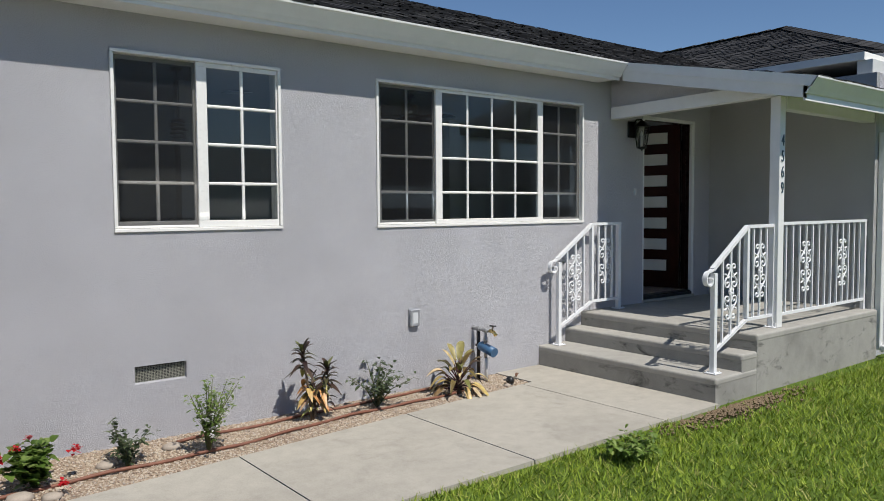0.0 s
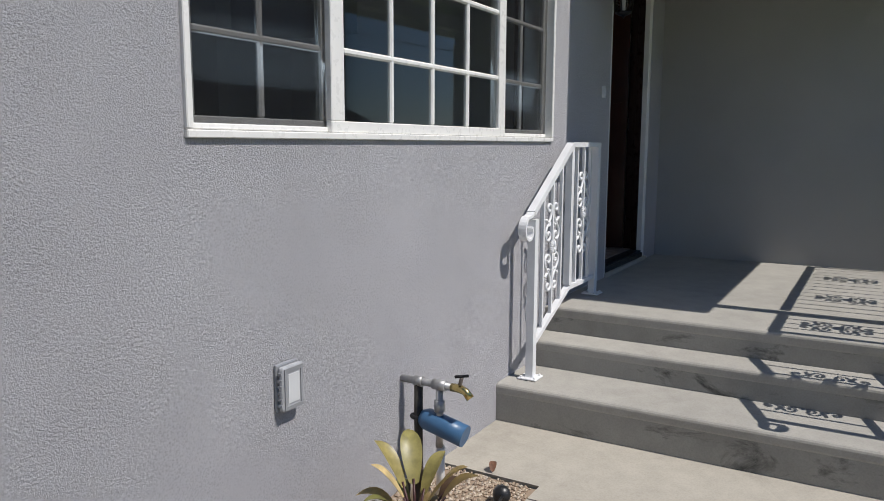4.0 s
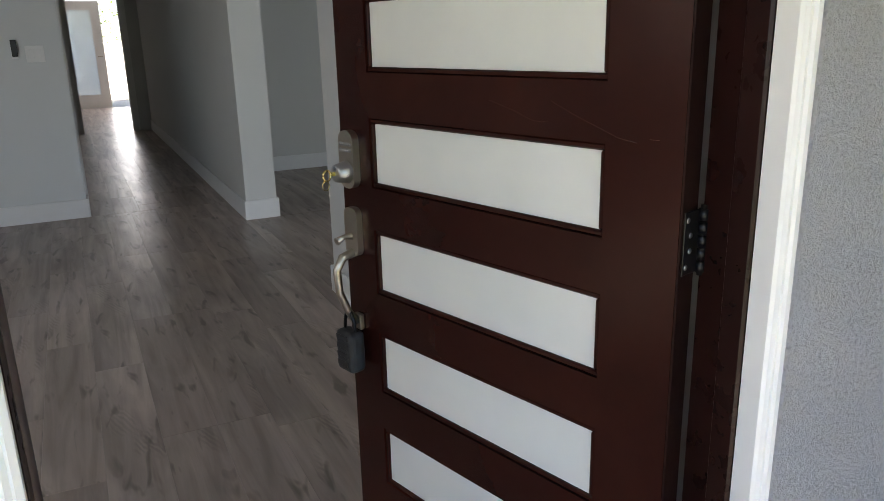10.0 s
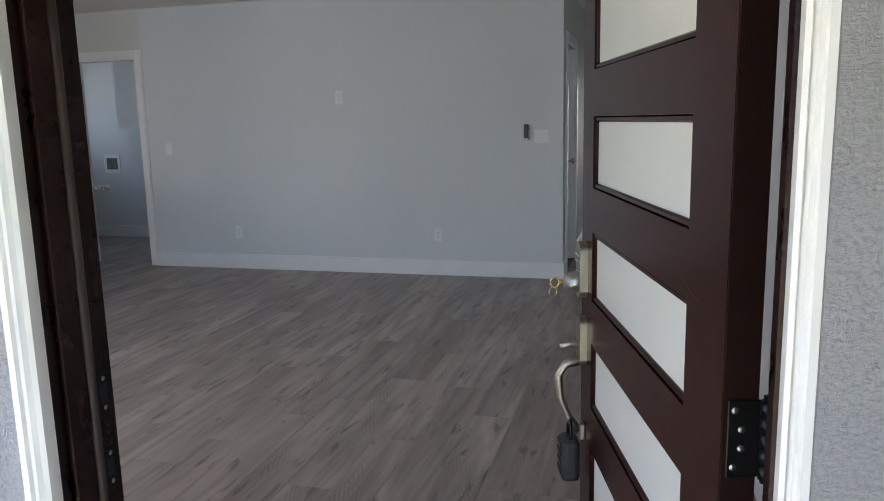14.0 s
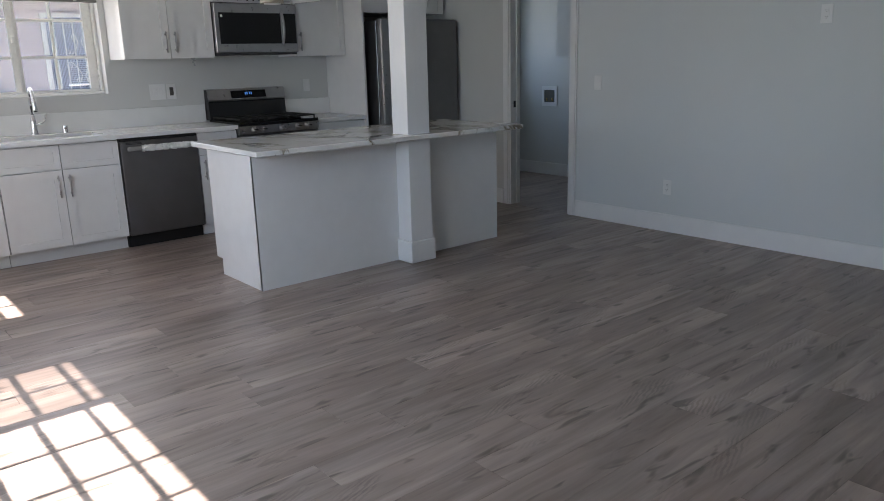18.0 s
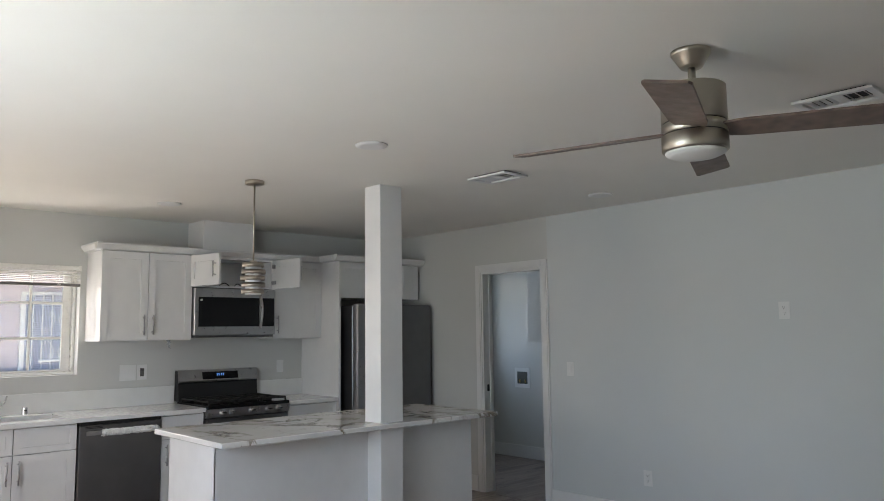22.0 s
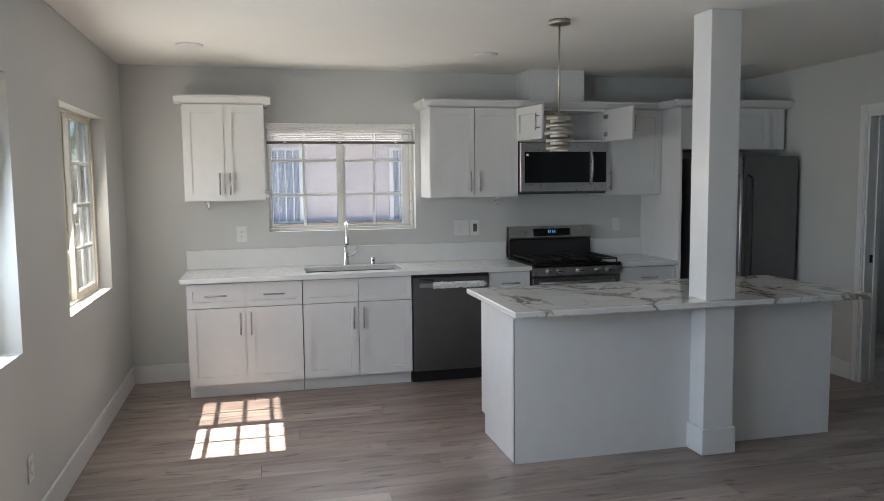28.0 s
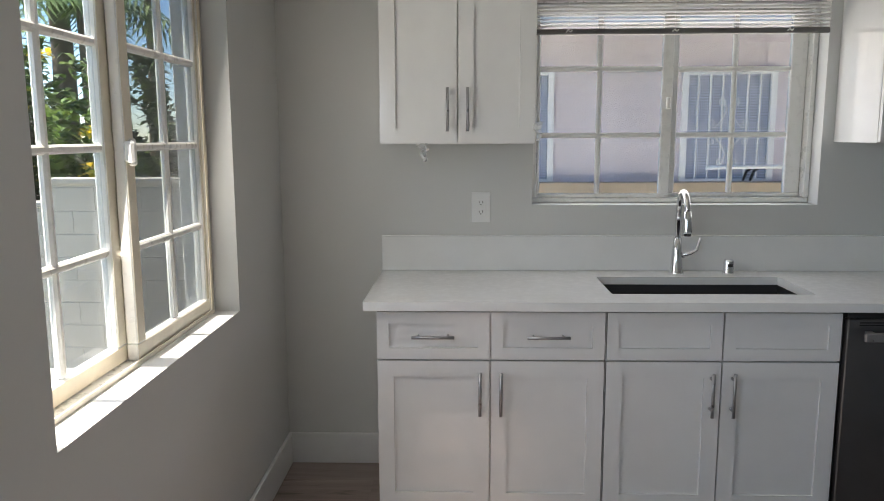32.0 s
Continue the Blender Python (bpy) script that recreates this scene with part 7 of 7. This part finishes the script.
M_SCREEN = perforated("perforated_screen")
for y0, y1 in ((1.02, 1.67), (2.80, 3.52)):
    ym = (y0 + y1) / 2
    wdw = part("window", box(-0.03, -0.01, y0 + 0.001, y1 - 0.001, 1.581, 2.499), M_SCREEN, nb, "window behind a white security grille")
    part("frame", wall_mesh("y", y0 - 0.03, y1 + 0.03, 1.607, 2.53, 0.001, 0.035, ((y0 + 0.02, y1 - 0.02, 1.63, 2.495),)), M_VINYL, wdw)
    cnt = 7
    for k in range(1, cnt):
        yy = y0 + (y1 - y0) * k / cnt
        part("bar", tube([(0.018 + 0.003 * math.sin(q * 1.9), yy + 0.003 * math.cos(q * 1.9), 1.585 + 0.91 * q / 40) for q in range(41)], 0.009, 6), M_VINYL, wdw)
    for sx in (-1, 1):
        for sz in (-1, 1):
            pth = spiral(0.052, 0.245, 0.008, 0.036, -math.pi * 2.2, math.pi * 0.5, 16) + [(0.018, 0.19), (0.045, 0.12), (0.095, 0.055)] + spiral(0.135, 0.075, 0.044, 0.009, math.pi * 1.15, math.pi * 3.6, 16)
            part("scroll", tube([(0.036, ym + sx * u, 2.02 + sz * v) for u, v in pth], 0.006, 6), M_VINYL, wdw)
rail = part("handrail", tube(((0.22, 2.93, 1.73), (0.22, 3.15, 1.736), (0.22, 3.9, 1.742)), 0.017, 8), M_VINYL, nb, "white pipe handrail")
for yy in (3.30, 3.36):
    part("bracket", tube(((0.22, yy, 1.725), (0.13, yy, 1.70), (0.05, yy, 1.62)), 0.012, 6), M_GUN, rail, "dark bracket")
# Unseen pale slab, added to bounce sunlight onto the neighbour and block walls.
sl = thing("side_yard_slab", "pale concrete side yard slab, added unseen to bounce light", "paving", pose(-7.8, 0, GND), kind="structure")
for k in range(8):
    part("slab", box(-1.45, 1.45, -14 + 3.25 * k, -14 + 3.25 * (k + 1) - 0.012, -0.2, -0.02), M_BOUNCE, sl)

M_BLOCK = concrete("block_wall", (0.46, 0.43, 0.37), 0.92)
gw_ = thing("block_wall", "pale concrete block garden wall", "wall", pose(-9.3, -0.80, GND), kind="structure")
rowh, bl_ = 0.2, 0.4
part("core", box(-0.088, 0.086, -7.4, 0.0, -0.2, 1.40), M_BLOCK, gw_)
part("core", box(-0.088, 0.086, -1.85, 0.0, 1.401, 1.60), M_BLOCK, gw_)
for j in range(8):
    for k in range(18):
        y1_ = -k * bl_ - (0.2 if j % 2 else 0.0)
        if j == 7 and y1_ < -1.6:
            continue
        part("block", box(0.02, 0.09, y1_ - bl_ + 0.004, y1_ - 0.004, j * rowh - 0.02, (j + 1) * rowh - 0.028, 0.003), M_BLOCK, gw_)
part("cap", box(-0.11, 0.11, -1.85, 0.0, 1.601, 1.65, 0.006), M_BLOCK, gw_)
part("cap", box(-0.11, 0.11, -7.4, -1.86, 1.401, 1.45, 0.006), M_BLOCK, gw_)
M_HEDGE = leaf_mat("hedge_leaf", ((0.0, (0.08, 0.13, 0.04)), (0.6, (0.17, 0.24, 0.08)), (1.0, (0.30, 0.36, 0.14))))
M_YELLOW = leaf_mat("yellow_petal", ((0.0, (0.70, 0.48, 0.02)), (1.0, (0.85, 0.65, 0.05))))
yb, _t = shrub("yellow_bells_bush", -10.6, -3.4, 3.0, 1.3, 5200, 0.17, M_GREEN2, "tall green bush with yellow trumpet flowers", 31, 40, 1.2)
for k in range(34):
    r2 = random.Random(70 + k)
    flower(yb, (0.5 + r2.uniform(-0.3, 0.6), r2.uniform(-1.1, 1.1), r2.uniform(1.6, 2.8)), 0.09, M_YELLOW, 10, 70 + k)
shrub("garden_shrub", -11.8, -5.6, 2.6, 1.5, 3600, 0.18, M_HEDGE, "loose green garden shrub", 32, 30, 1.2)
shrub("garden_shrub", -11.2, -1.5, 2.5, 1.3, 3600, 0.17, M_HEDGE, "loose green garden shrub", 33, 30, 1.2)
shrub("garden_shrub", -13.5, -3.0, 3.4, 1.9, 4000, 0.22, M_HEDGE, "tall dense green garden shrub", 34, 30, 1.2)
shrub("garden_shrub", -14.5, -7.5, 3.2, 2.0, 4000, 0.22, M_HEDGE, "tall dense green garden shrub", 35, 30, 1.2)


def palm(x, y, h, seed):
    rnd_ = random.Random(seed)
    p = thing("palm_tree", "tall palm with a crown of feathered fronds", "tree", pose(x, y, GND))
    part("trunk", tube([(0.05 * math.sin(k), 0, h * k / 8) for k in range(9)], 0.16, 10, radii=[0.22 - 0.012 * k for k in range(9)]), M_TRUNK, p)
    for k in range(16):
        a, up = 2.4 * k, rnd_.uniform(0.1, 1.0)
        spine = [Vector((math.cos(a) * 2.3 * t * (0.7 + 0.3 * (1 - up)), math.sin(a) * 2.3 * t * (0.7 + 0.3 * (1 - up)), h + 2.3 * (up * t - 0.95 * t * t))) for t in (j / 8 for j in range(9))]
        items = []
        for j in range(1, 9):
            for q in range(3):
                b = spine[j - 1].lerp(spine[j], q / 3)
                for side in (-1, 1):
                    items.append(blade_geo(b, a + side * 1.0, 0.55 * (1.1 - j / 10), 0.045, 0.05, 0.7, 2, 0.2))
        part("frond", leaves_mesh(items), M_HEDGE, p)
    return p


palm(-14.5, -5.2, 5.0, 1)
palm(-17.5, -8.5, 6.5, 2)
palm(-16.0, -2.6, 5.6, 3)
palm(-13.6, -4.3, 3.9, 4)
palm(-19.0, -5.6, 6.0, 5)
palm(-15.5, -6.6, 4.4, 6)

# across the street, for what the windows mirror
M_SIDING = plain("cream_siding", (0.48, 0.45, 0.40), 0.8)
for hx, hy in ((-14, -30), (6, -31), (26, -30)):
    hs_ = thing("street_house", "single-storey house across the street", "house", pose(hx, hy, GND), "houses across the street")
    part("wall", box(-6.5, 6.5, -4, 4, -0.1, 2.7), M_SIDING, hs_)
    part("roof", prism(((-4.6, 2.7), (4.6, 2.7), (0, 4.6)), "x", -7, 7), M_SHING, hs_)
    part("door", box(-0.5, 0.5, 4.0, 4.04, 0, 2.1), M_MAHOG, hs_)
    for wx in (-4.2, 3.4):
        w_ = part("window", box(wx - 0.9, wx + 0.9, 4.0, 4.03, 0.9, 2.1), M_BLKGL, hs_)
        part("frame", wall_mesh("x", wx - 1.0, wx + 1.0, 0.8, 2.2, 4.001, 4.05, ((wx - 0.9, wx + 0.9, 0.9, 2.1),)), M_VINYL, w_)
struct("road", box(-300, 300, -21, -12, GND - 0.2, GND - 0.026), plain("asphalt", (0.05, 0.05, 0.052), 0.9, vary=0.2, scale=2, bump=0.4, bscale=90), "grey asphalt street", "road")
struct("pavement", box(-300, 300, -11.8, -9.8, GND - 0.2, GND - 0.02), M_WALK, "pale concrete pavement along the street", "pavement")


def tree(x, y, h, r, seed, label):
    rnd_ = random.Random(seed)
    p = thing("street_tree", label, "tree", pose(x, y, GND))
    part("trunk", tube([(0.1 * math.sin(k), 0.06 * k, h * 0.6 * k / 5) for k in range(6)], 0.2, 10, radii=[0.26 - 0.03 * k for k in range(6)]), M_TRUNK, p)
    items = []
    for k in range(7):
        a = k * 2.4
        tip = Vector((math.cos(a) * r * 0.6, math.sin(a) * r * 0.6, h * rnd_.uniform(0.55, 0.85)))
        part("limb", tube(((0.05, 0.2, h * 0.4), tip * 0.6 + Vector((0, 0, h * 0.2)), tip), 0.06, 7, radii=(0.1, 0.06, 0.03)), M_TRUNK, p)
        for _ in range(220):
            b = tip + Vector((rnd_.gauss(0, r * 0.3), rnd_.gauss(0, r * 0.3), rnd_.gauss(0, h * 0.12)))
            items.append(blade_geo(b, rnd_.uniform(0, 6.28), 0.35, 0.2, rnd_.uniform(-0.3, 0.6), 0.3, 2, 0.2))
    part("crown", leaves_mesh(items), M_HEDGE, p)
    return p


tree(-8.0, -22.5, 8.5, 2.4, 5, "street tree with a dark green crown")
tree(13.0, -23.5, 7.0, 2.8, 6, "street tree with a dark green crown")
pl_ = thing("utility_pole", "wooden utility pole with cross-arm and wires", "pole", pose(-1.5, -22.0, GND))
part("pole", tube(((0, 0, 0), (0, 0, 8.5)), 0.13, 10), M_TRUNK, pl_)
part("cross_arm", box(-1.1, 1.1, -0.06, 0.06, 7.7, 7.85), M_TRUNK, pl_)
for wx in (-0.9, 0.0, 0.9):
    part("wire", tube([(wx + 60 * (k - 4) / 4, 0.0, 7.9 - 1.2 * (1 - ((k - 4) / 4) ** 2) * 0 - 1.0 * math.sin(math.pi * abs(k - 4) / 4)) for k in range(9)], 0.015, 5), M_BLACK, pl_)

# back garden beyond the far door
struct("garden_wall_back", box(-6, 8, 20.5, 20.7, GND, 1.25), wall_paint("white_garden_wall", (0.78, 0.78, 0.77)), "white back garden wall", "wall")
hedge_items = []
rh = random.Random(12)
for _ in range(2600):
    hedge_items.append(blade_geo(Vector((rh.uniform(-1.5, 4.0), 20.9 + rh.gauss(0, 0.2), rh.uniform(1.0, 3.2))), rh.uniform(0, 6.28), 0.14, 0.08, rh.uniform(-0.2, 0.6), 0.3, 2, 0.2))
hg_ = mesh_ob("back_hedge", leaves_mesh(hedge_items), M_GREEN2)
tagged(hg_, "tall green hedge behind the back garden wall", "hedge", kind="stuff")
struct("patio", box(-6, 8, 16.2, 20.5, GND, -0.06), M_WALK, "pale concrete back patio", "patio")

# ---------------- plank floors ----------------
floor_ob = thing("floor", "grey-brown vinyl plank floor", "floor", kind="structure")
PW, PL = 0.182, 1.22
plank_cache = {}


def plank_mesh(w, l):
    key = (round(w, 3), round(l, 2))
    if key not in plank_cache:
        bm = bmesh.new()
        c = 0.0009
        x1, y1 = w - 0.0005, key[1] - 0.0005
        lo = [bm.verts.new(p) for p in ((0, 0, -0.006), (x1, 0, -0.006), (x1, y1, -0.006), (0, y1, -0.006))]
        mi = [bm.verts.new(p) for p in ((0, 0, -c * 0.7), (x1, 0, -c * 0.7), (x1, y1, -c * 0.7), (0, y1, -c * 0.7))]
        hi = [bm.verts.new(p) for p in ((c, c, 0), (x1 - c, c, 0), (x1 - c, y1 - c, 0), (c, y1 - c, 0))]
        for a, b in ((lo, mi), (mi, hi)):
            for k in range(4):
                bm.faces.new((a[k], a[(k + 1) % 4], b[(k + 1) % 4], b[k]))
        bm.faces.new(hi)
        me = bpy.data.meshes.new("plank")
        bm.to_mesh(me)
        bm.free()
        me.materials.append(M_PLANK)
        plank_cache[key] = me
    return plank_cache[key]


prnd = random.Random(17)
far_planks = []
for x0, x1, y0, y1, near in ((K + 0.002, 1.253, W + 0.001, BW - 0.001, True), (0.048, 0.988, 0.103, W, True), (0.152, 1.193, BW, 11.40, True), (1.256, 4.6, 2.93, 4.78, False), (1.423, 4.6, 4.785, 6.75, False), (LD[0] + 0.02, LD[1] - 0.02, BW, BW + 0.12, True), (K + 0.002, -2.76, BW + 0.122, LB, False), (HE[0] + 0.02, HE[1] - 0.02, 11.40, 11.52, False), (-1.49, 2.59, 11.522, 16.1, False), (1.39, 4.6, -1.6, 2.93, False)):
    k = 0
    x = x0
    while x < x1 - 0.01:
        w = min(PW, x1 - x)
        y = y0 - prnd.uniform(0, PL - 0.2)
        while y < y1 - 0.005:
            a, b = max(y, y0), min(y + PL, y1)
            if b - a > 0.008:
                if near:
                    o = new("plank", plank_mesh(w, b - a))
                    o.matrix_world = pose(x, a, 0)
                    o.parent = floor_ob
                else:
                    far_planks.append((x, a, w, b - a))
            y += PL
        x += PW
        k += 1
fv, ff = [], []
for x, y, w, l in far_planks:
    i = len(fv)
    fv += [(x, y, -0.001), (x + w - 0.002, y, -0.001), (x + w - 0.002, y + l - 0.002, -0.001), (x, y + l - 0.002, -0.001), (x, y, -0.006), (x + w - 0.002, y, -0.006), (x + w - 0.002, y + l - 0.002, -0.006), (x, y + l - 0.002, -0.006)]
    ff += [(i, i + 1, i + 2, i + 3)] + [(i + q, i + 4 + q, i + 4 + (q + 1) % 4, i + (q + 1) % 4) for q in range(4)]
fme = bpy.data.meshes.new("far_planks")
fme.from_pydata(fv, [], ff)
fme.materials.append(M_PLANK)
fo = new("far_planks", fme)
fo.parent = floor_ob
tagged(fo, "plank floor of the farther rooms", kind="stuff")
